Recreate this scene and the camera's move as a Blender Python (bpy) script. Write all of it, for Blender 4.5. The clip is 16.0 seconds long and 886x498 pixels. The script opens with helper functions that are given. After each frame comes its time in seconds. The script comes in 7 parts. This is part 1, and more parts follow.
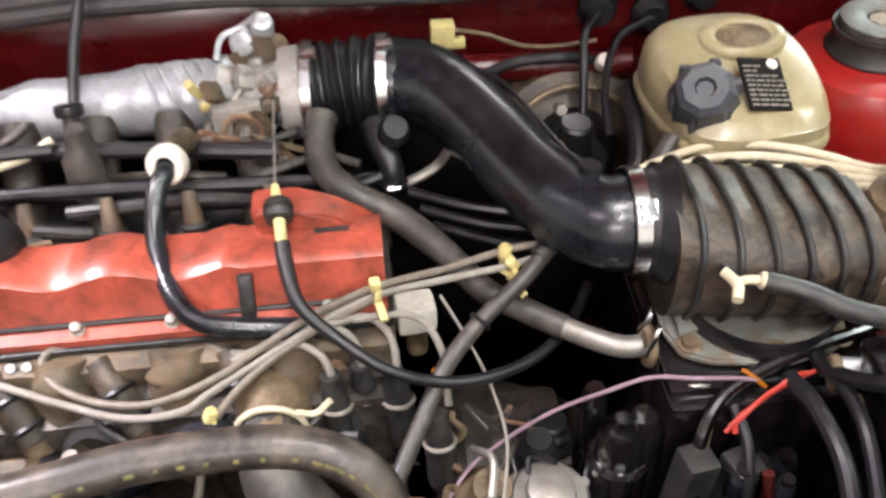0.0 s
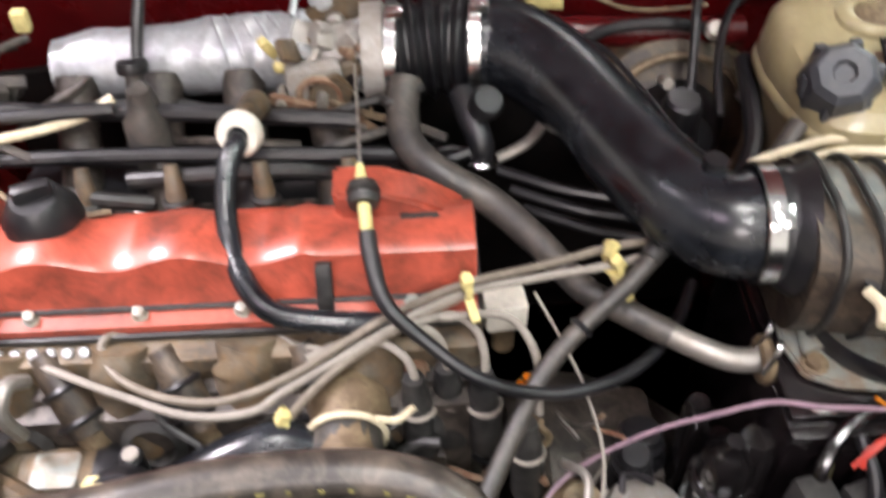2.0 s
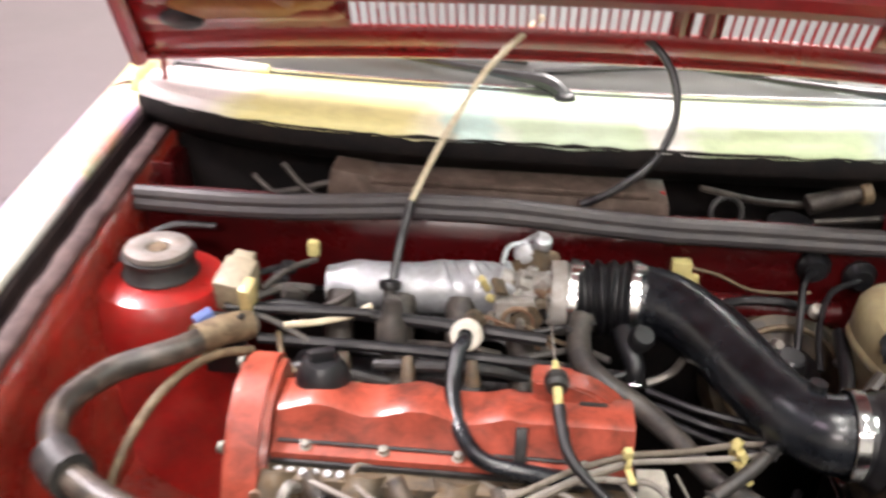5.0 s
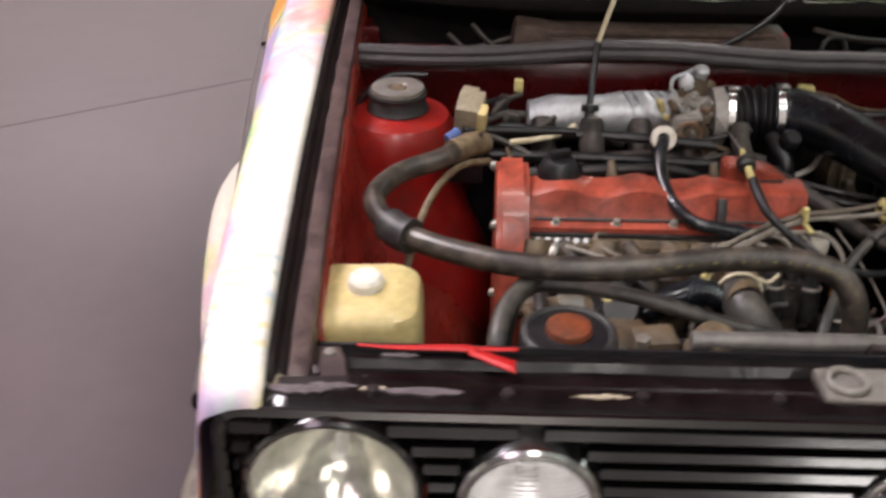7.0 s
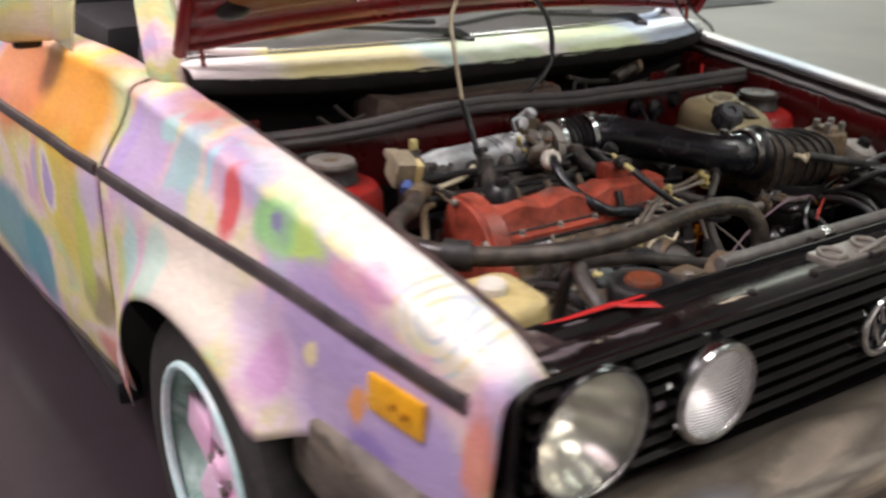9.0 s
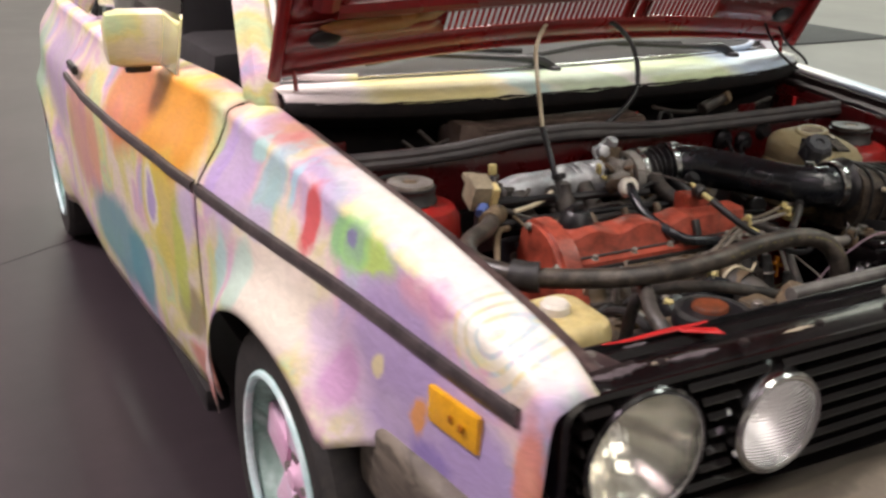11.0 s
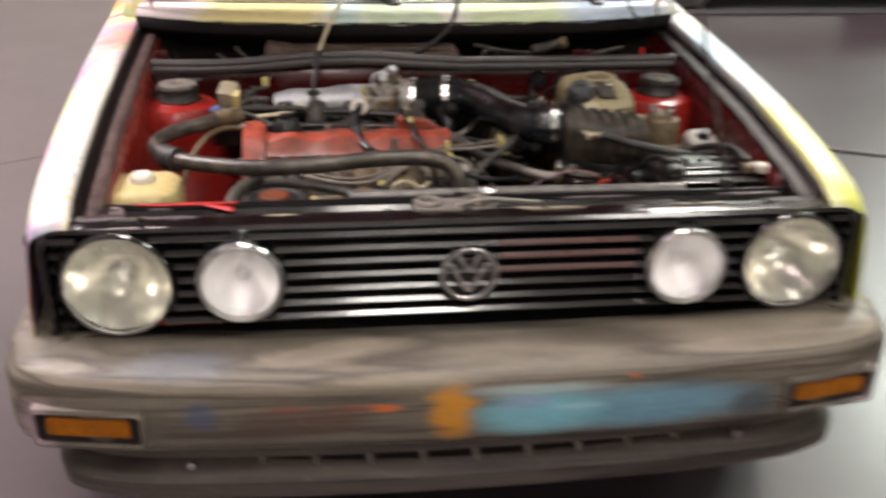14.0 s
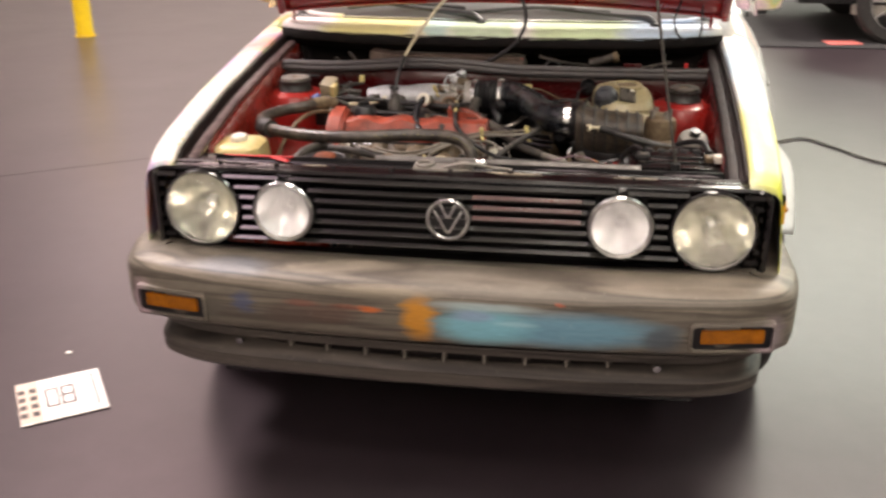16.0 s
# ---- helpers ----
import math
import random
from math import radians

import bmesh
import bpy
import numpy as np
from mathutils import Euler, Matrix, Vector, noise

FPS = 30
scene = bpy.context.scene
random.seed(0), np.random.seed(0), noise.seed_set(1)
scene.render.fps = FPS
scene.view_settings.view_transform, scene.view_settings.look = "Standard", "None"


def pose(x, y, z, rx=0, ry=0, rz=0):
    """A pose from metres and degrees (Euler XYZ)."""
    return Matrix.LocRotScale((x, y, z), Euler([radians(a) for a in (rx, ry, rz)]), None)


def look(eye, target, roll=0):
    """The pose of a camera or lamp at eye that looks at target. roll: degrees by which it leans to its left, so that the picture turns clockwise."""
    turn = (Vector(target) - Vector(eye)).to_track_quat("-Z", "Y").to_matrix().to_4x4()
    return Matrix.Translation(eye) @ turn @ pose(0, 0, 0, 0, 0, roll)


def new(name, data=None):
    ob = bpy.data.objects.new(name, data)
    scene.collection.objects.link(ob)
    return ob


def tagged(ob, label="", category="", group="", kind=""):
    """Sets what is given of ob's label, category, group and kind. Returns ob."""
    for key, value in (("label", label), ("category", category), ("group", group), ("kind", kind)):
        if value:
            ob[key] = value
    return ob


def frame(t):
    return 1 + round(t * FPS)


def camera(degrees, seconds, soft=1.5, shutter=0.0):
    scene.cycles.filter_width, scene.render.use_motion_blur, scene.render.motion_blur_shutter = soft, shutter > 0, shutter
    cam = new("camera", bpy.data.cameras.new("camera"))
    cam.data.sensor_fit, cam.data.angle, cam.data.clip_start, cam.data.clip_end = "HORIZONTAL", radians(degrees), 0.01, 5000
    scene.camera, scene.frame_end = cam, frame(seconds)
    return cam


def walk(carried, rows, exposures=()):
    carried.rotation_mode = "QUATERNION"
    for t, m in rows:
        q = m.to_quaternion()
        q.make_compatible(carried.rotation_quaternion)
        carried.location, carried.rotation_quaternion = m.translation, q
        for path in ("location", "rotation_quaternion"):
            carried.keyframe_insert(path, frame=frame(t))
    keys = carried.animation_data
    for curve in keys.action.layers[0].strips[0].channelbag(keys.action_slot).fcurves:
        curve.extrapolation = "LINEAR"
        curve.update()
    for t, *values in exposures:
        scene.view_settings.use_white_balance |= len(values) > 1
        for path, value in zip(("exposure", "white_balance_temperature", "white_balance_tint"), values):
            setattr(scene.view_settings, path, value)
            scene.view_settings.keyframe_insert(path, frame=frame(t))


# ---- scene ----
cam = camera(49.9, 16.0, 2.7, 1.0)
PATH = [
    (0, (0.0316, -0.1233, 1.2885), (0.1536, 1.3428, -0.0669), -1.80),
    (0.5, (0.0391, -0.0707, 1.2688), (0.1714, 1.3320, -0.1502), -1.09),
    (1, (0.0397, -0.0521, 1.2588), (0.1679, 1.3009, -0.2082), -0.47),
    (1.5, (0.0200, -0.0394, 1.2538), (0.1084, 1.2979, -0.2315), -0.85),
    (2, (-0.0135, -0.0292, 1.2688), (0.0371, 1.3410, -0.1864), -1.04),
    (2.5, (-0.0287, -0.0269, 1.2891), (0.0023, 1.4079, -0.1045), -0.20),
    (3, (-0.0348, -0.0427, 1.3162), (-0.0124, 1.5024, 0.0458), 0.06),
    (3.2, (-0.0389, -0.0580, 1.3282), (-0.0116, 1.5317, 0.1156), 0.22),
    (5.3, (-0.1412, -0.3895, 1.3723), (-0.2965, 1.3946, 0.4826), 1.78),
    (5.5, (-0.1674, -0.4321, 1.3802), (-0.3306, 1.3640, 0.5146), 1.72),
    (6, (-0.2775, -0.5516, 1.3507), (-0.4523, 1.2465, 0.4925), 0.45),
    (6.5, (-0.3443, -0.6674, 1.3624), (-0.4751, 1.0730, 0.3849), -0.36),
    (7, (-0.4363, -0.6896, 1.3577), (-0.4782, 1.0141, 0.3119), 0.51),
    (7.5, (-0.5958, -0.6724, 1.3495), (-0.4590, 1.0127, 0.2810), -0.61),
    (8, (-0.8275, -0.7237, 1.2889), (-0.3077, 0.9797, 0.3801), 1.20),
    (8.5, (-1.0228, -0.7458, 1.2844), (-0.2641, 0.9055, 0.4500), 1.77),
    (9, (-1.2415, -0.6926, 1.2763), (-0.1989, 0.8367, 0.5201), 1.54),
    (9.2, (-1.3358, -0.6760, 1.3016), (-0.2372, 0.8154, 0.5470), 2.79),
    (11.3, (-1.1554, -0.7811, 1.2735), (-0.3128, 0.8921, 0.5725), 0.78),
    (11.5, (-1.0988, -0.7943, 1.2773), (-0.2691, 0.8671, 0.5331), 1.04),
    (12, (-0.8735, -0.7784, 1.2830), (-0.1963, 0.9382, 0.5113), 1.40),
    (12.5, (-0.6531, -0.8381, 1.2921), (-0.2038, 0.9431, 0.5014), 0.17),
    (13, (-0.5206, -0.9705, 1.2774), (-0.2794, 0.8584, 0.5054), 1.43),
    (13.2, (-0.461, -1.083, 1.313), (-0.197, 0.724, 0.497), 1.6),
    (13.5, (-0.4067, -1.2169, 1.2882), (-0.2172, 0.5974, 0.4662), 0.27),
    (14, (-0.2265, -1.4097, 1.3399), (0.0113, 0.3981, 0.5184), 1.15),
    (14.5, (-0.0751, -1.5682, 1.3660), (0.0461, 0.2389, 0.5170), 1.51),
    (15, (0.0549, -1.7415, 1.3889), (-0.0207, 0.0782, 0.5627), 1.91),
    (15.5, (0.2149, -1.8700, 1.3796), (0.0314, -0.0357, 0.6032), 0.48),
    (16, (0.2826, -1.9263, 1.3926), (0.0012, -0.1005, 0.6263), -0.38),
]
EXPOSURES = [(0, 1.2, 6100, 10), (2.0, 1.15, 6100, 10), (3, 1.05, 6100, 10), (5.5, .85, 6350, 10), (6, .48, 6400, 10), (6.5, .12, 6400, 10), (7.0, -.1, 6250, 10), (7.5, -.32, 6200, 10), (8.5, -.42, 6200, 10), (9.2, -.35, 6300, 10),
             (11.5, -.4, 6450, 10), (12.5, -.75, 6350, 10), (13, -.66, 6400, 10), (13.5, -.38, 6450, 10), (14, -.02, 6500, 10), (14.5, .16, 6550, 10), (15, .14, 6700, 11), (16, .16, 6900, 12)]
walk(cam, [(t, look(eye, target, roll)) for t, eye, target, roll in PATH], EXPOSURES)


# ---- world, lights ----
world = bpy.data.worlds.new("hall_air")
scene.world = world
world.use_nodes = True
world.node_tree.nodes["Background"].inputs[0].default_value = (0.75, 0.78, 0.85, 1)
world.node_tree.nodes["Background"].inputs[1].default_value = 0.05


def ceiling_lamp(x, y, size, power, color, size_y=None):
    d = bpy.data.lights.new("unseen_ceiling_lamp_light", "AREA")
    d.shape, d.size, d.size_y, d.energy, d.color = "RECTANGLE", size, size_y or size, power, color
    ob = new("unseen_ceiling_lamp_light", d)
    ob.matrix_world = pose(x, y, 7.35)
    return ob


PALE = (1.0, 0.88, 0.89)
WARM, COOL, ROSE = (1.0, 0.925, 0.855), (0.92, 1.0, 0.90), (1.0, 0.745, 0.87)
# No lamp is seen; some follow glints, others, like (-1.0, -10.2), are added fill.
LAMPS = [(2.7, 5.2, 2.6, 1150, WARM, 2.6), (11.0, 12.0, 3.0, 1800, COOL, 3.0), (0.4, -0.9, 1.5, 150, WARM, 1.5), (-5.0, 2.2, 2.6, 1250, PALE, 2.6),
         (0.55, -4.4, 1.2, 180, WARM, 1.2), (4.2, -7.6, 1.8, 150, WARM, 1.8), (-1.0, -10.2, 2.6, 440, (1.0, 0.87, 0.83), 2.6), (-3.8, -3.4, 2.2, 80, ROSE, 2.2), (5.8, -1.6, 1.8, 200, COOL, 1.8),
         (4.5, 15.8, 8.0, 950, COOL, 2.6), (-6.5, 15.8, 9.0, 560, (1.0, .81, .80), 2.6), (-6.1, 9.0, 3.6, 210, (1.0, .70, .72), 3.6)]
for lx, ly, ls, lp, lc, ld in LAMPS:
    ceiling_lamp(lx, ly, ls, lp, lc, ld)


# ---- materials ----
def srgb(h):
    v = [int(h[i:i + 2], 16) / 255 for i in (0, 2, 4)]
    return tuple(c / 12.92 if c <= 0.04045 else ((c + 0.055) / 1.055) ** 2.4 for c in v) + (1,)


def nodes_of(name):
    m = bpy.data.materials.new(name)
    m.use_nodes = True
    nt = m.node_tree
    return m, nt, nt.nodes["Principled BSDF"]


def link(nt, a, b):
    nt.links.new(a, b)


def noise_tex(nt, vec, scale, detail=4, rough=0.6, dist=0.0):
    n = nt.nodes.new("ShaderNodeTexNoise")
    n.inputs["Scale"].default_value, n.inputs["Detail"].default_value = scale, detail
    n.inputs["Roughness"].default_value, n.inputs["Distortion"].default_value = rough, dist
    link(nt, vec, n.inputs["Vector"])
    return n


def ramp(nt, fac, stops, interp="LINEAR"):
    r = nt.nodes.new("ShaderNodeValToRGB")
    r.color_ramp.interpolation = interp
    while len(r.color_ramp.elements) < len(stops):
        r.color_ramp.elements.new(0.5)
    for e, (p, c) in zip(r.color_ramp.elements, stops):
        e.position, e.color = p, c
    link(nt, fac, r.inputs[0])
    return r.outputs[0]


def mixc(nt, fac, a, b, mode="MIX"):
    n = nt.nodes.new("ShaderNodeMix")
    n.data_type, n.blend_type = "RGBA", mode
    for s, v in ((n.inputs[0], fac), (n.inputs[6], a), (n.inputs[7], b)):
        if isinstance(v, (int, float)):
            s.default_value = v
        elif isinstance(v, tuple):
            s.default_value = v
        else:
            link(nt, v, s)
    return n.outputs[2]


def mathn(nt, op, a, b=0.0, c=0.0):
    n = nt.nodes.new("ShaderNodeMath")
    n.operation = op
    for s, v in zip(n.inputs, (a, b, c)):
        if isinstance(v, (int, float)):
            s.default_value = v
        else:
            link(nt, v, s)
    return n.outputs[0]


def bump(nt, bsdf, height, strength, dist=0.002):
    b = nt.nodes.new("ShaderNodeBump")
    b.inputs["Strength"].default_value, b.inputs["Distance"].default_value = strength, dist
    link(nt, height, b.inputs["Height"])
    link(nt, b.outputs[0], bsdf.inputs["Normal"])


def mat(name, col, rough=0.5, metal=0.0, dark=None, mix=0.5, scale=14, fine=120, bumps=0.15, spread=0.15, coat=0.0, dust=None, dust_amount=0.0, spec=0.5):
    """A surface with two scales of variation: stains of another colour, fine grain, uneven gloss and relief; dust lies where noise says."""
    m, nt, b = nodes_of(name)
    tc = nt.nodes.new("ShaderNodeTexCoord").outputs["Object"]
    big = noise_tex(nt, tc, scale, 5, 0.65, 0.3)
    sml = noise_tex(nt, tc, fine, 3, 0.6)
    a = srgb(col)
    d = srgb(dark) if dark else tuple(c * 0.6 for c in a[:3]) + (1,)
    fac = ramp(nt, big.outputs["Fac"], [(0.35, (0, 0, 0, 1)), (0.7, (mix, mix, mix, 1))])
    c = mixc(nt, fac, a, d)
    g = ramp(nt, sml.outputs["Fac"], [(0.25, (0.82, 0.82, 0.82, 1)), (0.75, (1.1, 1.1, 1.1, 1))])
    c = mixc(nt, 1.0, c, g, "MULTIPLY")
    if dust:
        n3 = noise_tex(nt, tc, scale * 2.3, 6, 0.7, 0.5)
        c = mixc(nt, ramp(nt, n3.outputs["Fac"], [(0.42, (0, 0, 0, 1)), (0.68, (dust_amount,) * 3 + (1,))]), c, srgb(dust))
    link(nt, c, b.inputs["Base Color"])
    r = nt.nodes.new("ShaderNodeMapRange")
    r.inputs[3].default_value, r.inputs[4].default_value = max(0.02, rough - spread), min(1, rough + spread)
    link(nt, big.outputs["Fac"], r.inputs[0])
    link(nt, r.outputs[0], b.inputs["Roughness"])
    b.inputs["Metallic"].default_value = metal
    b.inputs["Specular IOR Level"].default_value = spec
    b.inputs["Coat Weight"].default_value = coat
    b.inputs["Coat Roughness"].default_value = 0.08
    if bumps:
        bump(nt, b, sml.outputs["Fac"], bumps)
    return m


def mural(name, base_stops, scale, patches, rough=0.42, rings=None, streak=(1, 1, 1), coat=0.15, warp=(.09, .09, .09), grain=(7, 7, 7), edge=.62, tone=1.0):
    """Hand-painted panel: soft brushed clouds of colour, and single painted patches (centre, radii, colour, strength)."""
    m, nt, b = nodes_of(name)
    tc = nt.nodes.new("ShaderNodeTexCoord").outputs["Object"]
    gr = nt.nodes.new("ShaderNodeMapping")
    gr.inputs["Scale"].default_value = grain
    link(nt, tc, gr.inputs[0])
    wob = noise_tex(nt, gr.outputs[0], 1.0, 5, 0.65)
    wv = nt.nodes.new("ShaderNodeVectorMath")
    wv.operation = "MULTIPLY"
    link(nt, wob.outputs["Color"], wv.inputs[0])
    wv.inputs[1].default_value = warp
    av = nt.nodes.new("ShaderNodeVectorMath")
    av.operation = "ADD"
    link(nt, tc, av.inputs[0])
    link(nt, wv.outputs[0], av.inputs[1])
    off = nt.nodes.new("ShaderNodeVectorMath")
    off.operation = "SUBTRACT"
    link(nt, av.outputs[0], off.inputs[0])
    off.inputs[1].default_value = tuple(w / 2 for w in warp)
    P = off.outputs[0]
    st = nt.nodes.new("ShaderNodeMapping")
    st.inputs["Scale"].default_value = streak
    link(nt, P, st.inputs[0])
    big = noise_tex(nt, st.outputs[0], scale, 2, 0.45, 0.8)
    c = ramp(nt, big.outputs["Fac"], [(p, srgb(h)) for p, h in base_stops])
    for (cx, cy, cz), (rx, ry, rz), h, k in patches:
        mp = nt.nodes.new("ShaderNodeMapping")
        mp.vector_type = "POINT"
        mp.inputs["Location"].default_value = (-cx / rx, -cy / ry, -cz / rz)
        mp.inputs["Scale"].default_value = (1 / rx, 1 / ry, 1 / rz)
        link(nt, P, mp.inputs[0])
        ln = nt.nodes.new("ShaderNodeVectorMath")
        ln.operation = "LENGTH"
        link(nt, mp.outputs[0], ln.inputs[0])
        f = ramp(nt, ln.outputs["Value"], [(edge, (k, k, k, 1)), (1.0, (0, 0, 0, 1))])
        c = mixc(nt, f, c, srgb(h))
    if rings:
        (cx, cy, cz), rad, cols = rings
        mp = nt.nodes.new("ShaderNodeMapping")
        mp.inputs["Location"].default_value = (-cx * 0.4, -cy, -cz)
        mp.inputs["Scale"].default_value = (0.4, 1, 1)
        link(nt, tc, mp.inputs[0])
        ln = nt.nodes.new("ShaderNodeVectorMath")
        ln.operation = "LENGTH"
        link(nt, mp.outputs[0], ln.inputs[0])
        w = mathn(nt, "SINE", mathn(nt, "MULTIPLY", ln.outputs["Value"], 300.0))
        f = mathn(nt, "MULTIPLY", ramp(nt, w, [(0.2, (0, 0, 0, 1)), (0.8, (0.5, 0.5, 0.5, 1))]),
                  ramp(nt, ln.outputs["Value"], [(rad * 0.7, (1, 1, 1, 1)), (rad, (0, 0, 0, 1))]))
        n2 = noise_tex(nt, tc, 16, 2)
        c = mixc(nt, f, c, ramp(nt, n2.outputs["Fac"], [(p, srgb(h)) for p, h in cols]))
    fine = noise_tex(nt, tc, 60, 5, 0.7)
    brush = nt.nodes.new("ShaderNodeMapping")
    brush.inputs["Scale"].default_value = (30, 30, 190)
    link(nt, P, brush.inputs[0])
    bn = noise_tex(nt, brush.outputs[0], 1.0, 3, 0.6)
    c = mixc(nt, 1.0, c, ramp(nt, bn.outputs["Fac"], [(0.3, (0.86 * tone,) * 3 + (1,)), (0.7, (1.05 * tone,) * 3 + (1,))]), "MULTIPLY")
    c = mixc(nt, ramp(nt, fine.outputs["Fac"], [(0.6, (0, 0, 0, 1)), (0.75, (0.10, 0.10, 0.10, 1))]), c, srgb("d9d0c0"))
    link(nt, c, b.inputs["Base Color"])
    b.inputs["Roughness"].default_value = rough
    b.inputs["Coat Weight"].default_value = coat
    bump(nt, b, bn.outputs["Fac"], 0.12)
    return m


def glass(name, col, rough=0.02, ior=1.45):
    m, nt, b = nodes_of(name)
    b.inputs["Base Color"].default_value = srgb(col)
    b.inputs["Roughness"].default_value = rough
    b.inputs["Transmission Weight"].default_value = 1.0
    b.inputs["IOR"].default_value = ior
    return m


PASTEL = [(0.22, "a9c8cf"), (0.33, "c9b3d6"), (0.42, "e3bccb"), (0.5, "eadccb"), (0.58, "e3d98e"), (0.66, "c7dca8"), (0.76, "e3b7a4")]
LEFT_PATCHES = [((-.80, .24, .62), (.3, .24, .13), "b9a4d2", .9), ((-.84, .66, .66), (.3, .22, .11), "eadccf", .92), ((-.83, .43, .62), (.3, .10, .08), "d6bcd4", .85), ((-.76, .86, .885), (.2, .14, .03), "df9a90", .75),
                ((-.85, 1.30, .80), (.3, .27, .15), "e39a26", .97), ((-.86, 1.62, .80), (.3, .22, .15), "de7c4a", .85),
                ((-.84, 1.26, .60), (.3, .13, .17), "dccb4a", .8),
                ((-.86, 1.75, .42), (.3, .32, .14), "5c9ba3", .9), ((-.85, 2.1, .62), (.3, .30, .2), "d58f7c", .75),
                ((-.80, .93, .78), (.3, .10, .13), "c8b1dc", .92), ((-.80, .78, .80), (.3, .06, .10), "a5cbd6", .85),
                ((-.78, .80, .90), (.2, .11, .035), "e38b80", .9), ((-.76, .66, .875), (.2, .06, .022), "e08a80", .85),
                ((-.78, .61, .79), (.3, .036, .075), "d9575a", .95), ((-.77, .50, .79), (.3, .05, .05), "8fcf8a", .9),
                ((-.77, .40, .795), (.3, .075, .045), "c3e36a", .9), ((-.74, .45, .835), (.2, .10, .025), "ece6a4", .85),
                ((-.74, .26, .785), (.3, .08, .035), "e3a9bd", .85), ((-.80, .30, .70), (.3, .16, .09), "b19cc8", .9),
                ((-.83, .66, .65), (.3, .14, .06), "e9dfcf", .85), ((-.83, .80, .63), (.3, .06, .08), "bfe0d2", .8),
                ((-.83, .80, .74), (.3, .09, .04), "c9b4d4", .85), ((-.72, .10, .61), (.3, .10, .08), "b49fd0", .9),
                ((-.70, .025, .66), (.2, .035, .08), "e08d76", .85), ((-.77, .235, .625), (.3, .022, .03), "eaa04c", .9),
                ((-.69, .13, .80), (.15, .13, .055), "f6f2e8", .97), ((-.84, 1.13, .43), (.2, .10, .07), "8f7c62", .8),
                ((-.83, 1.09, .31), (.2, .12, .06), "dd8f7e", .85), ((-.86, 2.6, .7), (.3, .3, .2), "b9a3cb", .8),
                ((-.77, .46, .79), (.3, .055, .052), "a9e08c", .9), ((-.77, .46, .79), (.3, .036, .034), "9fc6a0", .9), ((-.77, .465, .79), (.3, .016, .016), "8d86b5", .9),
                ((-.76, .31, .825), (.2, .05, .022), "efe79a", .85), ((-.76, .36, .845), (.2, .022, .014), "f0a76a", .8), ((-.75, .22, .80), (.2, .05, .03), "d79cc2", .85),
                ((-.78, .87, .845), (.2, .035, .03), "b7e3e0", .9), ((-.79, 1.0, .80), (.2, .035, .10), "bfa6e0", .8), ((-.80, .70, .82), (.2, .02, .05), "b4dcea", .9),
                ((-.85, 1.36, .62), (.3, .075, .115), "e6d84e", .9), ((-.85, 1.36, .62), (.3, .05, .085), "efe8e0", .9), ((-.85, 1.36, .62), (.3, .03, .06), "b3a0d2", .95),
                ((-.85, 1.18, .55), (.3, .05, .16), "c3d25a", .8), ((-.85, 1.12, .66), (.3, .07, .07), "cfc0de", .85), ((-.86, 1.9, .62), (.3, .07, .14), "e2a286", .85),
                ((-.86, 1.52, .40), (.3, .12, .12), "4f97a6", .9), ((-.80, .42, .60), (.3, .05, .06), "c58fc0", .7), ((-.83, .50, .66), (.3, .06, .05), "d9c4dc", .8),
                # Last patch whitens the fender top: pale paint plus blown-out light painted in.
                ((-.80, .34, .655), (.3, .02, .02), "efe3a0", .8), ((-.80, .20, .58), (.3, .06, .03), "8f7cc0", .85), ((-.83, .92, .60), (.3, .04, .09), "b6dfe0", .85), ((-.88, 3.1, .6), (.3, .3, .3), "8db8a4", .8), ((-.660, .32, .82), (.062, .60, .10), "f3f0e8", .9)]
M = {}
M["mural_left"] = mural("painted_mural_left", PASTEL, 5.5, LEFT_PATCHES, rings=((-.70, .12, .79), .095, [(.3, "e8927f"), (.45, "ead25e"), (.55, "8fc3d8"), (.7, "dd95bd")]), tone=.86)
M["mural_right"] = mural("painted_mural_right", [(0.3, "dfe4e6"), (0.5, "eef0ee"), (0.7, "d9e2ea")], 3.0,
                         [((.70, .20, .78), (.25, .28, .10), "e0dc80", .85), ((.70, .02, .65), (.1, .05, .16), "cfd535", .95),
                          ((.76, .72, .84), (.2, .20, .10), "b7d3e6", .85), ((.80, 1.05, .85), (.2, .15, .1), "efe9df", .8),
                          ((.80, .6, .6), (.2, .3, .1), "c9c9c6", .6), ((.8, 1.7, .7), (.2, .3, .2), "d9a38b", .7)], tone=.86)
M["mural_cowl"] = mural("painted_mural_cowl", [(0.3, "f0efe6"), (0.7, "f6f5ee")], 4.0,
                        [((-.36, .97, .905), (.19, .3, .3), "e6da78", .75), ((-.03, .97, .91), (.13, .3, .3), "c3deb4", .75),
                         ((-.17, .97, .90), (.05, .3, .3), "b2ddd4", .7), ((.22, .97, .91), (.22, .3, .3), "c6dfa0", .75), ((.09, .97, .91), (.04, .3, .3), "f4f2ea", .9),
                         ((.50, .97, .92), (.16, .3, .3), "b6cfe8", .8), ((-.60, .97, .92), (.1, .3, .3), "efe2e2", .8)], coat=.0, warp=(.12, .05, .02), tone=.88)
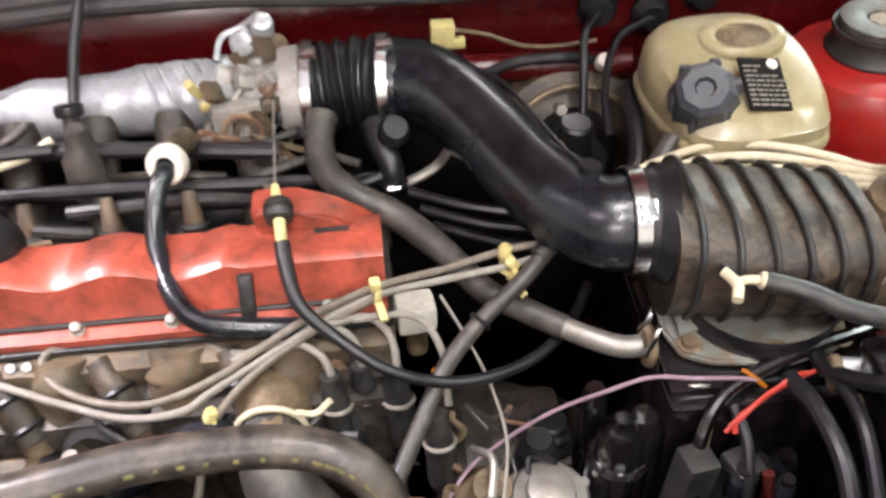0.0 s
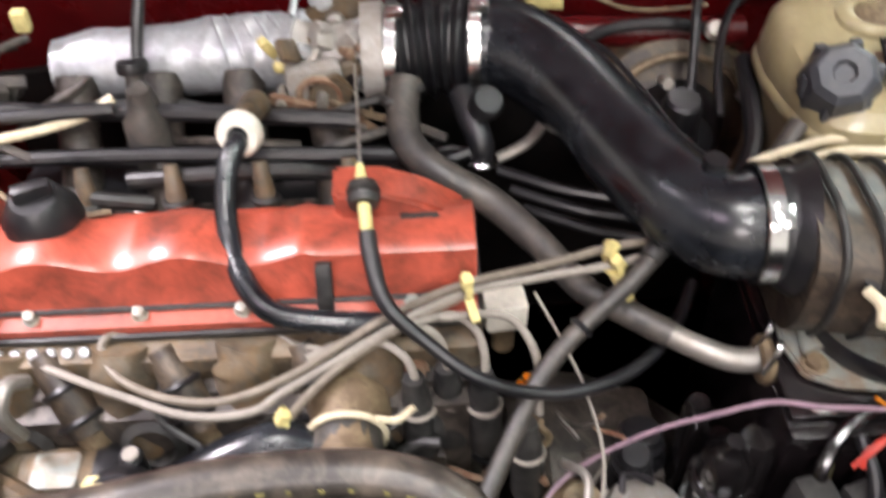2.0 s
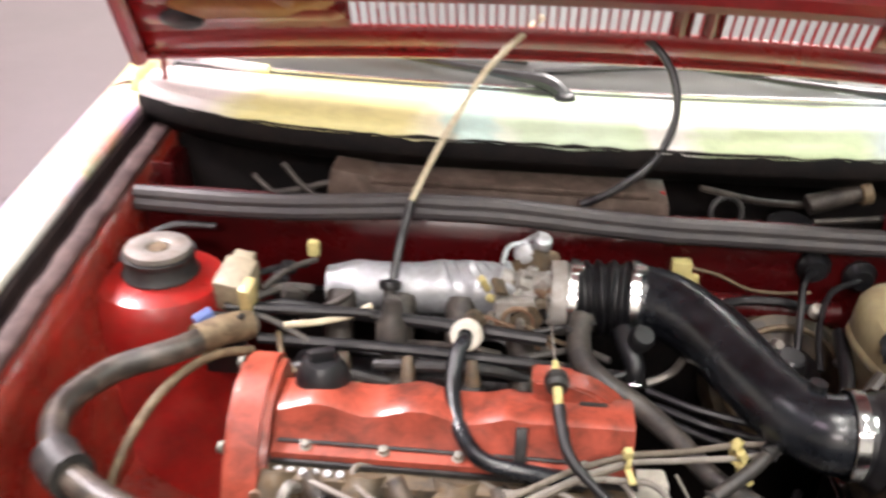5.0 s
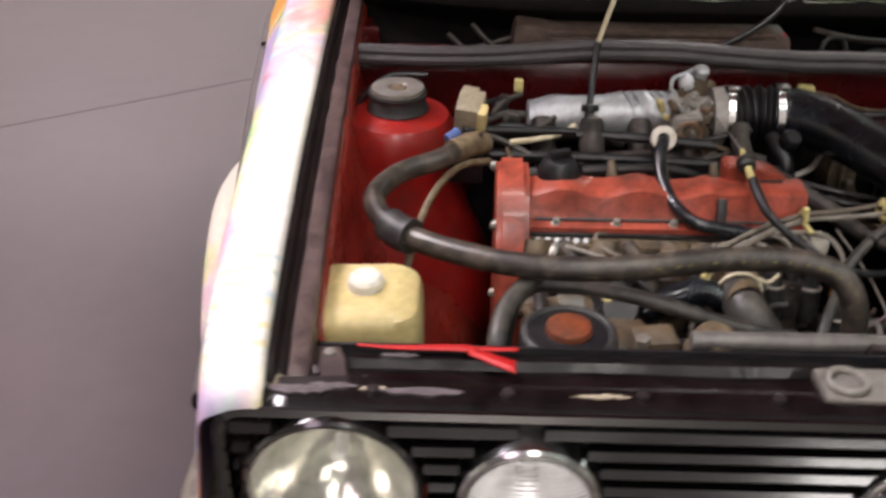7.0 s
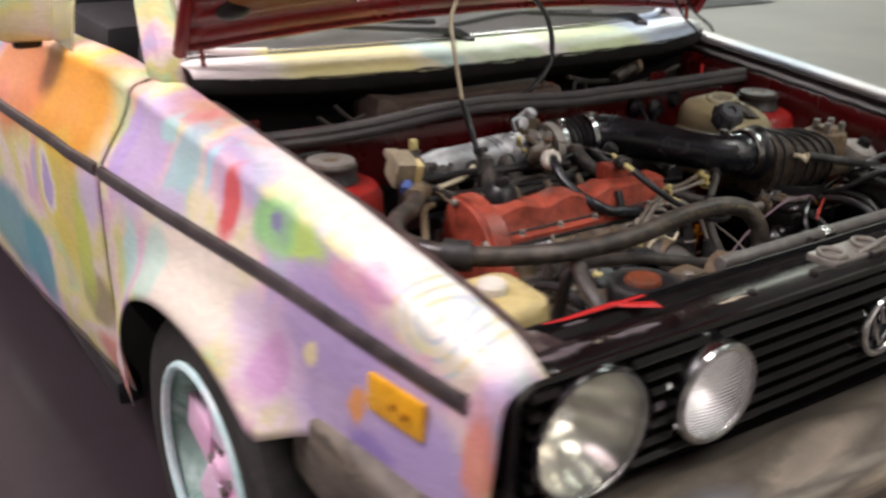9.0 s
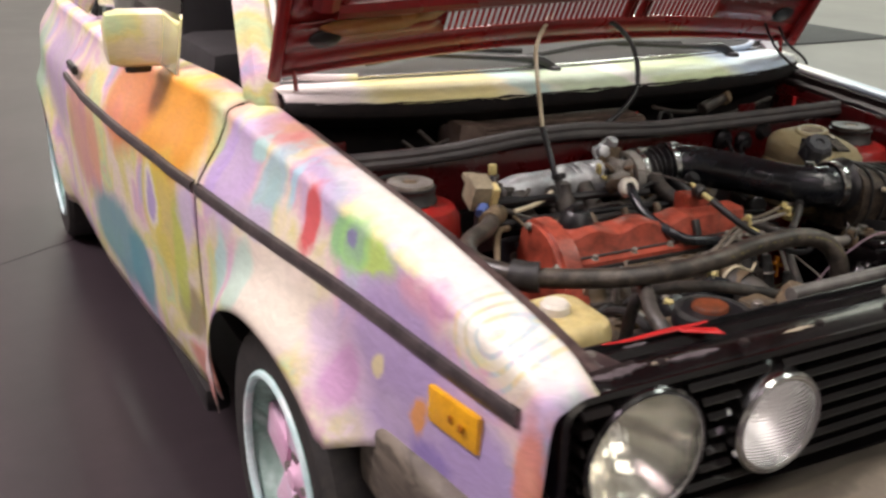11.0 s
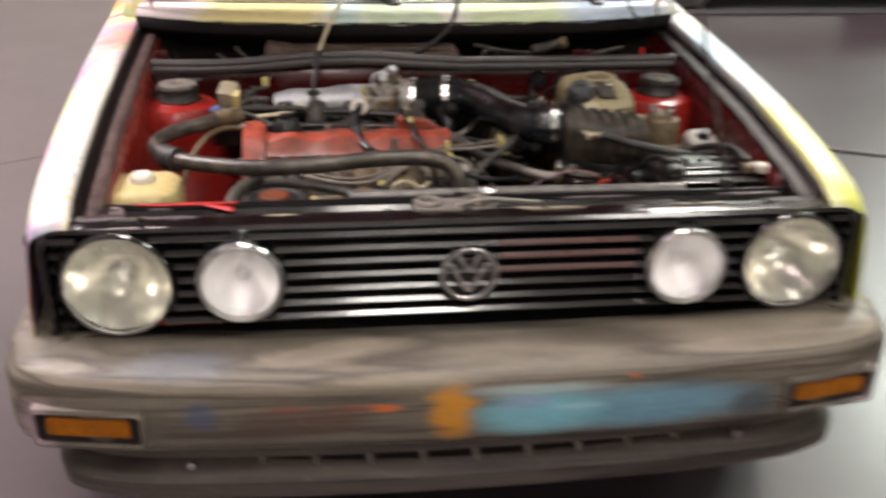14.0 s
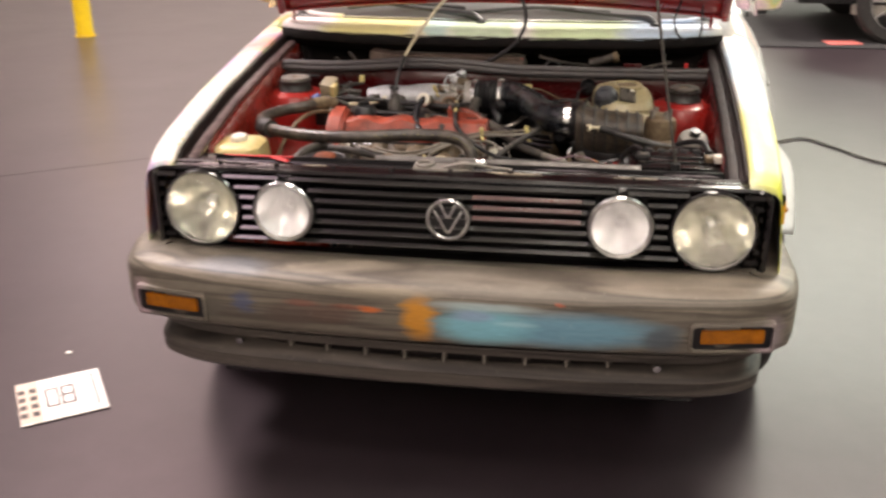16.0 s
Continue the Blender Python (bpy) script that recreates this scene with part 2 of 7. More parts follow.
M["mural_bumper"] = mural("brushed_grey_bumper_paint", [(0.3, "59514a"), (0.42, "716a5f"), (0.52, "4b443c"), (0.62, "7b7265"), (0.75, "625a50")], 5.0,
                          [((.27, -.17, .482), (.25, .12, .050), "6d9db3", .85), ((.09, -.17, .482), (.13, .12, .052), "7fbccb", .9), ((.07, -.17, .506), (.06, .12, .016), "8a9bb8", .75), ((.16, -.17, .492), (.06, .12, .008), "a3cbd2", .6),
                           ((.10, -.17, .528), (.14, .12, .012), "a9bdbf", .65), ((.46, -.15, .47), (.05, .12, .04), "4b5259", .8),
                           ((-.045, -.17, .492), (.046, .12, .064), "c98a2c", .95), ((-.155, -.17, .507), (.030, .12, .009), "d06a2c", .85), ((-.20, -.17, .509), (.05, .12, .008), "8f4a34", .6),
                           ((-.24, -.17, .49), (.08, .12, .03), "5a4139", .6), ((-.33, -.17, .48), (.07, .12, .035), "54463f", .7), ((-.30, -.17, .510), (.05, .12, .010), "86473a", .5),
                           ((-.43, -.17, .50), (.030, .12, .032), "46567a", .6), ((-.50, -.14, .48), (.03, .12, .04), "5f5a52", .8), ((-.12, -.17, .462), (.09, .12, .006), "3a302c", .7),
                           ((-.46, -.12, .567), (.10, .06, .02), "66707f", .4), ((-.68, -.11, .47), (.045, .06, .06), "b49ca4", .7), ((.68, -.11, .47), (.045, .06, .06), "a3949a", .6),
                           # Next two patches paint the unlit side ends of the bumper dark.
                           ((-.80, .18, .48), (.1, .22, .12), "3a332d", .85), ((.80, .18, .48), (.1, .22, .12), "3a332d", .85),
                           ((.25, -.15, .540), (.014, .08, .007), "b5573d", .7), ((-.12, -.16, .55), (.16, .1, .012), "9b8f7a", .5)],
                          rough=.5, streak=(.2, 1.6, 7), coat=.0, warp=(.07, .0, .014), grain=(5, 5, 60), edge=.45, tone=1.0)
M["apron"] = mural("grimy_apron_paint", [(0.3, "38332f"), (0.45, "544d47"), (0.6, "2e2926"), (0.75, "5f574f")], 5.0, [], rough=.6, streak=(.25, 1, 7), coat=.0, warp=(.22, .0, .018), grain=(5, 5, 70))
M["panel_black"] = mat("worn_black_panel", "070606", .20, 0, "120e10", .6, 14, 70, .22, .14, .2, "2a2224", .35, .5)
M["throttle"] = mat("pale_dusty_alloy", "a3a09b", .5, .25, "6f6a64", .7, 26, 140, .45, .12, 0, "7d7166", .5)
M["lead"] = mat("grey_ignition_lead", "7d7568", .5, 0, "544b41", .8, 14, 140, .12, .12, 0, "4a4034", .6)
# Shaded copy of the bay red; towers and left side get brighter ones.
M["red"] = mat("shaded_red_bay_paint", "4c0508", .28, 0, "2c0305", .7, 9, 90, .06, .12, .12, "3a1816", .3)
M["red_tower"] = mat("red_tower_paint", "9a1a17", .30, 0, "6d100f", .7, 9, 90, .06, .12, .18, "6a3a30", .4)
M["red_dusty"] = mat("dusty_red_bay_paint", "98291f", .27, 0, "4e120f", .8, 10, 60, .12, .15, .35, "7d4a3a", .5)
M["hood_red"] = mat("hood_underside_red", "7c1314", .3, 0, "4d0b0d", .5, 6, 80, .05, .12, .3)
M["hood_glue"] = mat("ochre_glue_stain", "9c6a2a", .45, 0, "7d2a1c", .6, 18, 80, .1)
M["cover_red"] = mat("crackled_red_cover", "ae503d", .36, 0, "7e3829", .6, 10, 140, .10, .1, .18, "3f2119", .8)
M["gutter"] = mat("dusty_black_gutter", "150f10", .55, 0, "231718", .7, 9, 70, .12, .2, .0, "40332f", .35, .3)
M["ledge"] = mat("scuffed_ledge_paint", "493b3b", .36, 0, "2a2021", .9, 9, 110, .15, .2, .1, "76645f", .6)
M["beige"] = mat("dusty_beige_plastic", "9a9078", .5, 0, "6f6654", .7, 30, 130, .2, .12, 0, "5a5040", .5)
M["tray"] = mat("matt_black_tray", "0a0809", .75, 0, "15110f", .6, 14, 100, .2, .1, 0, "201815", .5, .15)
M["black"] = mat("black_gloss_paint", "0a090a", .17, 0, "171415", .5, 12, 90, .05, .08, .7, "2a2524", .25, .7)
M["plastic"] = mat("black_plastic", "111114", .36, 0, "1f2024", .5, 20, 180, .2, .15, 0, "35332f", .25)
# The blue-grey dust tint puts the pipe's soft sheen into its colour.
M["pipe"] = mat("satin_black_pipe", "0a0b0e", .26, 0, "171b21", .7, 12, 130, .10, .10, .1, "33373c", .5)
M["rubber"] = mat("worn_rubber", "191919", .48, 0, "282828", .6, 18, 160, .25, .15, 0, "4d4b47", .45)
M["rub"] = mat("worn_rub_strip", "2b2628", .42, 0, "3d3638", .7, 9, 130, .2, .15, 0, "5d5252", .6)
M["hose"] = mat("dusty_grey_hose", "353331", .45, 0, "252423", .6, 16, 140, .2, .15, 0, "6b6359", .5)
M["seal"] = mat("grey_rubber_seal", "3d3a3b", .5, 0, "2a2728", .6, 10, 120, .2, .15, 0, "4d4741", .5)
M["alu"] = mat("cast_aluminium", "bcc0c4", .38, .55, "96989a", .6, 18, 150, .35, .12, 0, "878079", .35)
M["alu_dirty"] = mat("grimy_aluminium", "6b6152", .58, .2, "2b241c", .95, 24, 130, .5, .15, 0, "665033", .8)
M["iron"] = mat("oily_cast_iron", "302b27", .5, .2, "1b1715", .7, 20, 110, .5, .2, 0, "6b6259", .5)
M["tan"] = mat("tan_grime_metal", "665641", .6, .2, "4b3d30", .7, 25, 120, .4, .15, 0, "9b8a6c", .5)
M["chrome"] = mat("chrome", "d2d2d2", .20, 1.0, "b9b9b9", .4, 20, 90, .03, .08)
M["zinc"] = mat("zinc_plate", "8d928c", .42, .3, "66675f", .8, 18, 110, .25, .12, 0, "7a5630", .7)
M["steel"] = mat("dull_steel", "98958f", .4, .5, "66625d", .6, 20, 120, .2, .12, 0, "6f5a46", .4)
M["rail"] = mat("scuffed_grey_tube", "75726e", .34, .2, "4c4946", .7, 26, 120, .2, .14, 0, "3a3532", .5)
M["chip"] = mat("worn_cream_paint", "a89c86", .5, 0, "6a6058", .8, 40, 120, .3, .15, 0, "4a4240", .5)
M["chip_grey"] = mat("worn_grey_undercoat", "6f666a", .45, 0, "3d3638", .8, 40, 120, .4, .15, 0, "2a2526", .5)
M["cream"] = mat("aged_cream_plastic", "cfc08a", .38, 0, "b8a46a", .5, 12, 100, .08, .1, .1, "8f7c4e", .35)
M["tank"] = mat("aged_translucent_tank", "9c9272", .33, 0, "867a55", .6, 9, 90, .06, .1, .15, "8a8062", .4)
for k in ("cream", "tank"):
    M[k].node_tree.nodes["Principled BSDF"].inputs["Subsurface Weight"].default_value = 0.25
    M[k].node_tree.nodes["Principled BSDF"].inputs["Subsurface Radius"].default_value = (0.02, 0.016, 0.008)
M["yellow"] = mat("pale_yellow_plastic", "cbbf82", .45, 0, "ac9d62", .5, 30, 160, .1)
M["print"] = mat("faded_yellow_print", "7a7440", .6, 0, "4a4734", .9, 60, 160, .1)
M["ivory"] = mat("ivory_cable", "d5ccb0", .45, 0, "a99a7a", .6, 25, 150, .12, .12, 0, "857456", .4)
M["white"] = mat("white_plastic", "dcd8cc", .45, 0, "aba390", .5, 30, 150, .1)
M["greycable"] = mat("grey_plastic_cable", "8a847b", .5, 0, "655e55", .6, 22, 150, .12)
M["pink"] = mat("pink_wire", "8d7480", .45, 0, "73606a", .5, 22, 120, .1)
M["redwire"] = mat("red_wire", "b03a2e", .4, 0, "7a1f1a", .5, 22, 120, .1)
M["orange"] = mat("orange_cap_plastic", "7f3d1d", .5, 0, "4a2716", .9, 45, 140, .2, .15, 0, "3a2a20", .6)
M["amber"] = mat("amber_lens", "a8640f", .22, 0, "6a3d0c", .6, 40, 160, .2, .1, .3)
M["marker"] = mat("yellow_marker_lens", "ecae1a", .3, 0, "c58512", .5, 40, 160, .2, .1, .3)
M["ribbon"] = mat("red_tape", "b81718", .5, 0, "9d1213", .5, 30, 160, .1)
M["tyre"] = mat("tyre_rubber", "1c1b1b", .75, 0, "2b2928", .6, 16, 140, .35, .12, 0, "453f39", .4)
M["rim"] = mural("hand_painted_rim", [(0.3, "8fb3a5"), (0.45, "a9cfc4"), (0.55, "7d9a8e"), (0.7, "b9cfc8")], 9.0, [])
M["rim_lip"] = mural("hand_painted_rim_lip", [(0.3, "dfeeee"), (0.5, "bfe0e0"), (0.7, "e9eef0")], 9.0, [])
M["rim_pink"] = mural("hand_painted_spokes", [(0.3, "e0a9cd"), (0.5, "e6bcd6"), (0.7, "d9c6dc")], 9.0, [])
M["hose_dark"] = mat("dark_radiator_hose", "282522", .36, 0, "3a3530", .6, 16, 140, .2, .12, 0, "6e6458", .55)
M["duct"] = mat("dusty_brown_duct", "2b241e", .52, 0, "191512", .6, 24, 140, .35, .15, 0, "5f5242", .8)
M["booster"] = mat("dusty_booster_paint", "3a3127", .5, .1, "1c1815", .8, 20, 120, .3, .15, 0, "6f5f45", .6)
M["cap_grey"] = mat("faded_black_cap", "3b3e45", .5, 0, "2a2c32", .6, 24, 150, .2, .12, 0, "5d5c58", .4)
M["joint"] = mat("floor_joint_filler", "322b2e", .45, 0, "352e31", .6, 3, 60, .2)
M["rust"] = mat("rusty_lever_steel", "6b4632", .6, .3, "8b7765", .7, 30, 130, .4, .15, 0, "a5977f", .5)
M["heater"] = mat("brown_heater_plastic", "54463e", .6, 0, "30261f", .7, 10, 120, .2, .15, 0, "7d6d62", .6, .3)
M["concrete"] = mat("polished_concrete", "352d31", .31, 0, "2b2629", .6, .7, 12, .0, .06, .0, "3b3337", .4, .5)
M["wall"] = mat("hall_wall_paint", "dedbd3", .7, 0, "c5c1b8", .5, .8, 40, .1)
M["ceil"] = mat("hall_ceiling", "c9c9c9", .8, 0, "7a7a7a", .5, 1.2, 40, .1)
M["lampface"] = mat("lamp_housing", "d0d0d0", .5, .2)
M["paper"] = mat("white_paper", "e8e4e0", .6, 0, "d8d2cc", .4, 12, 150, .08)
M["faded_ink"] = mat("faded_brown_print", "4b4644", .6, 0, "383432", .6, 60, 150, .05)
M["card"] = mat("beige_card_print", "cbb9ab", .6, 0, "b5a397", .6, 40, 150, .05)
M["carpet"] = mat("dark_mat", "1d1c1e", .85, 0, "2a282a", .5, 6, 200, .4)
M["carpaint"] = mat("black_car_paint", "0b0b0e", .18, 0, "15151a", .4, 4, 60, .02, .06, .6)
M["yelpaint"] = mat("yellow_post_paint", "d8b71c", .4, 0, "b39414", .5, 8, 90, .1)
M["interior"] = mat("dark_trim", "1a1718", .8, 0, "262223", .5, 10, 120, .2)
M["glass"] = glass("clear_glass", "e6eeec")
M["lens"] = glass("fluted_lamp_glass", "fafbf6", .10, 1.22)
M["foglass"] = glass("frosted_fog_glass", "ffffff", .22, 1.25)
# Mostly opaque grey: dust, and the ceiling's reflection put into the colour.
M["screen"] = glass("dusty_reflection_grey_glass", "707170", .3, 1.4)
M["screen"].node_tree.nodes["Principled BSDF"].inputs["Transmission Weight"].default_value = 0.2
M["dullred"] = mat("dull_red_finish", "4a1c16", .3, 0, "3a1815", .6, 30, 140, .1)
wv = M["lens"].node_tree.nodes.new("ShaderNodeTexWave")
wv.inputs["Scale"].default_value, wv.inputs["Distortion"].default_value = 45, 0.4
tcl = M["lens"].node_tree.nodes.new("ShaderNodeTexCoord")
link(M["lens"].node_tree, tcl.outputs["Object"], wv.inputs["Vector"])
bump(M["lens"].node_tree, M["lens"].node_tree.nodes["Principled BSDF"], wv.outputs["Fac"], 0.2)
wf = M["foglass"].node_tree.nodes.new("ShaderNodeTexWave")
wf.bands_direction = "Z"
wf.inputs["Scale"].default_value, wf.inputs["Distortion"].default_value = 60, 0.6
tcf = M["foglass"].node_tree.nodes.new("ShaderNodeTexCoord")
link(M["foglass"].node_tree, tcf.outputs["Object"], wf.inputs["Vector"])
bump(M["foglass"].node_tree, M["foglass"].node_tree.nodes["Principled BSDF"], wf.outputs["Fac"], 0.3)
M["reflector"] = mat("lamp_reflector", "f6f5f0", .14, .82, "b9b5a4", .6, 30, 34, .6)
M["bowl"] = mat("white_lamp_bowl", "fbfbfa", .24, .5, "dededc", .6, 40, 60, .5, .08, .3)
M["foglens"] = mat("frosted_lamp_lens", "fafaf8", .24, .1, "ebebe8", .5, 40, 90, .15, .08, .6)


# ---- mesh helpers ----
def base_of(ob):
    v = Vector((0, 0, 0))
    while ob is not None:
        v += ob.location
        ob = ob.parent
    return v


def part(name, bm, material, parent=None, label="", smooth=35):
    """One mesh object from a bmesh in world places, under a thing or a part."""
    if parent is not None:
        bmesh.ops.translate(bm, vec=-base_of(parent), verts=bm.verts)
    bmesh.ops.recalc_face_normals(bm, faces=bm.faces)
    me = bpy.data.meshes.new(name)
    bm.to_mesh(me)
    bm.free()
    me.materials.append(material)
    if smooth:
        me.polygons.foreach_set("use_smooth", [True] * len(me.polygons))
        me.set_sharp_from_angle(angle=radians(smooth))
    ob = new(name, me)
    if parent is not None:
        ob.parent = parent
    return tagged(ob, label)


def thing(name, at, label, category, group=""):
    ob = new(name)
    ob.location = at
    ob.empty_display_size = 0.05
    return tagged(ob, label, category, group)


def single(name, bm, material, label, category, group="", kind="", smooth=35):
    return tagged(part(name, bm, material, None, "", smooth), label, category, group, kind)


def roughen(bm, amount, scale):
    """Uneven cast skin: push each corner a little along a smooth noise."""
    for v in bm.verts:
        v.co += noise.noise_vector(v.co * scale) * amount


def merge(bm, tmp):
    me = bpy.data.meshes.new("tmp")
    tmp.to_mesh(me)
    tmp.free()
    bm.from_mesh(me)
    bpy.data.meshes.remove(me)
    return bm


def box(c, s, bevel=0.0, rot=(0, 0, 0), bm=None, seg=2):
    t = bmesh.new()
    bmesh.ops.create_cube(t, size=1.0)
    bmesh.ops.scale(t, vec=s, verts=t.verts)
    if bevel:
        bmesh.ops.bevel(t, geom=t.edges[:], offset=min(bevel, min(s) * 0.48), segments=seg, affect="EDGES", profile=0.6)
    bmesh.ops.transform(t, matrix=pose(*c, *rot), verts=t.verts)
    return merge(bm, t) if bm else t


def lathe(profile, c, axis=(0, 0, 1), seg=28, bm=None, squash=None):
    """Profile of (radius, height) turned round an axis through c."""
    t = bmesh.new()
    q = Vector(axis).normalized().to_track_quat("Z", "Y").to_matrix()
    rings = []
    for r, h in profile:
        if r < 1e-5:
            rings.append([t.verts.new(Vector(c) + q @ Vector((0, 0, h)))])
        else:
            rings.append([t.verts.new(Vector(c) + q @ Vector((r * math.cos(a) * (squash[0] if squash else 1), r * math.sin(a) * (squash[1] if squash else 1), h)))
                          for a in (2 * math.pi * i / seg for i in range(seg))])
    for A, B in zip(rings, rings[1:]):
        for i in range(seg):
            j = (i + 1) % seg
            if len(A) == 1 and len(B) > 1:
                t.faces.new((A[0], B[i], B[j]))
            elif len(B) == 1 and len(A) > 1:
                t.faces.new((A[i], B[0], A[j]))
            elif len(A) > 1:
                t.faces.new((A[i], B[i], B[j], A[j]))
    return merge(bm, t) if bm else t


def cyl(p0, p1, r0, r1=None, seg=20, bevel=0.0, bm=None):
    p0, p1 = Vector(p0), Vector(p1)
    h, r1 = (p1 - p0).length, r0 if r1 is None else r1
    b = bevel
    prof = [(0, 0), (r0 - b, 0), (r0, b), (r1, h - b), (r1 - b, h), (0, h)] if b else [(0, 0), (r0, 0), (r1, h), (0, h)]
    return lathe(prof, p0, p1 - p0, seg, bm)


def spline(pts, res=8):
    P = [Vector(p) for p in pts]
    P = [P[0] * 2 - P[1]] + P + [P[-1] * 2 - P[-2]]
    out = []
    for i in range(1, len(P) - 2):
        for k in range(res):
            s = k / res
            a, b, c, d = P[i - 1:i + 3]
            out.append(0.5 * (2 * b + (c - a) * s + (2 * a - 5 * b + 4 * c - d) * s * s + (3 * b - a - 3 * c + d) * s ** 3))
    return out + [P[-2]]


def tube(pts, r, seg=12, res=8, bm=None, rib=None):
    """A hose through points; r is one radius or one a point; rib: (length, height) of its corrugation."""
    path = spline(pts, res)
    n = len(path)
    t = bmesh.new()
    up = Vector((0.13, 0.21, 0.97))
    rings, run = [], 0.0
    for i, p in enumerate(path):
        d = (path[min(i + 1, n - 1)] - path[max(i - 1, 0)]).normalized()
        s = d.cross(up).normalized()
        up = s.cross(d).normalized()
        rr = r if isinstance(r, (int, float)) else float(np.interp(i / (n - 1) * (len(r) - 1), range(len(r)), r))
        if i:
            run += (p - path[i - 1]).length
        if rib:
            rr += rib[1] * (0.5 + 0.5 * math.sin(2 * math.pi * run / rib[0]))
        rings.append([t.verts.new(p + (s * math.cos(a) + up * math.sin(a)) * rr) for a in (2 * math.pi * k / seg for k in range(seg))])
    for A, B in zip(rings, rings[1:]):
        for k in range(seg):
            t.faces.new((A[k], A[(k + 1) % seg], B[(k + 1) % seg], B[k]))
    t.faces.new(rings[0][::-1])
    t.faces.new(rings[-1])
    return merge(bm, t) if bm else t


def torus(c, axis, R, r, seg=32, sub=8, bm=None, scale=(1, 1)):
    prof = [(R + r * math.cos(a), r * math.sin(a)) for a in (2 * math.pi * k / sub for k in range(sub + 1))]
    t = lathe(prof, c, axis, seg, None, scale)
    bmesh.ops.remove_doubles(t, verts=t.verts, dist=1e-5)
    return merge(bm, t) if bm else t


def grid(rows, bm=None, closed=False):
    """A sheet through rows of points."""
    t = bmesh.new()
    V = [[t.verts.new(p) for p in row] for row in rows]
    for A, B in zip(V, V[1:]):
        m = len(A)
        for k in range(m if closed else m - 1):
            t.faces.new((A[k], A[(k + 1) % m], B[(k + 1) % m], B[k]))
    return merge(bm, t) if bm else t


def solid(ob, th, offset=0):
    m = ob.modifiers.new("thickness", "SOLIDIFY")
    m.thickness, m.offset = th, offset
    return ob


def lerp(y, xs, vs):
    return float(np.interp(y, xs, vs))


def prism(outline, y0, y1, bevel=0.0, axis="y", bm=None):
    """An outline of (u, v) drawn out along one axis."""
    t = bmesh.new()
    place = {"y": lambda u, v, w: (u, w, v), "x": lambda u, v, w: (w, u, v), "z": lambda u, v, w: (u, v, w)}[axis]
    A = [t.verts.new(place(u, v, y0)) for u, v in outline]
    B = [t.verts.new(place(u, v, y1)) for u, v in outline]
    t.faces.new(A)
    t.faces.new(B[::-1])
    for i in range(len(A)):
        j = (i + 1) % len(A)
        t.faces.new((A[i], B[i], B[j], A[j]))
    if bevel:
        bmesh.ops.bevel(t, geom=t.edges[:], offset=bevel, segments=2, affect="EDGES")
    return merge(bm, t) if bm else t


def rrect(w, h, r, seg=5, cx=0, cy=0):
    out = []
    for sx, sy, a0 in ((1, 1, 0), (-1, 1, 90), (-1, -1, 180), (1, -1, 270)):
        for k in range(seg + 1):
            a = radians(a0 + 90 * k / seg)
            out.append((cx + sx * (w / 2 - r) + r * math.cos(a), cy + sy * (h / 2 - r) + r * math.sin(a)))
    return out


# ---- hall ----
HX0, HX1, HY0, HY1, HZ = -14.0, 16.0, -12.0, 18.0, 7.5
fl = bmesh.new()
bmesh.ops.create_grid(fl, x_segments=6, y_segments=6, size=1)
bmesh.ops.transform(fl, matrix=Matrix.Translation(((HX0 + HX1) / 2, (HY0 + HY1) / 2, 0)) @ Matrix.Diagonal(((HX1 - HX0) / 2 + .3, (HY1 - HY0) / 2 + .3, 1, 1)), verts=fl.verts)
single("floor", fl, M["concrete"], "polished grey concrete hall floor with faint stains", "floor", kind="structure")
for nm, c, s in (("wall_north", (1, HY1 + .15, HZ / 2), (30.6, .3, HZ)), ("wall_south", (1, HY0 - .15, HZ / 2), (30.6, .3, HZ)),
                 ("wall_west", (HX0 - .15, 3, HZ / 2), (.3, 30, HZ)), ("wall_east", (HX1 + .15, 3, HZ / 2), (.3, 30, HZ))):
    single(nm, box(c, s), M["wall"], "plain pale grey hall wall", "wall", kind="structure")
single("ceiling", box((1, 3, HZ + .16), (30.6, 30.6, .3)), M["ceil"], "plain grey hall ceiling", "ceiling", kind="structure")
# Housings for the same unseen and added lamps.
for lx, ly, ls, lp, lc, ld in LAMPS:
    lt = thing("unseen_ceiling_light", (lx, ly, 7.45), "unseen flat hall ceiling light with pale housing", "ceiling light", "hall ceiling lights")
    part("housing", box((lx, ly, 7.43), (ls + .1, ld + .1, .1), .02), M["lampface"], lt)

# ---- car body ----
car = thing("car", (0, 0, 0), "small old hatchback with pastel hand-painted panels and raised red hood", "car")


def inner_x(y):
    return lerp(y, (0, .2, .4, .7, 1.0, 1.1), (.626, .635, .643, .655, .664, .668))


def top_z(y):
    return lerp(y, (-.01, 0, .05, .15, .4, .7, 1.0, 1.2, 3.6), (.750, .757, .785, .805, .840, .865, .887, .90, .905))


def outer_x(y):
    return lerp(y, (0, .1, .25, .42, .65, .82, 1.1, 1.3, 1.6, 2.0, 3.0, 3.6), (.690, .702, .714, .723, .738, .747, .758, .772, .806, .835, .845, .79))


WHEEL_Y, WHEEL_Z, REAR_Y = .66, .285, 3.06


def flank_x(y, z):
    """How far the flank stands out at a height: it leans out below the shoulder and tucks in at the sill."""
    lean = lerp(y, (0, .4, .85, 1.2, 2.0), (.006, .020, .052, .072, .066))
    d = max(0, top_z(y) - z)
    u = min(1, max(0, d - .034) / .15)
    return outer_x(y) + lean * u * u * (3 - 2 * u) + .008 * math.sin(math.pi * min(1, d / .5)) - .03 * max(0, (.35 - z) / .15)


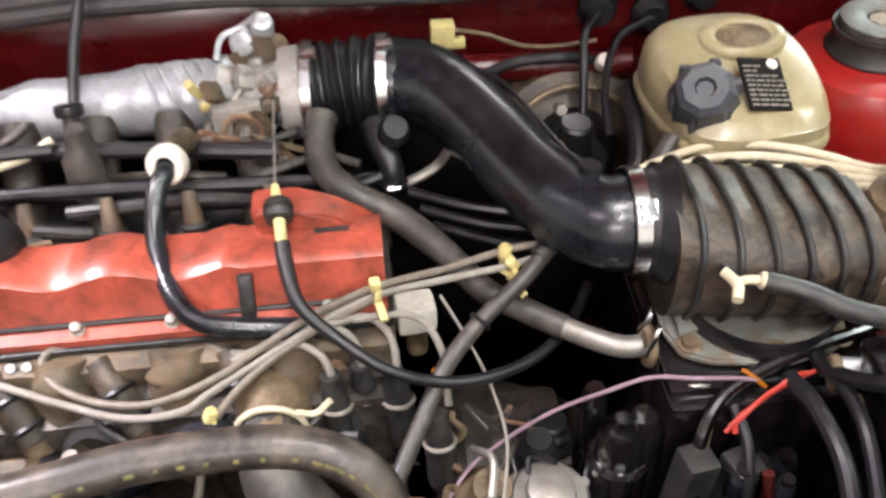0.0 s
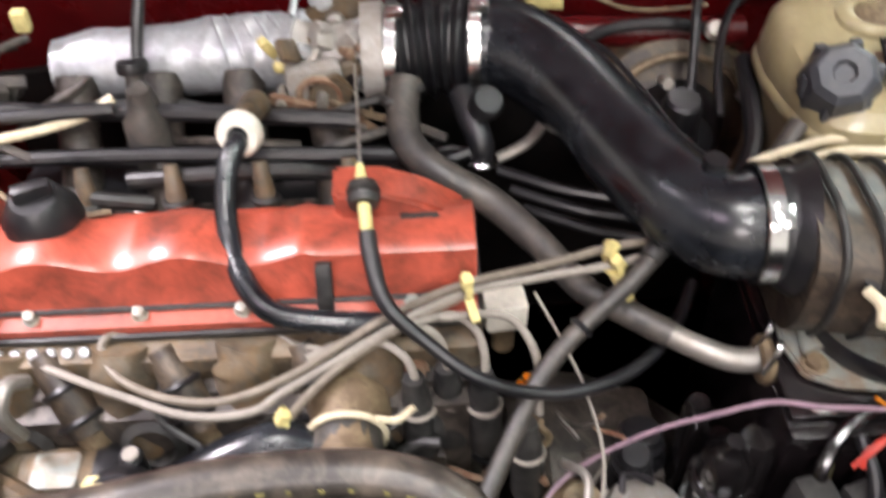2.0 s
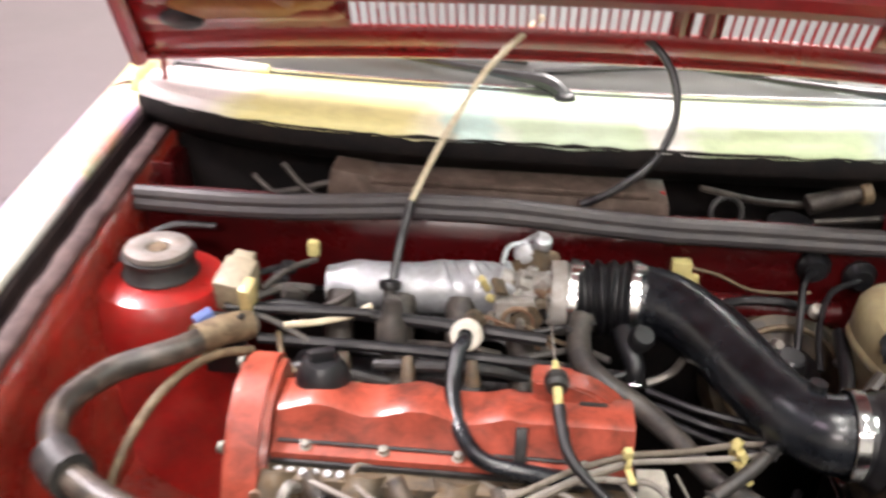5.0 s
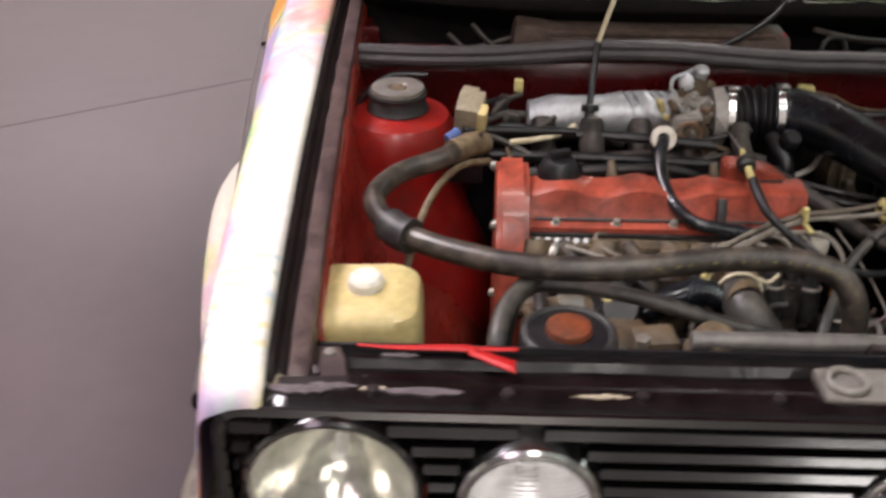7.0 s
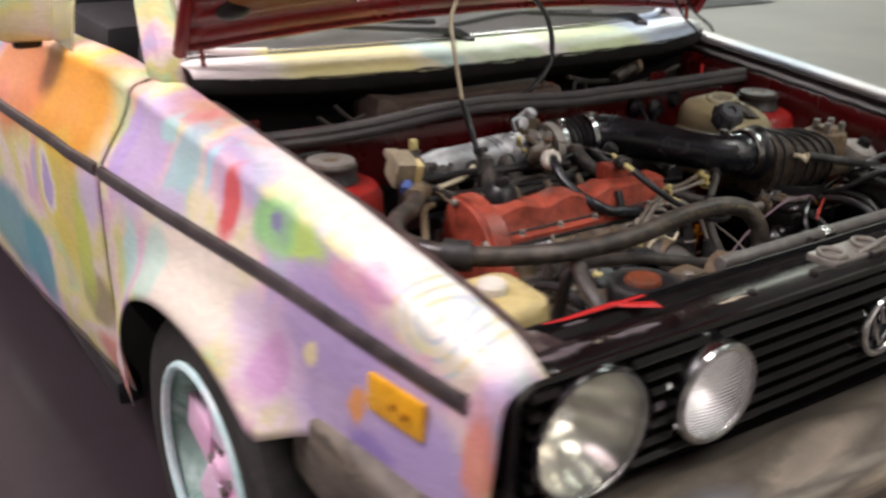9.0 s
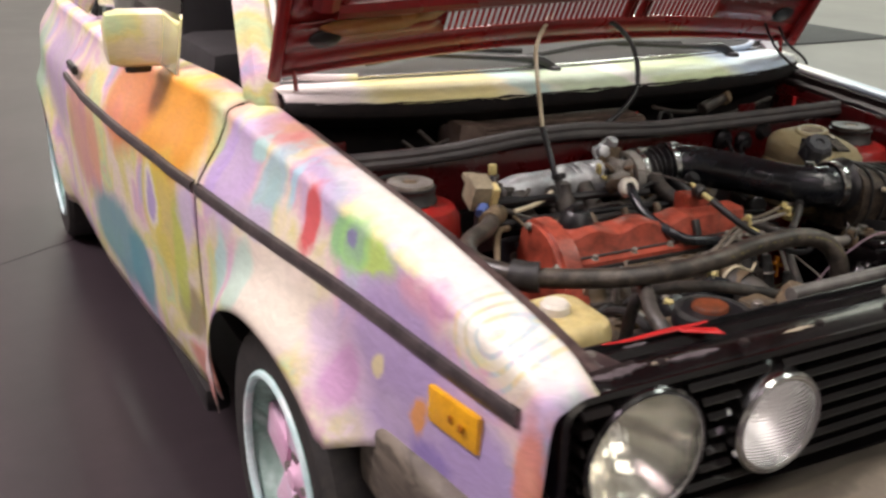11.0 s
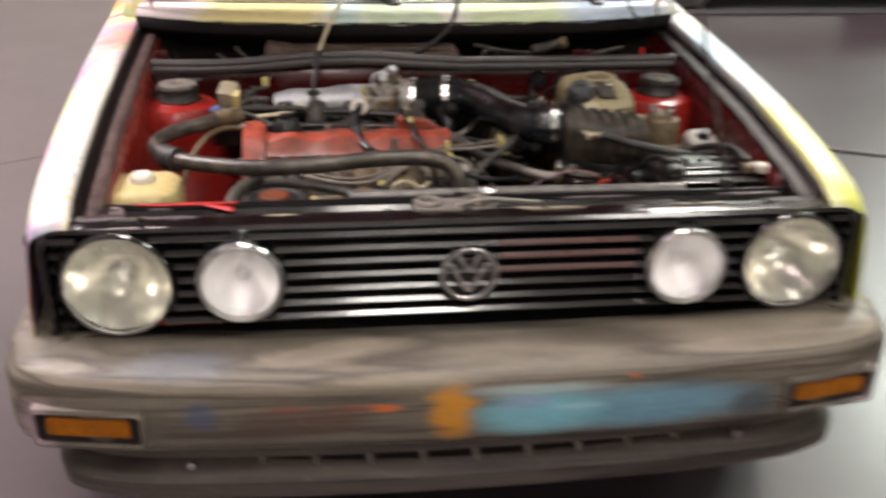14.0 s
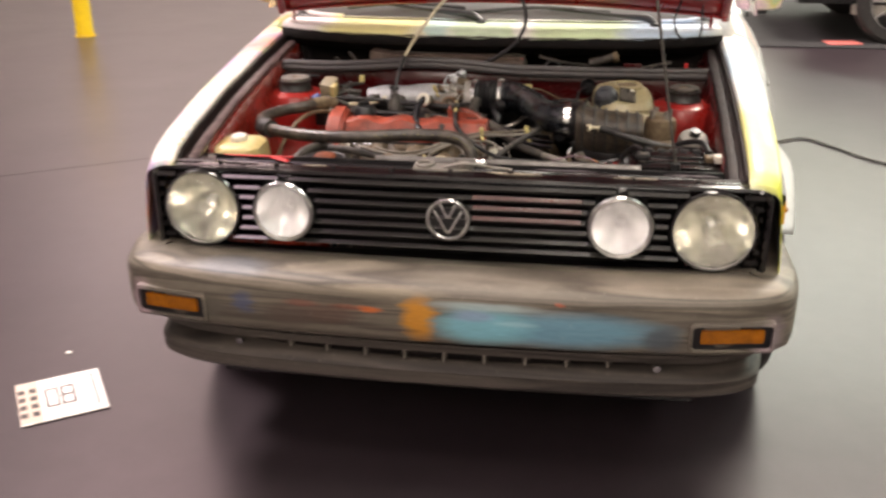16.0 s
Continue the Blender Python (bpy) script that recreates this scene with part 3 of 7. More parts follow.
def arch_z(y, cy=WHEEL_Y):
    d = (y - cy) / .345
    return WHEEL_Z + .315 * math.sqrt(1 - d * d) if abs(d) < 1 else 0


def side_sheet(side, y0, y1, z_low, inner=True, cy=WHEEL_Y):
    """One side panel as a lofted sheet: inner flange, shoulder, flank, flare round the wheel, lower edge."""
    rows = []
    n = max(8, int((y1 - y0) / .022))
    ys = [y0 + (y1 - y0) * i / n for i in range(n + 1)]
    for y in ys:
        xo, zt = outer_x(y), top_z(y)
        low = max(z_low(y), arch_z(y, cy))
        xi = inner_x(y) if inner else xo - .07
        sec = [(xi, zt - .018), (xi, zt - .004), (xi + .006, zt)]
        sh = zt - .030
        for k in range(1, 7):
            u = k / 6
            sec.append((xi + .006 + (xo - .0248 - xi) * u, zt - .010 * u ** 2))
        for k in range(1, 7):
            a = radians(77.5 * (1 - k / 6))
            sec.append((xo - .024 + .024 * math.cos(a), zt - .0334 + .024 * math.sin(a)))
        zz = np.linspace(sh - .016, low, 18)
        for z in zz:
            dist = math.hypot((y - cy) / .345, (z - WHEEL_Z) / .315) - 1
            flare = lerp(y, (.25, .42, .62, .82, .98), (.048, .066, .060, .048, .028)) * math.exp(-(max(dist, 0) / .16) ** 2) * min(1, max(0, (.735 - z) / .06))
            sec.append((flank_x(y, z) + flare, z))
        rows.append([(side * x, y, z) for x, z in sec])
    return grid(rows)


SIDES = ((-1, "mural_left"), (1, "mural_right"))
for s, mk in SIDES:
    fender = solid(part("fender", side_sheet(s, -.004, 1.05, lambda y: lerp(y, (-.02, .05, .3, .34, 1.0, 1.05), (.548, .545, .53, .53, .25, .25))), M[mk], car,
                   "pastel hand-painted front fender" if s < 0 else "white and yellow hand-painted front fender", 60), .0016, 0)
    # rub strip along the flank
    rows = []
    for k in range(34):
        y = .045 + 1.003 * k / 33
        zc = .716 + .010 * y
        xo = flank_x(y, zc)
        rows.append([(s * (xo + dx), y, zc + dz) for dx, dz in ((-.004, -.012), (.006, -.011), (.009, -.004), (.009, .004), (.006, .011), (-.004, .012))])
    rub = grid(rows)
    bmesh.ops.holes_fill(rub, edges=rub.edges)
    part("rub_strip", rub, M["rub"], fender, "worn dark rubber rub strip")
    mk_y = .155
    part("side_marker", box((s * (flank_x(mk_y, .665) + .004), mk_y, .665), (.010, .105, .052), .004, (0, 0, s * -8)), M["marker"], fender, "amber yellow side marker lens")
    for dy in (-.025, 0, .025):
        part("marker_stud", box((s * (flank_x(mk_y, .665) + .0095), mk_y + dy, .665), (.004, .009, .010), .002, (0, 0, s * -8)), M["amber"], fender)
    door = solid(part("door", side_sheet(s, 1.060, 2.36, lambda y: .25, False, 99), M[mk], car, "hand-painted door in orange and pastel patches" if s < 0 else "pale hand-painted door"), .003, 0)
    rows = []
    for k in range(30):
        y = 1.066 + 1.28 * k / 29
        zc = .716 + .010 * y
        xo = flank_x(y, zc)
        rows.append([(s * (xo + dx), y, zc + dz) for dx, dz in ((-.004, -.012), (.006, -.011), (.009, -.004), (.009, .004), (.006, .011), (-.004, .012))])
    part("rub_strip", grid(rows), M["rub"], door, "worn dark rubber rub strip")
    part("door_handle", box((s * .905, 2.18, .79), (.016, .13, .026), .006), M["plastic"], door, "black door handle")
    mirror = part("mirror", box((s * .835, 1.46, .965), (.155, .085, .125), .034, (0, 0, s * 8)), M["mural_left"], door, "hand-painted wing mirror housing")
    part("mirror_foot", box((s * .84, 1.48, .91), (.06, .04, .05), .012), M["plastic"], mirror)
    part("mirror_glass", box((s * .835, 1.504, .965), (.12, .004, .085), .002, (0, 0, s * 8)), M["chrome"], mirror)
    solid(part("rear_quarter", side_sheet(s, 2.372, 3.55, lambda y: .24, False, REAR_Y), M[mk], car, "hand-painted rear side panel"), .004, -1)
    part("side_window", box((s * .78, 1.78, 1.06), (.006, 1.05, .30), .002, (0, s * -8, 0)), M["glass"], door).visible_shadow = False
    part("sill", box((s * .80, 1.75, .225), (.06, 1.3, .06), .02), M["plastic"], car)

# windscreen frame, pillars and glass
def ws_point(u, v):
    """u from -1 to 1 across, v from 0 at the foot to 1 at the head."""
    x = u * (.66 - .10 * v)
    y = 1.004 + .062 * abs(u) ** 2.2 + .48 * v
    return Vector((x, y, .914 + .42 * v - .004 * abs(u) ** 3))


gl = grid([[ws_point(-1 + 2 * i / 24, j / 8) for i in range(25)] for j in range(9)])
windscreen = solid(part("windscreen", gl, M["screen"], car, "dusty bowed windscreen, ceiling reflection put into its grey"), .005)
windscreen.visible_shadow = False
trim = tube([ws_point(-.97 + 1.94 * i / 12, .02) + Vector((0, -.004, .003)) for i in range(13)], .0032, 8, 3)
part("chrome_trim", trim, M["chrome"], windscreen, "thin chrome windscreen trim")
sealbm = tube([ws_point(-.985 + 1.97 * i / 12, .0) + Vector((0, .0, .0)) for i in range(13)], .005, 8, 3)
part("screen_seal", sealbm, M["rust"], windscreen, "brown perished windscreen seal")
for s, mk in SIDES:
    rows = [[ws_point(s * 1.0, v) + Vector((s * dx, dy, dz)) for dx, dy, dz in ((-.012, -.012, .004), (.0, -.022, .01), (.03, -.01, .006), (.045, .03, 0), (.03, .06, -.004))] for v in np.linspace(-.09, 1.02, 8)]
    solid(part("windscreen_pillar", grid(rows), M[mk], car, "painted windscreen pillar"), .01)
    part("pillar_trim", tube([ws_point(s * .975, v) + Vector((0, -.008, .004)) for v in np.linspace(.0, 1, 6)], .005, 6, 3), M["chrome"], windscreen, "chrome side trim")
for s in (-1, 1):
    part("corner_trim", tube([ws_point(s * .965, .6) + Vector((0, -.012, .006)), ws_point(s * .965, .3) + Vector((0, -.012, .006)), ws_point(s * .960, .13) + Vector((0, -.012, .006)), ws_point(s * .935, .055) + Vector((0, -.010, .006)), ws_point(s * .88, .025) + Vector((0, -.006, .005)), ws_point(s * .74, .018) + Vector((0, -.004, .003))], .0075, 8, 6), M["mural_cowl"], windscreen, "white painted rounded corner trim")
part("windscreen_header", tube([ws_point(-1 + 2 * i / 8, 1.02) for i in range(9)], .022, 8, 3), M["plastic"], car)


def cowl_y(x):
    return .852 + .110 * (abs(x) / .66) ** 4


rows = []
for i in range(121):
    x = -.665 + 1.33 * i / 120
    back = ws_point(x / .66, .012) + Vector((0, -.006, .001))
    f = Vector((x, cowl_y(x), .908 + .002 * (abs(x) / .66) ** 2))
    jag = .0022 * noise.noise(Vector((x * 11, 0, 0))) + .0022 * noise.noise(Vector((x * 55, 4, 0)))
    rows.append([f + Vector((0, jag * .3, -.010 + jag * 1.6)), f.lerp(back, .12) + Vector((0, 0, .003)), f.lerp(back, .5) + Vector((0, 0, .003)), f.lerp(back, .85) + Vector((0, 0, .001)), back])
solid(part("cowl_panel", grid(rows), M["mural_cowl"], car, "hand-painted yellow and green cowl under the windscreen"), .003, -1)
rows = [[(x, cowl_y(x) + dy, z) for dy, z in ((.002, .901 + .004 * noise.noise(Vector((x * 40, 3, 0)))), (.004, .874), (.03, .85))] for x in np.linspace(-.665, .665, 60)]
solid(part("cowl_lip", grid(rows), M["tray"], car, "dusty black cowl lip"), .004)

# wipers
def wiper(px, py, tx, ty, tz, bx0, bx1):
    """An arm from its pivot up over the glass, and the blade that it presses down."""
    w = part("wiper", tube([(px, py, .922), (px - .03, py + .012, .938), (px * .65 + tx * .35, py + (ty - py) * .35, .934 + (tz - .934) * .45), (tx, ty, tz)], [.011, .012, .006, .004], 8, 5), M["plastic"], car, "black wiper arm")
    part("wiper_pivot", lathe([(0, 0), (.017, 0), (.017, .018), (.012, .026), (0, .028)], (px, py, .902), (0, -.2, 1), 16), M["plastic"], w)
    part("wiper_blade", tube([(bx0, ty - .012, tz - .012), ((bx0 + bx1) / 2, ty - .004, tz + .004), (bx1, ty - .010, tz - .006)], .0055, 6, 5), M["rubber"], w)


wiper(-.045, .992, -.36, 1.048, .962, -.47, -.10)
wiper(.475, .998, .16, 1.040, .956, -.09, .34)

# roof and tail, closed and plain
rows = [[(.565 * u, 1.44 + 1.32 * v, 1.352 + .035 * (1 - u * u) * (1 - (2 * v - 1) ** 2 * .6) - .012 * abs(u) ** 4) for u in np.linspace(-1, 1, 17)] for v in np.linspace(0, 1, 13)]
solid(part("roof", grid(rows), M["mural_right"], car, "plain pale roof panel"), .012, -1)
rows = [[((.56 + .16 * v) * u, 2.76 + .76 * v + .02 * (1 - u * u), 1.335 - .43 * v) for u in np.linspace(-1, 1, 13)] for v in np.linspace(0, 1, 9)]
hatch = solid(part("rear_hatch", grid(rows), M["mural_right"], car, "pale sloping tail hatch"), .012, -1)
rows = [[((.47 + .12 * v) * u, 2.83 + .54 * v + .02 * (1 - u * u), 1.306 - .305 * v) for u in np.linspace(-1, 1, 9)] for v in np.linspace(0, 1, 5)]
solid(part("rear_glass", grid(rows), M["screen"], hatch, "dusty rear window"), .004)
for s in (-1, 1):
    rows = [[(s * (.565 + .235 * w), a + (b - a) * k / 6, 1.335 - .43 * w) for k in range(7)] for w, a, b in ((0, 2.36, 2.76), (.35, 2.42, 3.02), (.7, 2.48, 3.28), (1, 2.54, 3.52))]
    solid(part("rear_pillar", grid(rows), M["mural_left" if s < 0 else "mural_right"], car, "broad painted rear pillar"), .012)
    part("roof_rail", tube([(s * .575, 1.46, 1.345), (s * .580, 2.0, 1.352), (s * .572, 2.72, 1.335)], .018, 10, 5), M["mural_right"], car)
    part("door_pillar", tube([(s * .80, 2.37, .91), (s * .69, 2.36, 1.13), (s * .578, 2.34, 1.345)], .016, 10, 4), M["plastic"], car)

# ---- raised hood ----
HA = radians(61)


def hood_point(x, d, lift=0.0):
    """x across, d along from the hinge edge, lift off the outer skin towards the engine."""
    y0 = .953 + .062 * (abs(x) / .67) ** 2
    return Vector((x, y0 - d * math.cos(HA) - lift * math.sin(HA), .945 + .046 * max(0, 1 - (abs(x) / .66) ** 2) + d * math.sin(HA) - lift * math.cos(HA)))


HW, HL = .672, 1.02
hood = solid(part("hood", grid([[hood_point(HW * (-1 + i / 14), .105 + (HL - .105) * j / 16) for i in range(29)] for j in range(17)]), M["hood_red"], car, "raised hood with red painted underside"), .004)
for d0, d1, nm in ((.0, .052, "louver_rail"), (.096, .115, "louver_rail")):
    solid(part(nm, grid([[hood_point(HW * (-1 + i / 14), d0 + (d1 - d0) * j / 2, .002) for i in range(29)] for j in range(3)]), M["hood_red"], hood), .005)
for x0, x1 in ((-HW, -.345), (.345, HW)):
    solid(part("louver_end", grid([[hood_point(x0 + (x1 - x0) * i / 10, .05 + .05 * j / 2, .002) for i in range(11)] for j in range(3)]), M["hood_red"], hood), .005)
bars = 52
for i in range(bars + 1):
    x = -.345 + .69 * i / bars
    if abs(x - .135) < .008 or abs(x - .09) < .005:
        wd = .011
    else:
        wd = .0024
    part("slat", grid([[hood_point(x - wd, d, 0), hood_point(x, d, .006), hood_point(x + wd, d, 0)] for d in (.050, .075, .098)]), M["hood_red"], hood, smooth=0)
# inner frame of the hood
for pts, r in (([(-.60, .16), (-.61, .5), (-.59, .96)], .03), ([(.60, .16), (.61, .5), (.59, .96)], .03), ([(-.58, .15), (0, .135), (.58, .15)], .024),
               ([(-.58, .96), (0, .975), (.58, .96)], .03), ([(-.58, .18), (-.2, .55), (0, .6), (.2, .55), (.58, .18)], .025), ([(-.56, .93), (-.2, .62), (.2, .62), (.56, .93)], .022)):
    part("hood_rib", tube([hood_point(x, d, .016) for x, d in pts], r, 10, 6), M["hood_red"], hood, "pressed stiffening rib")
for cx, cd, w, h in ((-.49, .095, .20, .05), (-.40, .105, .09, .045)):
    out = [hood_point(cx + w / 2 * math.cos(a) * (1 + .2 * math.sin(3 * a)), cd + h / 2 * math.sin(a) * (1 + .25 * math.cos(2 * a)), .010) for a in (2 * math.pi * k / 26 for k in range(26))]
    t = bmesh.new()
    t.faces.new([t.verts.new(p) for p in out])
    solid(part("glue_patch", t, M["hood_glue"], hood, "ochre glue stain on the underside"), .003)
for x in (-.585, .585):
    part("rubber_plug", lathe([(0, 0), (.032, 0), (.032, .004), (.022, .008), (0, .008)], hood_point(x, .075, .006), (0, -math.sin(HA), -math.cos(HA)), 24, None, (1, .6)), M["plastic"], hood, "oval rubber plug")
    s = 1 if x > 0 else -1
    part("hinge", tube([(s * .630, .985, .84), (s * .632, .992, .90), (s * .634, 1.0, .955)], .0045, 8, 4), M["hood_red"], car, "slim red hood hinge")
part("hood_edge_bead", tube([hood_point(HW * (-1 + i / 10), 0, .003) for i in range(21)], .006, 8, 2), M["hood_red"], hood)
for s in (-1, 1):
    part("hood_side_bead", tube([hood_point(s * HW, d, .012) for d in (0, .3, .7, HL)], .013, 8, 4), M["hood_red"], hood)

# ---- engine bay shell ----
for s in (-1, 1):
    rows = []
    for k in range(36):
        y = .03 + .98 * k / 35
        x, z = inner_x(y), top_z(y)
        rows.append([(s * (x + .004), y, z - .012), (s * (x - .006), y, z - .015), (s * (x - .009), y, z - .030), (s * (x - .020), y, z - .033)])
    gutter = solid(part("drain_gutter", grid(rows), M["gutter"], car, "dusty black drain gutter along the fender"), .003)
    rows = []
    for k in range(60):
        y = .03 + .98 * k / 59
        e = .0018 * noise.noise(Vector((s * 3, y * 24, 0)))
        x, z = inner_x(y) + e, top_z(y) + e
        rows.append([(s * (x - .019), y, z - .033), (s * (x - .022), y, z - .026), (s * (x - .035), y, z - .027), (s * (x - .039), y, z - .029), (s * (x - .044), y, z - .040)])
    solid(part("gutter_ledge", grid(rows), M["ledge"] if s < 0 else M["gutter"], gutter, "scuffed grey-brown ledge of the gutter" if s < 0 else "black ledge of the gutter"), .003)
    rows = []
    for k in range(36):
        y = .118 + .89 * k / 35
        x, z = inner_x(y) - .043, top_z(y) - .036
        bulge = .03 * math.exp(-((y - WHEEL_Y) / .22) ** 2)
        rows.append([(s * x, y, z), (s * (x - .002), y, z - .05), (s * (x - .008 - bulge * .5), y, z - .14), (s * (x - .03 - bulge), y, z - .24), (s * (x - .10 - bulge * 2), y, z - .30), (s * (x - .16 - bulge * 2), y, .40), (s * (x - .17), y, .22)])
    # Right side takes the darker red, so its shade sits in the colour.
    solid(part("inner_fender", grid(rows), M["red_dusty"] if s < 0 else M["red"], car, "dusty red inner fender" if s < 0 else "red inner fender in the shaded copy of the paint"), .004)
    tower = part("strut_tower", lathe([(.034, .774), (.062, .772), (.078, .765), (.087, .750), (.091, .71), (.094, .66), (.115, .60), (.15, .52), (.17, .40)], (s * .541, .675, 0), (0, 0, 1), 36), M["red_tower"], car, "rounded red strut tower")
    mount = part("strut_mount", lathe([(0, .768), (.046, .768), (.048, .776), (.044, .782), (.043, .794), (.045, .797), (.045, .801), (0, .801)], (s * .541, .675, 0), (0, 0, 1), 32), M["rubber"], tower, "black rubber strut mount")
    part("strut_washer", lathe([(.014, .800), (.039, .800), (.041, .803), (.040, .809), (.020, .811), (.014, .808), (.014, .800)], (s * .541, .675, 0), (0, 0, 1), 32), M["steel"] if s < 0 else M["iron"], mount, "dull grey washer disc" if s < 0 else "dark washer disc")
    part("strut_nut", cyl((s * .541, .675, .796), (s * .541, .675, .808), .013, None, 6), M["tan"], mount)

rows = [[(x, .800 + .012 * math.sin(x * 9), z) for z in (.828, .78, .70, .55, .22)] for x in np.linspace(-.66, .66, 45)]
firewall = solid(part("firewall", grid(rows), M["red"], car, "glossy red bulkhead darkened for shade under the hood"), .004)
# Black sheet set before the bulkhead in place of the dark gap's shade.
shade_out = [(-.43, .30), (-.43, .700), (-.30, .712), (-.10, .715), (.06, .722), (.13, .705), (.30, .700), (.345, .66), (.345, .30)]
part("shade_sheet", prism(shade_out, .772, .784, .004), M["tray"], firewall, "black sheet added for the shade behind the intake")
rows = [[(x, y, z) for y, z in ((.802, .826), (.815, .79), (.83, .735), (.93, .72), (.965, .76), (.985, .86))] for x in np.linspace(-.66, .66, 12)]
solid(part("rain_tray", grid(rows), M["tray"], car, "matt black rain tray behind the bulkhead"), .003)


def seal_z(x):
    return lerp(x, (-.66, -.5, -.40, -.25, -.12, .0, .10, .3, .66), (.828, .826, .830, .844, .845, .834, .827, .826, .832))


for dz, dy, r in ((-.003, 0, .011), (-.015, -.005, .0105), (-.008, .010, .010)):
    part("rubber_seal", tube([(x, .786 + dy + .006 * math.sin(x * 7), seal_z(x) + dz) for x in np.linspace(-.625, .625, 27)], r, 10, 3), M["seal"], car, "long grey wavy rubber seal")
hbx = part("heater_box", box((-.13, .885, .780), (.46, .11, .12), .02), M["heater"], car, "brown dusty heater box")
part("heater_lid", box((-.13, .878, .842), (.40, .085, .008), .003), M["heater"], hbx)
part("heater_end", box((-.335, .872, .80), (.06, .08, .11), .01, (0, 8, 0)), M["heater"], hbx)
for k in range(3):
    part("heater_rib", box((-.24 + .11 * k, .828, .79), (.010, .008, .09), .003), M["heater"], hbx)
for x, y0, z0, x1, y1, z1 in ((-.50, .85, .80, -.34, .88, .825), (-.47, .86, .83, -.40, .84, .79), (-.43, .87, .845, -.37, .85, .80), (.14, .87, .845, .30, .90, .815), (.16, .86, .80, .40, .87, .79), (.30, .88, .80, .52, .90, .83)):
    part("wiper_linkage", tube([(x, y0, z0), ((x + x1) / 2, (y0 + y1) / 2, (z0 + z1) / 2 - .006), (x1, y1, z1)], .0045, 8, 5), M["iron"], car, "dull steel wiper linkage rod")
wm = part("wiper_motor", cyl((.285, .875, .826), (.355, .885, .846), .014, .013, 20, .002), M["iron"], car, "grey wiper motor tube")
part("motor_cap", cyl((.352, .885, .845), (.366, .887, .849), .019, None, 20, .002), M["tan"], wm, "tan motor end ring")
part("motor_gear", cyl((.27, .88, .765), (.27, .875, .80), .032, None, 22, .004), M["plastic"], car, "black wiper gear housing")
part("tray_ring", torus((.18, .87, .81), (.2, -1, .3), .022, .004, 24, 8), M["rubber"], car)
for x, w, h in ((-.60, .030, .055), (.090, .007, .055), (.41, .05, .04), (.56, .010, .05)):
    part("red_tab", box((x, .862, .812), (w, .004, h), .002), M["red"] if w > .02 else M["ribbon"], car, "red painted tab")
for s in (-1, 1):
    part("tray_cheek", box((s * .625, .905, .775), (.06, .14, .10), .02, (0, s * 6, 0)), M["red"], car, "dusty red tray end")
# floor of the bay: unseen black plane added to keep the depth dark
part("dark_bay_floor", box((0, .42, .235), (1.12, .80, .02), .005), M["black"], car)

# front panel between the fenders
rows = []
for x in np.linspace(-.632, .632, 40):
    e = .004 * noise.noise(Vector((x * 9, 1, 0)))
    rows.append([(x, -.002, .735), (x, .002, .752), (x, .018, .757 + e), (x, .040, .752), (x, .046, .738), (x, .085, .734 + e), (x, .092, .742), (x, .108, .742), (x, .112, .71), (x, .112, .62)])
slam = solid(part("front_panel", grid(rows), M["panel_black"], car, "glossy black front panel with grime"), .004)
for x, w in ((-.58, .07), (.57, .08), (.30, .12)):
    part("bracket", box((x, .030, .7565), (w, .026, .003), .001, (0, 0, 4)), M["gutter"], slam)
rc = random.Random(31)
# Pale plates: bare wear, and glints of the crumpled gloss painted in.
for x, y, z, w, d, mk in ((.12, .020, .7592, .17, .010, "chip"), (.40, .020, .7592, .10, .008, "chip"), (-.30, .020, .7592, .06, .008, "chip"), (-.47, .021, .7595, .10, .012, "chip_grey"), (-.59, .021, .7595, .07, .014, "chip_grey"),
                          (-.605, .095, .7445, .045, .020, "chip_grey"), (-.53, .064, .7365, .05, .012, "chip_grey"), (-.615, .035, .7560, .030, .022, "chip"), (-.56, .030, .7575, .050, .010, "chip_grey"), (-.52, .024, .7590, .030, .008, "chip"), (-.585, .072, .7365, .030, .020, "chip"), (-.50, .096, .7445, .040, .008, "chip_grey"), (.24, .100, .7445, .14, .010, "chip_grey"), (.52, .098, .7445, .12, .012, "chip_grey")):
    n = 22
    ring = [(x + w / 2 * math.cos(2 * math.pi * k / n) * rc.uniform(.7, 1.1), y + d / 2 * math.sin(2 * math.pi * k / n) * rc.uniform(.5, 1.2)) for k in range(n)]
    part("wear_glint_patch", prism(ring, z - .002, z + .0008, axis="z"), M[mk], slam, "pale patch, part bare wear, part painted-in glint", smooth=0)
cb = part("corner_bracket", prism([(-.612, .112), (-.565, .110), (-.556, .085), (-.548, .050), (-.575, .046), (-.600, .052), (-.616, .075)], .744, .7485, .0015, axis="z"), M["ledge"], slam, "scuffed grey corner bracket")
part("bracket_rib", tube([(-.604, .100, .7490), (-.592, .078, .7505), (-.580, .056, .7490)], .0035, 8, 4), M["chip_grey"], cb)
part("bracket_screw", lathe([(0, .004), (.006, .003), (.007, 0)], (-.572, .092, .7485), (0, 0, 1), 10), M["steel"], cb)
latch = part("hood_latch", box((-.02, .045, .757), (.13, .05, .012), .004), M["steel"], slam, "dull steel hood latch plate")
for x in (-.06, .02):
    part("latch_ring", torus((x, .045, .766), (0, 0, 1), .018, .004, 24, 8), M["steel"], latch)
part("latch_spring", tube([(-.02, .03, .762), (.03, .025, .775), (.08, .04, .765), (.13, .05, .757)], .004, 8, 5), M["steel"], latch)
for x in np.linspace(-.52, .52, 9):
    part("screw", lathe([(0, .004), (.006, .003), (.007, 0), (.007, -.004)], (x, .022, .759), (0, 0, 1), 10), M["gutter"], slam)
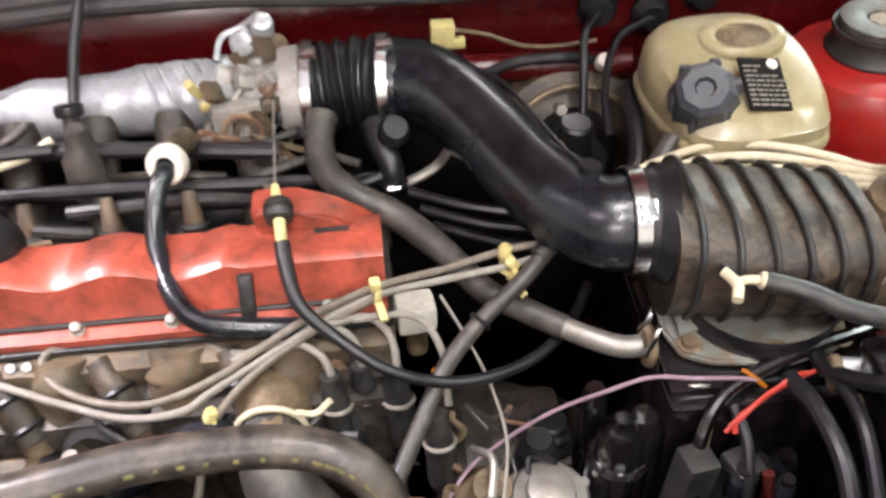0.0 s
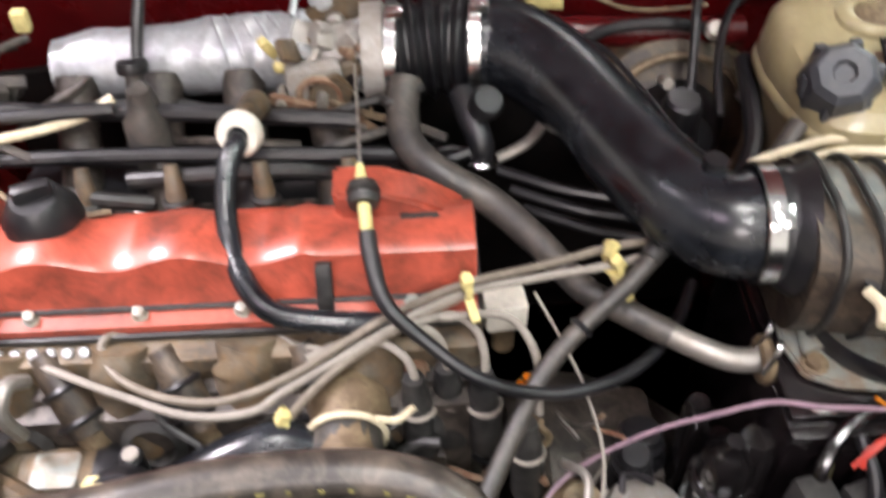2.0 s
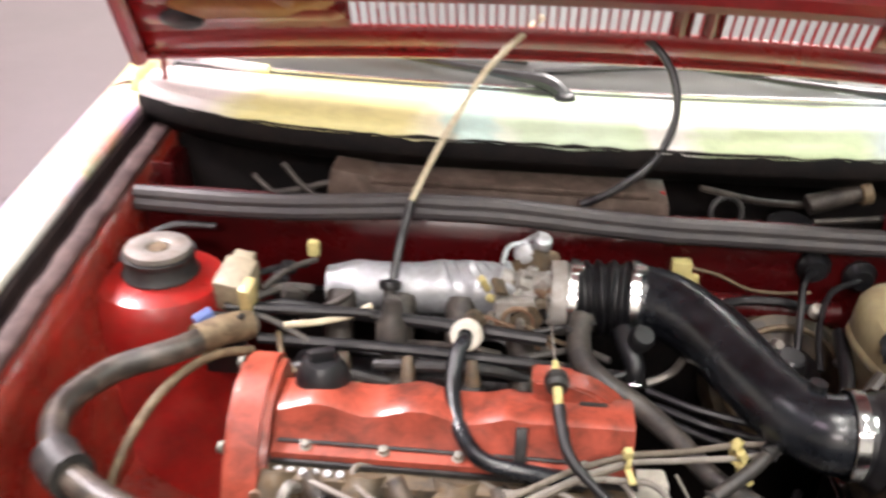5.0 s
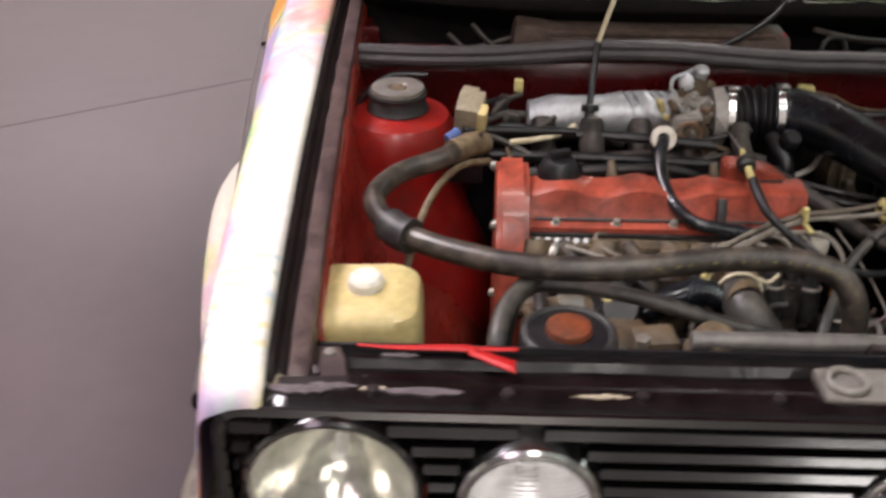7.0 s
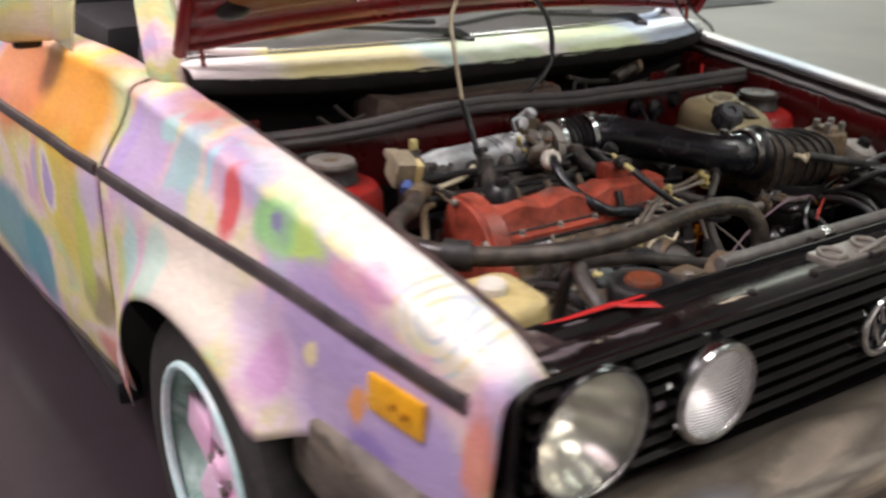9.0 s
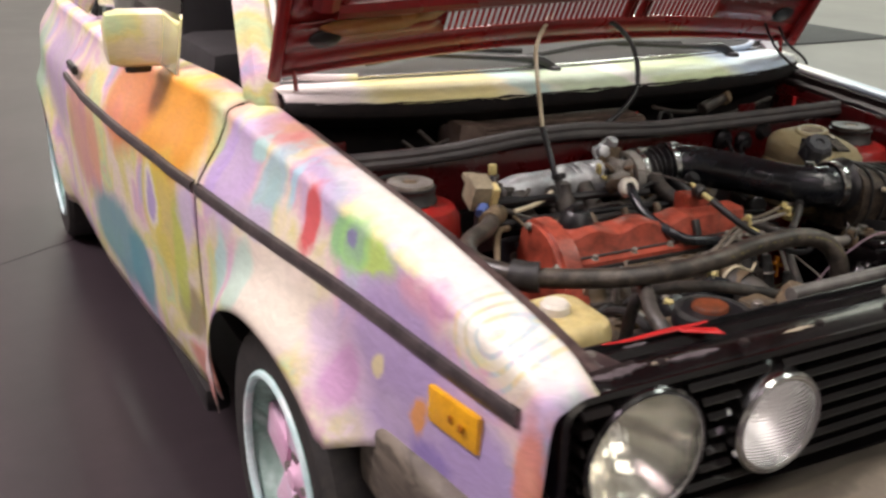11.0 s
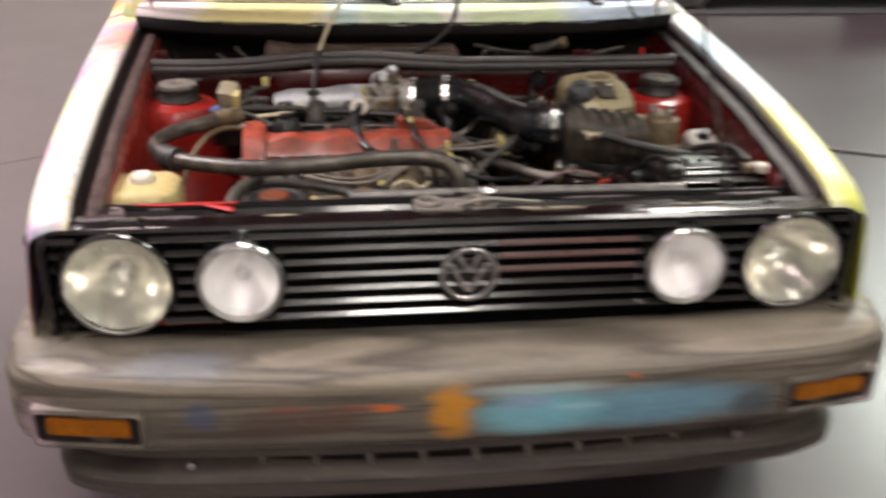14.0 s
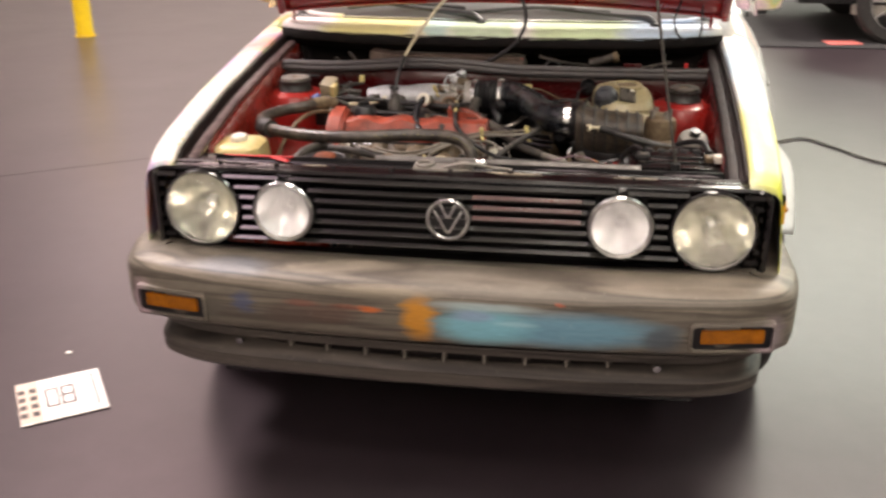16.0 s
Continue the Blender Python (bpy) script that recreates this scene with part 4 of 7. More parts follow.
rad_rail = part("radiator_top", tube([(-.19, .136, .742), (.0, .136, .743), (.2, .135, .743), (.41, .134, .742)], .0110, 16, 5), M["rail"], car, "dull grey radiator top tube")
part("tube_clamp", lathe([(.0118, -.012), (.0130, -.010), (.0130, .010), (.0118, .012)], (.055, .136, .743), (1, 0, 0), 22), M["chrome"], rad_rail)
part("tube_foot", box((.0, .118, .728), (.02, .012, .05), .003, (0, 8, 0)), M["gutter"], rad_rail)
part("radiator", box((.08, .15, .53), (.62, .05, .38), .01), M["plastic"], car, "dark radiator")
rows = [[(x, .104 + .002 * math.sin(x * 40) - w, .7500), (x, .106 + .002 * math.sin(x * 40), .7512)] for x, w in zip(np.linspace(-.545, -.425, 14), np.linspace(.0, .009, 14))]
rows2 = [[(x, .094 - (x + .43) * .62, .7500), (x, .106 - (x + .43) * .48, .7512)] for x in np.linspace(-.428, -.380, 8)]
rows3 = [[(x, .098 + (x + .43) * .03, .7505), (x, .105 - (x + .43) * .02, .7516)] for x in np.linspace(-.428, -.376, 8)]
solid(single("tape", grid(rows3, grid(rows2, grid(rows))), M["ribbon"], "bright red forked tape end lying on the front panel", "tape"), .001)

# ---- grille and lamps ----
grille = part("grille", prism(rrect(1.30, .20, .03, 5, 0, .651), .104, .108), M["plastic"], car, "black grille with thin horizontal bars and four round lamps")
frame_rows = []
for ox, oy in ((0, .03), (.0, -.004), (.006, -.008), (.012, -.004), (.014, .03)):
    frame_rows.append([(u, oy, v) for u, v in rrect(1.352 - 2 * ox, .205 - 2 * ox, .03 - ox * .5, 5, 0, .651)])
part("grille_frame", grid(frame_rows, closed=True), M["black"], grille, "glossy black surround")
SLATZ = [.594, .618, .642, .666, .690, .713, .737]
for i, z in enumerate(SLATZ):
    cuts = []
    for cx, cz, cr in ((-.56, .660, .095), (-.367, .665, .073), (.367, .665, .073), (.56, .660, .095)):
        if abs(z - cz) < cr:
            hw = math.sqrt(cr * cr - (z - cz) ** 2)
            cuts += [cx - hw, cx + hw]
    ends = [-.655] + cuts + [.655]
    for x0, x1 in zip(ends[::2], ends[1::2]):
        face = [(-.0115, z - .0050), (-.0148, z - .0046), (-.0164, z - .0034), (-.0160, z - .0022), (-.0104, z + .0036), (-.0088, z + .0042)]
        sl = prism([(.012, z - .0050)] + face + [(.012, z + .0042)], x0, x1, axis="x")
        part("bar", sl, M["black"] if abs(x0 + x1) < 1.2 else M["tray"], grille, smooth=12)
for z in (.666, .690, .713):
    part("bar_cover", prism([(-.0150, z - .0046), (-.0170, z - .0036), (-.0166, z - .0020), (-.0108, z + .0040), (-.0100, z + .0036)], .052, .285, axis="x"), M["dullred"], grille, "dull red bar face")


for s in (-1, 1):
    part("end_blind", box((s * .636, .040, .655), (.034, .004, .17), .001), M["panel_black"], grille)


def lamp(x, z, r, y, inner):
    ring = lathe([(r + .006, .03), (r + .006, -.004), (r + .003, -.008), (r, -.007), (r - .003, .0), (r - .003, .03)], (x, y, z), (0, 1, 0), 44)
    hl = part("headlamp", ring, M["black"] if not inner else M["chrome"], car, "round frosted driving lamp" if inner else "large round clear headlamp")
    if inner:
        refl = [(0, .055)] + [(r * k / 8, .055 - .055 * (k / 8) ** 2) for k in range(1, 9)]
        part("reflector", lathe(refl, (x, y, z), (0, 1, 0), 40), M["bowl"], hl, "bright white bowl")
        part("bulb_shield", lathe([(0, .022), (.010, .023), (.012, .03), (.010, .045), (0, .046)], (x, y, z), (0, 1, 0), 20), M["bowl"], hl)
        lens = part("lens", lathe([(0, -.016), (r * .4, -.014), (r * .75, -.009), (r * .95, -.002), (r, .004), (r * .93, .001), (r * .74, -.006), (r * .4, -.011), (0, -.013)], (x, y, z), (0, 1, 0), 40), M["foglass"], hl, "frosted white lens")
        lens.visible_shadow = False
        part("rim", torus((x, y - .004, z), (0, 1, 0), r - .001, .004, 40, 8), M["chrome"], hl)
        part("shell", lathe([(r + .004, 0), (r * 1.0, .03), (r * .6, .075), (0, .08)], (x, y, z), (0, 1, 0), 32), M["plastic"], hl)
    else:
        refl = [(0, .085)] + [(r * k / 8, .085 - .085 * (k / 8) ** 2 * 1.0) for k in range(1, 9)]
        part("reflector", lathe(refl, (x, y, z), (0, 1, 0), 40), M["reflector"], hl, "bright mirrored bowl")
        part("bulb_shield", lathe([(0, .040), (.007, .041), (.009, .05), (.008, .07), (0, .072)], (x, y, z), (0, 1, 0), 20), M["foglens"], hl)
        dome = lathe([(0, -.024), (r * .3, -.0225), (r * .6, -.018), (r * .85, -.010), (r * .99, .0), (r * .99, .004), (r * .83, -.006), (r * .58, -.014), (r * .3, -.0185), (0, -.020)], (x, y, z), (0, 1, 0), 40)
        lens = part("lens", dome, M["lens"], hl, "domed fluted glass lens")
        lens.visible_shadow = False
        part("rim", torus((x, y - .003, z), (0, 1, 0), r + .001, .004, 44, 8), M["chrome"], hl)
    return hl


for s in (-1, 1):
    lamp(s * .56, .660, .084, -.010, False)
    lamp(s * .367, .665, .064, -.026, True)
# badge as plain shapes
badge = part("badge", torus((0, -.020, .662), (0, 1, 0), .044, .0055, 44, 10), M["chrome"], car, "round chrome badge ring")
part("badge_plate", lathe([(0, -.012), (.042, -.012), (.042, .02), (0, .02)], (0, .0, .662), (0, 1, 0), 32), M["plastic"], badge)
for x, z, a, ln in ((-.010, .682, -28, .038), (.010, .682, 28, .038), (-.016, .656, -30, .060), (.016, .656, 30, .060)):
    part("badge_bar", box((x, -.018, z), (.0075, .009, ln), .002, (0, a, 0)), M["chrome"], badge)

# ---- bumper ----
def bumper_section(z0, out):
    """Plan line of the bumper from the left wheel arch round the front to the right one."""
    pts = []
    for x, y in ((-.752, .40), (-.756, .30), (-.756, .18), (-.754, .06), (-.746, -.015), (-.722, -.080), (-.662, -.116), (-.55, -.142), (-.3, -.160), (0, -.166), (.3, -.160), (.55, -.142), (.662, -.116), (.722, -.080), (.746, -.015), (.754, .06), (.756, .18), (.756, .30), (.752, .40)):
        pts.append((x, y))
    return pts


plan = spline([(x, y, 0) for x, y in bumper_section(0, 0)], 5)
prof = [(-.15, .566), (-.10, .572), (-.045, .570), (-.018, .563), (-.005, .552), (.0, .538), (.001, .50), (.0, .456), (-.004, .438), (-.016, .428), (-.05, .422), (-.12, .418)]
rows = []
for i, p in enumerate(plan):
    d = (plan[min(i + 1, len(plan) - 1)] - plan[max(i - 1, 0)]).normalized()
    nrm = Vector((d.y, -d.x, 0))
    rows.append([p + nrm * o * (1 if abs(p.y) < .2 and p.y < .0 else .55) + Vector((0, 0, z)) for o, z in prof])
bumper = solid(part("bumper", grid(rows), M["mural_bumper"], car, "grey brushed plastic bumper with painted blue and orange patches"), .006, -1)
for s in (-1, 1):
    a = 12 * s
    rec = part("signal_recess", prism(rrect(.158, .052, .008, 3, s * .602, .478), -.146, -.12), M["plastic"], bumper, "black indicator recess")
    for v in rec.data.vertices:
        v.co.y += (abs(v.co.x) - .53) * .17
    fr = part("signal_frame", grid([[(u, y, v) for u, v in rrect(w, h, .009, 3, s * .602, .478)] for w, h, y in ((.176, .070, -.126), (.174, .068, -.152), (.162, .056, -.155), (.156, .050, -.128))], closed=True), M["mural_bumper"], bumper, "grey indicator surround")
    for v in fr.data.vertices:
        v.co.y += (abs(v.co.x) - .53) * .17
    ln = part("signal_lens", prism(rrect(.130, .032, .005, 3, s * .602, .480), -.150, -.13, .002), M["amber"], bumper, "ribbed amber indicator lens")
    for v in ln.data.vertices:
        v.co.y += (abs(v.co.x) - .53) * .17
# lower apron with vents
ap = [(.0, .412), (-.012, .405), (-.014, .392), (-.045, .390), (-.05, .372), (-.020, .365), (.002, .350), (.0, .320), (-.02, .306), (-.08, .300)]
rows = []
for i, p in enumerate(plan):
    if p.y > .12:
        continue
    d = (plan[min(i + 1, len(plan) - 1)] - plan[max(i - 1, 0)]).normalized()
    nrm = Vector((d.y, -d.x, 0))
    q = Vector((p.x * .93, p.y + .030, 0))
    rows.append([q + nrm * o * .8 + Vector((0, 0, z)) for o, z in ap])
apron = solid(part("apron", grid(rows), M["apron"], car, "grimy grey lower front apron with vent slots"), .005, -1)
for k in range(-4, 5):
    x = .005 + .088 * k
    part("vent_divider", box((x, -.112 + .05 * (x / .5) ** 2, .382), (.005, .03, .024), .001), M["greycable"], apron)
# Solid black blocks flush with the apron stand for the slots' shade.
for k in range(-5, 5):
    x = .049 + .088 * k
    part("slot_shade", box((x, -.108 + .05 * (x / .5) ** 2, .383), (.072, .03, .013), .002, (0, 0, 11.5 * x / .5)), M["tray"], apron, "black block in place of the shaded vent slot")
for s in (-1, 1):
    part("apron_bolt", lathe([(0, -.004), (.008, -.003), (.009, .004)], (s * .46, -.118, .385), (0, 1, 0), 10), M["chrome"], apron)
    part("panel_clip", box((s * .668, -.006, .545), (.020, .02, .016), .004), M["steel"], car)

# tail and cabin, plain and dark
part("cabin_tub", box((0, 2.05, .50), (1.44, 1.95, .45), .05), M["interior"], car, "dark cabin tub")
part("dashboard", box((0, 1.27, .86), (1.28, .28, .10), .04), M["interior"], car, "dark dashboard")
for s in (-1, 1):
    seat = part("seat", box((s * .36, 2.0, .80), (.50, .50, .16), .05), M["interior"], car, "dark seat")
    part("backrest", box((s * .36, 2.25, 1.05), (.48, .14, .52), .05, (-14, 0, 0)), M["interior"], seat)
part("rear_deck", box((0, 3.22, .86), (1.44, .66, .06), .03), M["mural_right"], car, "pale rear deck")
part("tail_panel", box((0, 3.55, .58), (1.5, .05, .55), .02), M["mural_right"], car, "pale tail panel")
part("underbody", box((0, 1.8, .22), (1.3, 3.3, .05), .02), M["plastic"], car)


def wheel(x, y, s):
    tyre_prof = [(.19, -.085), (.235, -.095), (.270, -.092), (.285, -.075), (.289, -.03), (.289, .03), (.285, .075), (.270, .092), (.235, .095), (.19, .085)]
    w = part("wheel", lathe([(.192, .086), (.205, .090), (.205, .080), (.186, .07), (.170, .04), (.160, .035), (.06, .045), (.03, .05), (0, .05)], (x, y, WHEEL_Z), (s, 0, 0), 44), M["rim"], car, "hand-painted mint and pink wheel")
    part("rim_lip", torus((x + s * .088, y, WHEEL_Z), (s, 0, 0), .196, .009, 44, 8), M["rim_lip"], w, "pale painted rim lip")
    part("tyre", lathe(tyre_prof, (x, y, WHEEL_Z), (s, 0, 0), 48), M["tyre"], w, "black worn tyre")
    for k in range(5):
        a = 2 * math.pi * k / 5 + .3
        c = Vector((x + s * .050, y + .105 * math.cos(a), WHEEL_Z + .105 * math.sin(a)))
        part("spoke", box(c, (.022, .115, .085), .010, (math.degrees(a), 0, 0)), M["rim_pink"], w)
    for k in range(4):
        a = 2 * math.pi * k / 4
        part("wheel_bolt", cyl((x + s * .04, y + .045 * math.cos(a), WHEEL_Z + .045 * math.sin(a)), (x + s * .062, y + .045 * math.cos(a), WHEEL_Z + .045 * math.sin(a)), .009, None, 6), M["steel"], w)
    part("hub_cap", lathe([(0, .070), (.02, .068), (.026, .06), (.050, .05), (.055, .03)], (x, y, WHEEL_Z), (s, 0, 0), 24), M["rim_pink"], w)
    part("wheel_liner", lathe([(.33, -.13), (.335, -.02), (.33, -.02), (.325, -.13)], (x, y, WHEEL_Z + .0), (s, 0, 0), 40), M["plastic"], car)


for s in (-1, 1):
    wheel(s * .715, WHEEL_Y, s)
    wheel(s * .815, REAR_Y, s)

# ---- engine ----
engine = thing("engine", (-.16, .47, .26), "transverse four-cylinder engine with a crackled red valve cover", "engine")
blk = box((-.165, .49, .47), (.40, .19, .40), .02)
box((-.165, .405, .60), (.38, .05, .12), .015, bm=blk)
block = part("block", blk, M["iron"], engine, "oily brown-grey engine block")
for k in range(6):
    part("block_rib", box((-.33 + .065 * k, .382, .47), (.012, .02, .26), .004), M["iron"], block)
hd = box((-.165, .475, .655), (.40, .13, .075), .012)
bmesh.ops.subdivide_edges(hd, edges=[e for e in hd.edges if e.calc_length() > .05], cuts=9, use_grid_fill=True)
roughen(hd, .0035, 45)
for cx in (-.335, -.245, -.150, -.055):
    pb = tube([(cx, .430, .692), (cx, .420, .668), (cx + .004, .405, .628), (cx + .006, .392, .58)], [.022, .027, .029, .026], 22, 8)
    roughen(pb, .0035, 55)
    part("port_boss", pb, M["alu_dirty"], engine, "grimy cast port column")
for x0, x1 in ((-.305, -.272), (-.215, -.186), (-.108, -.088)):
    bt = part("injector_boot", tube([(x0, .424, .690), ((x0 + x1) / 2, .406, .672), (x1, .386, .642)], [.010, .015, .017], 14, 6), M["duct"], engine, "brown oily rubber boot")
    part("boot_rib", torus(((x0 + x1) / 2, .405, .671), (x1 - x0, -.04, -.045), .0155, .003, 20, 6), M["plastic"], bt)
    part("boot_rib", torus((x1 - .005, .391, .650), (x1 - x0, -.04, -.045), .0175, .003, 20, 6), M["plastic"], bt)
    part("boot_tip", tube([(x1, .386, .642), (x1 + .006, .376, .625)], [.014, .010], 12, 3), M["tan"], bt)
head = part("cylinder_head", hd, M["alu_dirty"], engine, "grimy alloy cylinder head")
for x, z, m in ((-.355, .672, "rust"), (-.290, .640, "iron"), (-.200, .634, "rust"), (-.128, .640, "iron"), (-.020, .668, "rust"), (.012, .640, "iron")):
    part("head_bolt", lathe([(0, .010), (.006, .010), (.0075, .008), (.0075, .002), (.011, .001), (.011, -.006)], (x, .409, z), (0, -1, .2), 8), M[m], head, "rusty head bolt")
part("head_flange", tube([(-.36, .408, .622), (-.25, .404, .620), (-.12, .405, .621), (.03, .408, .622)], .007, 8, 8), M["iron"], head, "oily lower flange of the head")
for k in range(4):
    cx = -.325 + .10 * k
    part("plug_well", lathe([(.024, .0), (.026, .02), (.018, .024), (.014, .0)], (cx, .395, .625), (0, -1, .3), 20), M["rubber"], engine, "dark spark plug well")

# valve cover: lofted along x with a stepped ridge
def cover_row(x):
    w = .012 * (1 if -.33 < x < -.02 else .6)
    dip = .006 * math.cos((x + .30) * 2 * math.pi / .105)
    zt = .748 + (dip if x < -.09 else .002)
    return [(x, .434, .699), (x, .434, .706), (x, .442, .709), (x, .450, .712), (x, .455, .722), (x, .462, zt - .004), (x, .470, zt), (x, .508 - dip, zt + .001), (x, .516, zt - .004),
            (x, .530, .725), (x, .540, .712), (x, .556, .708), (x, .556, .70)]


xs = [-.345 + .375 * i / 44 for i in range(45)]
vc = grid([[(x, .50 + (y - .50) * .2, .70 + (z - .70) * .2) for x, y, z in cover_row(xs[0])]] + [cover_row(x) for x in xs] + [[(x, .50 + (y - .50) * .2, .70 + (z - .70) * .2) for x, y, z in cover_row(xs[-1])]])
cover = part("valve_cover", vc, M["cover_red"], engine, "crackled red valve cover with oil stains", 40)
part("cover_seam", tube([(-.34, .4465, .7125), (-.2, .4465, .7125), (.02, .4465, .7125)], .0022, 6, 4), M["rubber"], cover, "dark grimy seam")
part("cover_gasket", box((-.157, .495, .696), (.385, .130, .006), .002), M["rubber"], cover, "dark gasket line")
tri = prism([(-.074, .735), (-.078, .776), (-.060, .772), (-.038, .770), (-.010, .763), (.020, .742), (.026, .735)], .496, .532, .004)
bracket = part("cable_bracket", tri, M["cover_red"], cover, "raised red cable bracket")
part("bracket_slot", box((-.012, .4945, .750), (.03, .004, .008), .002), M["rubber"], bracket)
part("cover_tab", box((-.086, .449, .724), (.013, .010, .042), .003, (-25, 0, 0)), M["rubber"], cover, "dark steel tab")
for x in (-.31, -.228, -.15, -.02):
    part("cover_bolt", lathe([(0, .009), (.0045, .008), (.005, .003), (.007, .002), (.007, 0)], (x, .444, .708), (0, -.3, 1), 12), M["zinc"], cover)
oc = part("oil_filler_cap", lathe([(0, .030), (.018, .030), (.022, .026), (.030, .010), (.031, 0)], (-.304, .512, .745), (0, -.1, 1), 28), M["plastic"], cover, "black oil filler cap")
part("cap_grip", box((-.304, .511, .778), (.030, .012, .016), .004, (0, 0, 20)), M["plastic"], oc)
# timing belt cover
tb = prism([(.555, .70), (.552, .745), (.535, .764), (.505, .768), (.470, .760), (.440, .742), (.415, .71), (.395, .66), (.365, .58), (.35, .45), (.50, .40), (.56, .55)], -.392, -.347, .008, axis="x")
belt_cover = part("timing_belt_cover", tb, M["cover_red"], engine, "rounded red timing belt cover")
for y, z in ((.43, .71), (.40, .62), (.52, .755)):
    part("cover_screw", lathe([(0, .008), (.006, .006), (.008, 0)], (-.393, y, z), (-1, 0, 0), 10), M["zinc"], belt_cover)
# coolant flange, clamp and lower pipe
fl1 = lathe([(.0, 0), (.030, 0), (.032, .03), (.024, .05), (.024, .085)], (-.072, .410, .652), (0, -1, .12), 22)
part("coolant_flange", fl1, M["tan"], engine, "tan corroded coolant flange")
lowpipe = part("coolant_elbow", tube([(-.073, .375, .655), (-.072, .340, .655), (-.062, .310, .640), (-.03, .290, .60), (.0, .28, .56)], [.026, .028, .029, .028, .028], 16, 6), M["hose"], engine, "dusty grey coolant elbow")
part("spring_clamp", torus((-.073, .360, .657), (0, 1, 0), .029, .0028, 28, 6), M["ivory"], lowpipe, "pale wire spring clamp")
part("clamp_ear", tube([(-.05, .36, .678), (-.035, .362, .672), (-.022, .366, .682)], .0028, 6, 4), M["ivory"], lowpipe)
for x, y, z in ((-.022, .390, .635), (.003, .402, .630), (.030, .394, .630), (.062, .368, .60)):
    bt = part("plug_boot", tube([(x, y, z + .05), (x + .002, y - .006, z + .015), (x + .004, y - .012, z - .03)], [.008, .0125, .0135], 14, 8, None, (.014, .0012)), M["rubber"], engine, "dusty ribbed spark plug boot")
    part("boot_ring", torus((x + .002, y - .006, z + .018), (0, .2, 1), .0125, .0025, 18, 6), M["greycable"], bt)
# alternator and pulleys, front left corner
alt = part("alternator", lathe([(0, -.06), (.045, -.06), (.058, -.045), (.060, .0), (.058, .045), (.045, .06), (0, .06)], (-.255, .275, .600), (1, 0, 0), 30), M["alu_dirty"], engine, "grimy alloy alternator")
for k in range(10):
    a = 2 * math.pi * k / 10
    part("cooling_slot", box((-.188, .275 + .034 * math.cos(a), .60 + .034 * math.sin(a)), (.006, .008, .020), .002, (math.degrees(a) - 90, 0, 0)), M["plastic"], alt)
part("pulley", lathe([(.0, -.012), (.052, -.012), (.052, -.009), (.042, 0), (.052, .009), (.052, .012), (0, .012)], (-.335, .275, .600), (1, 0, 0), 30), M["iron"], alt, "ribbed drive pulley")
part("drive_belt", torus((-.337, .30, .58), (1, 0, 0), .10, .008, 40, 8, None, (1, .9)), M["rubber"], engine, "black drive belt")
part("hook_bracket", tube([(-.31, .40, .69), (-.315, .385, .705), (-.32, .37, .69), (-.315, .372, .66)], .006, 8, 4), M["steel"], engine, "steel lifting hook")
drum = part("starter_drum", lathe([(0, -.055), (.030, -.055), (.036, -.050), (.037, -.022), (.0355, -.020), (.0355, -.014), (.037, -.012), (.037, .035), (.034, .042), (0, .042)], (-.300, .352, .605), (1, .05, .0), 32), M["alu_dirty"], engine, "grey alloy drum with pale label")
part("drum_label", prism(rrect(.034, .030, .003, 3, -.292, .352), .6405, .6425, axis="z"), M["zinc"], drum, "pale worn label")
part("drum_cap", lathe([(0, .062), (.020, .062), (.034, .054), (.0375, .044), (.0375, .036)], (-.300, .352, .605), (1, .05, .0), 30), M["plastic"], drum, "black end cap")
part("drum_terminal", cyl((-.240, .335, .630), (-.236, .328, .648), .006, None, 8, .001), M["yellow"], drum, "brass terminal")
part("drum_post", cyl((-.232, .352, .630), (-.231, .350, .662), .009, None, 14, .002), M["plastic"], drum)
part("post_top", cyl((-.231, .350, .661), (-.231, .350, .664), .006, None, 14), M["greycable"], drum)
rw = random.Random(23)
for k in range(14):
    x, y, z = rw.uniform(-.34, -.04), rw.uniform(.345, .39), rw.uniform(.60, .66)
    pts = [(x, y, z)]
    for q in range(3):
        x, y, z = x + rw.uniform(-.035, .045), y + rw.uniform(-.02, .02), z + rw.uniform(-.03, .022)
        pts.append((x, y, z))
    single("oily_wire", tube(pts, rw.uniform(.0022, .005), 8, 6), M[("plastic", "hose", "tan", "rubber")[k % 4]], "short oily wire in front of the cylinder head", "wire", "oily wires before the head")
for k in range(16):
    x, y, z = rw.uniform(.03, .17), rw.uniform(.27, .40), rw.uniform(.56, .61)
    pts = [(x, y, z)]
    for q in range(3):
        x, y, z = x + rw.uniform(-.03, .03), y + rw.uniform(-.025, .025), z + rw.uniform(-.02, .022)
        pts.append((x, y, z))
    single("frayed_wire", tube(pts, rw.uniform(.0014, .0034), 8, 6), M[("rust", "tan", "plastic", "iron")[k % 4]], "frayed brown wire end over the gearbox", "wire", "frayed wires over the gearbox")
for k in range(10):
    x, y, z = rw.uniform(-.40, .0), rw.uniform(.585, .66), rw.uniform(.70, .745)
    pts = [(x, y, z)]
    for q in range(3):
        x, y, z = x + rw.uniform(.005, .05), y + rw.uniform(-.018, .018), z + rw.uniform(-.014, .014)
        pts.append((x, y, z))
    single("plenum_wire", tube(pts, rw.uniform(.002, .0055), 8, 6), M[("plastic", "hose", "iron", "rubber")[k % 4]], "grimy wire tangled under the intake plenum", "wire", "wires under the plenum")
gb = lathe([(0, 0), (.10, 0), (.12, .03), (.115, .08), (.09, .14), (.07, .17), (0, .175)], (.06, .42, .44), (1, 0, 0), 30)
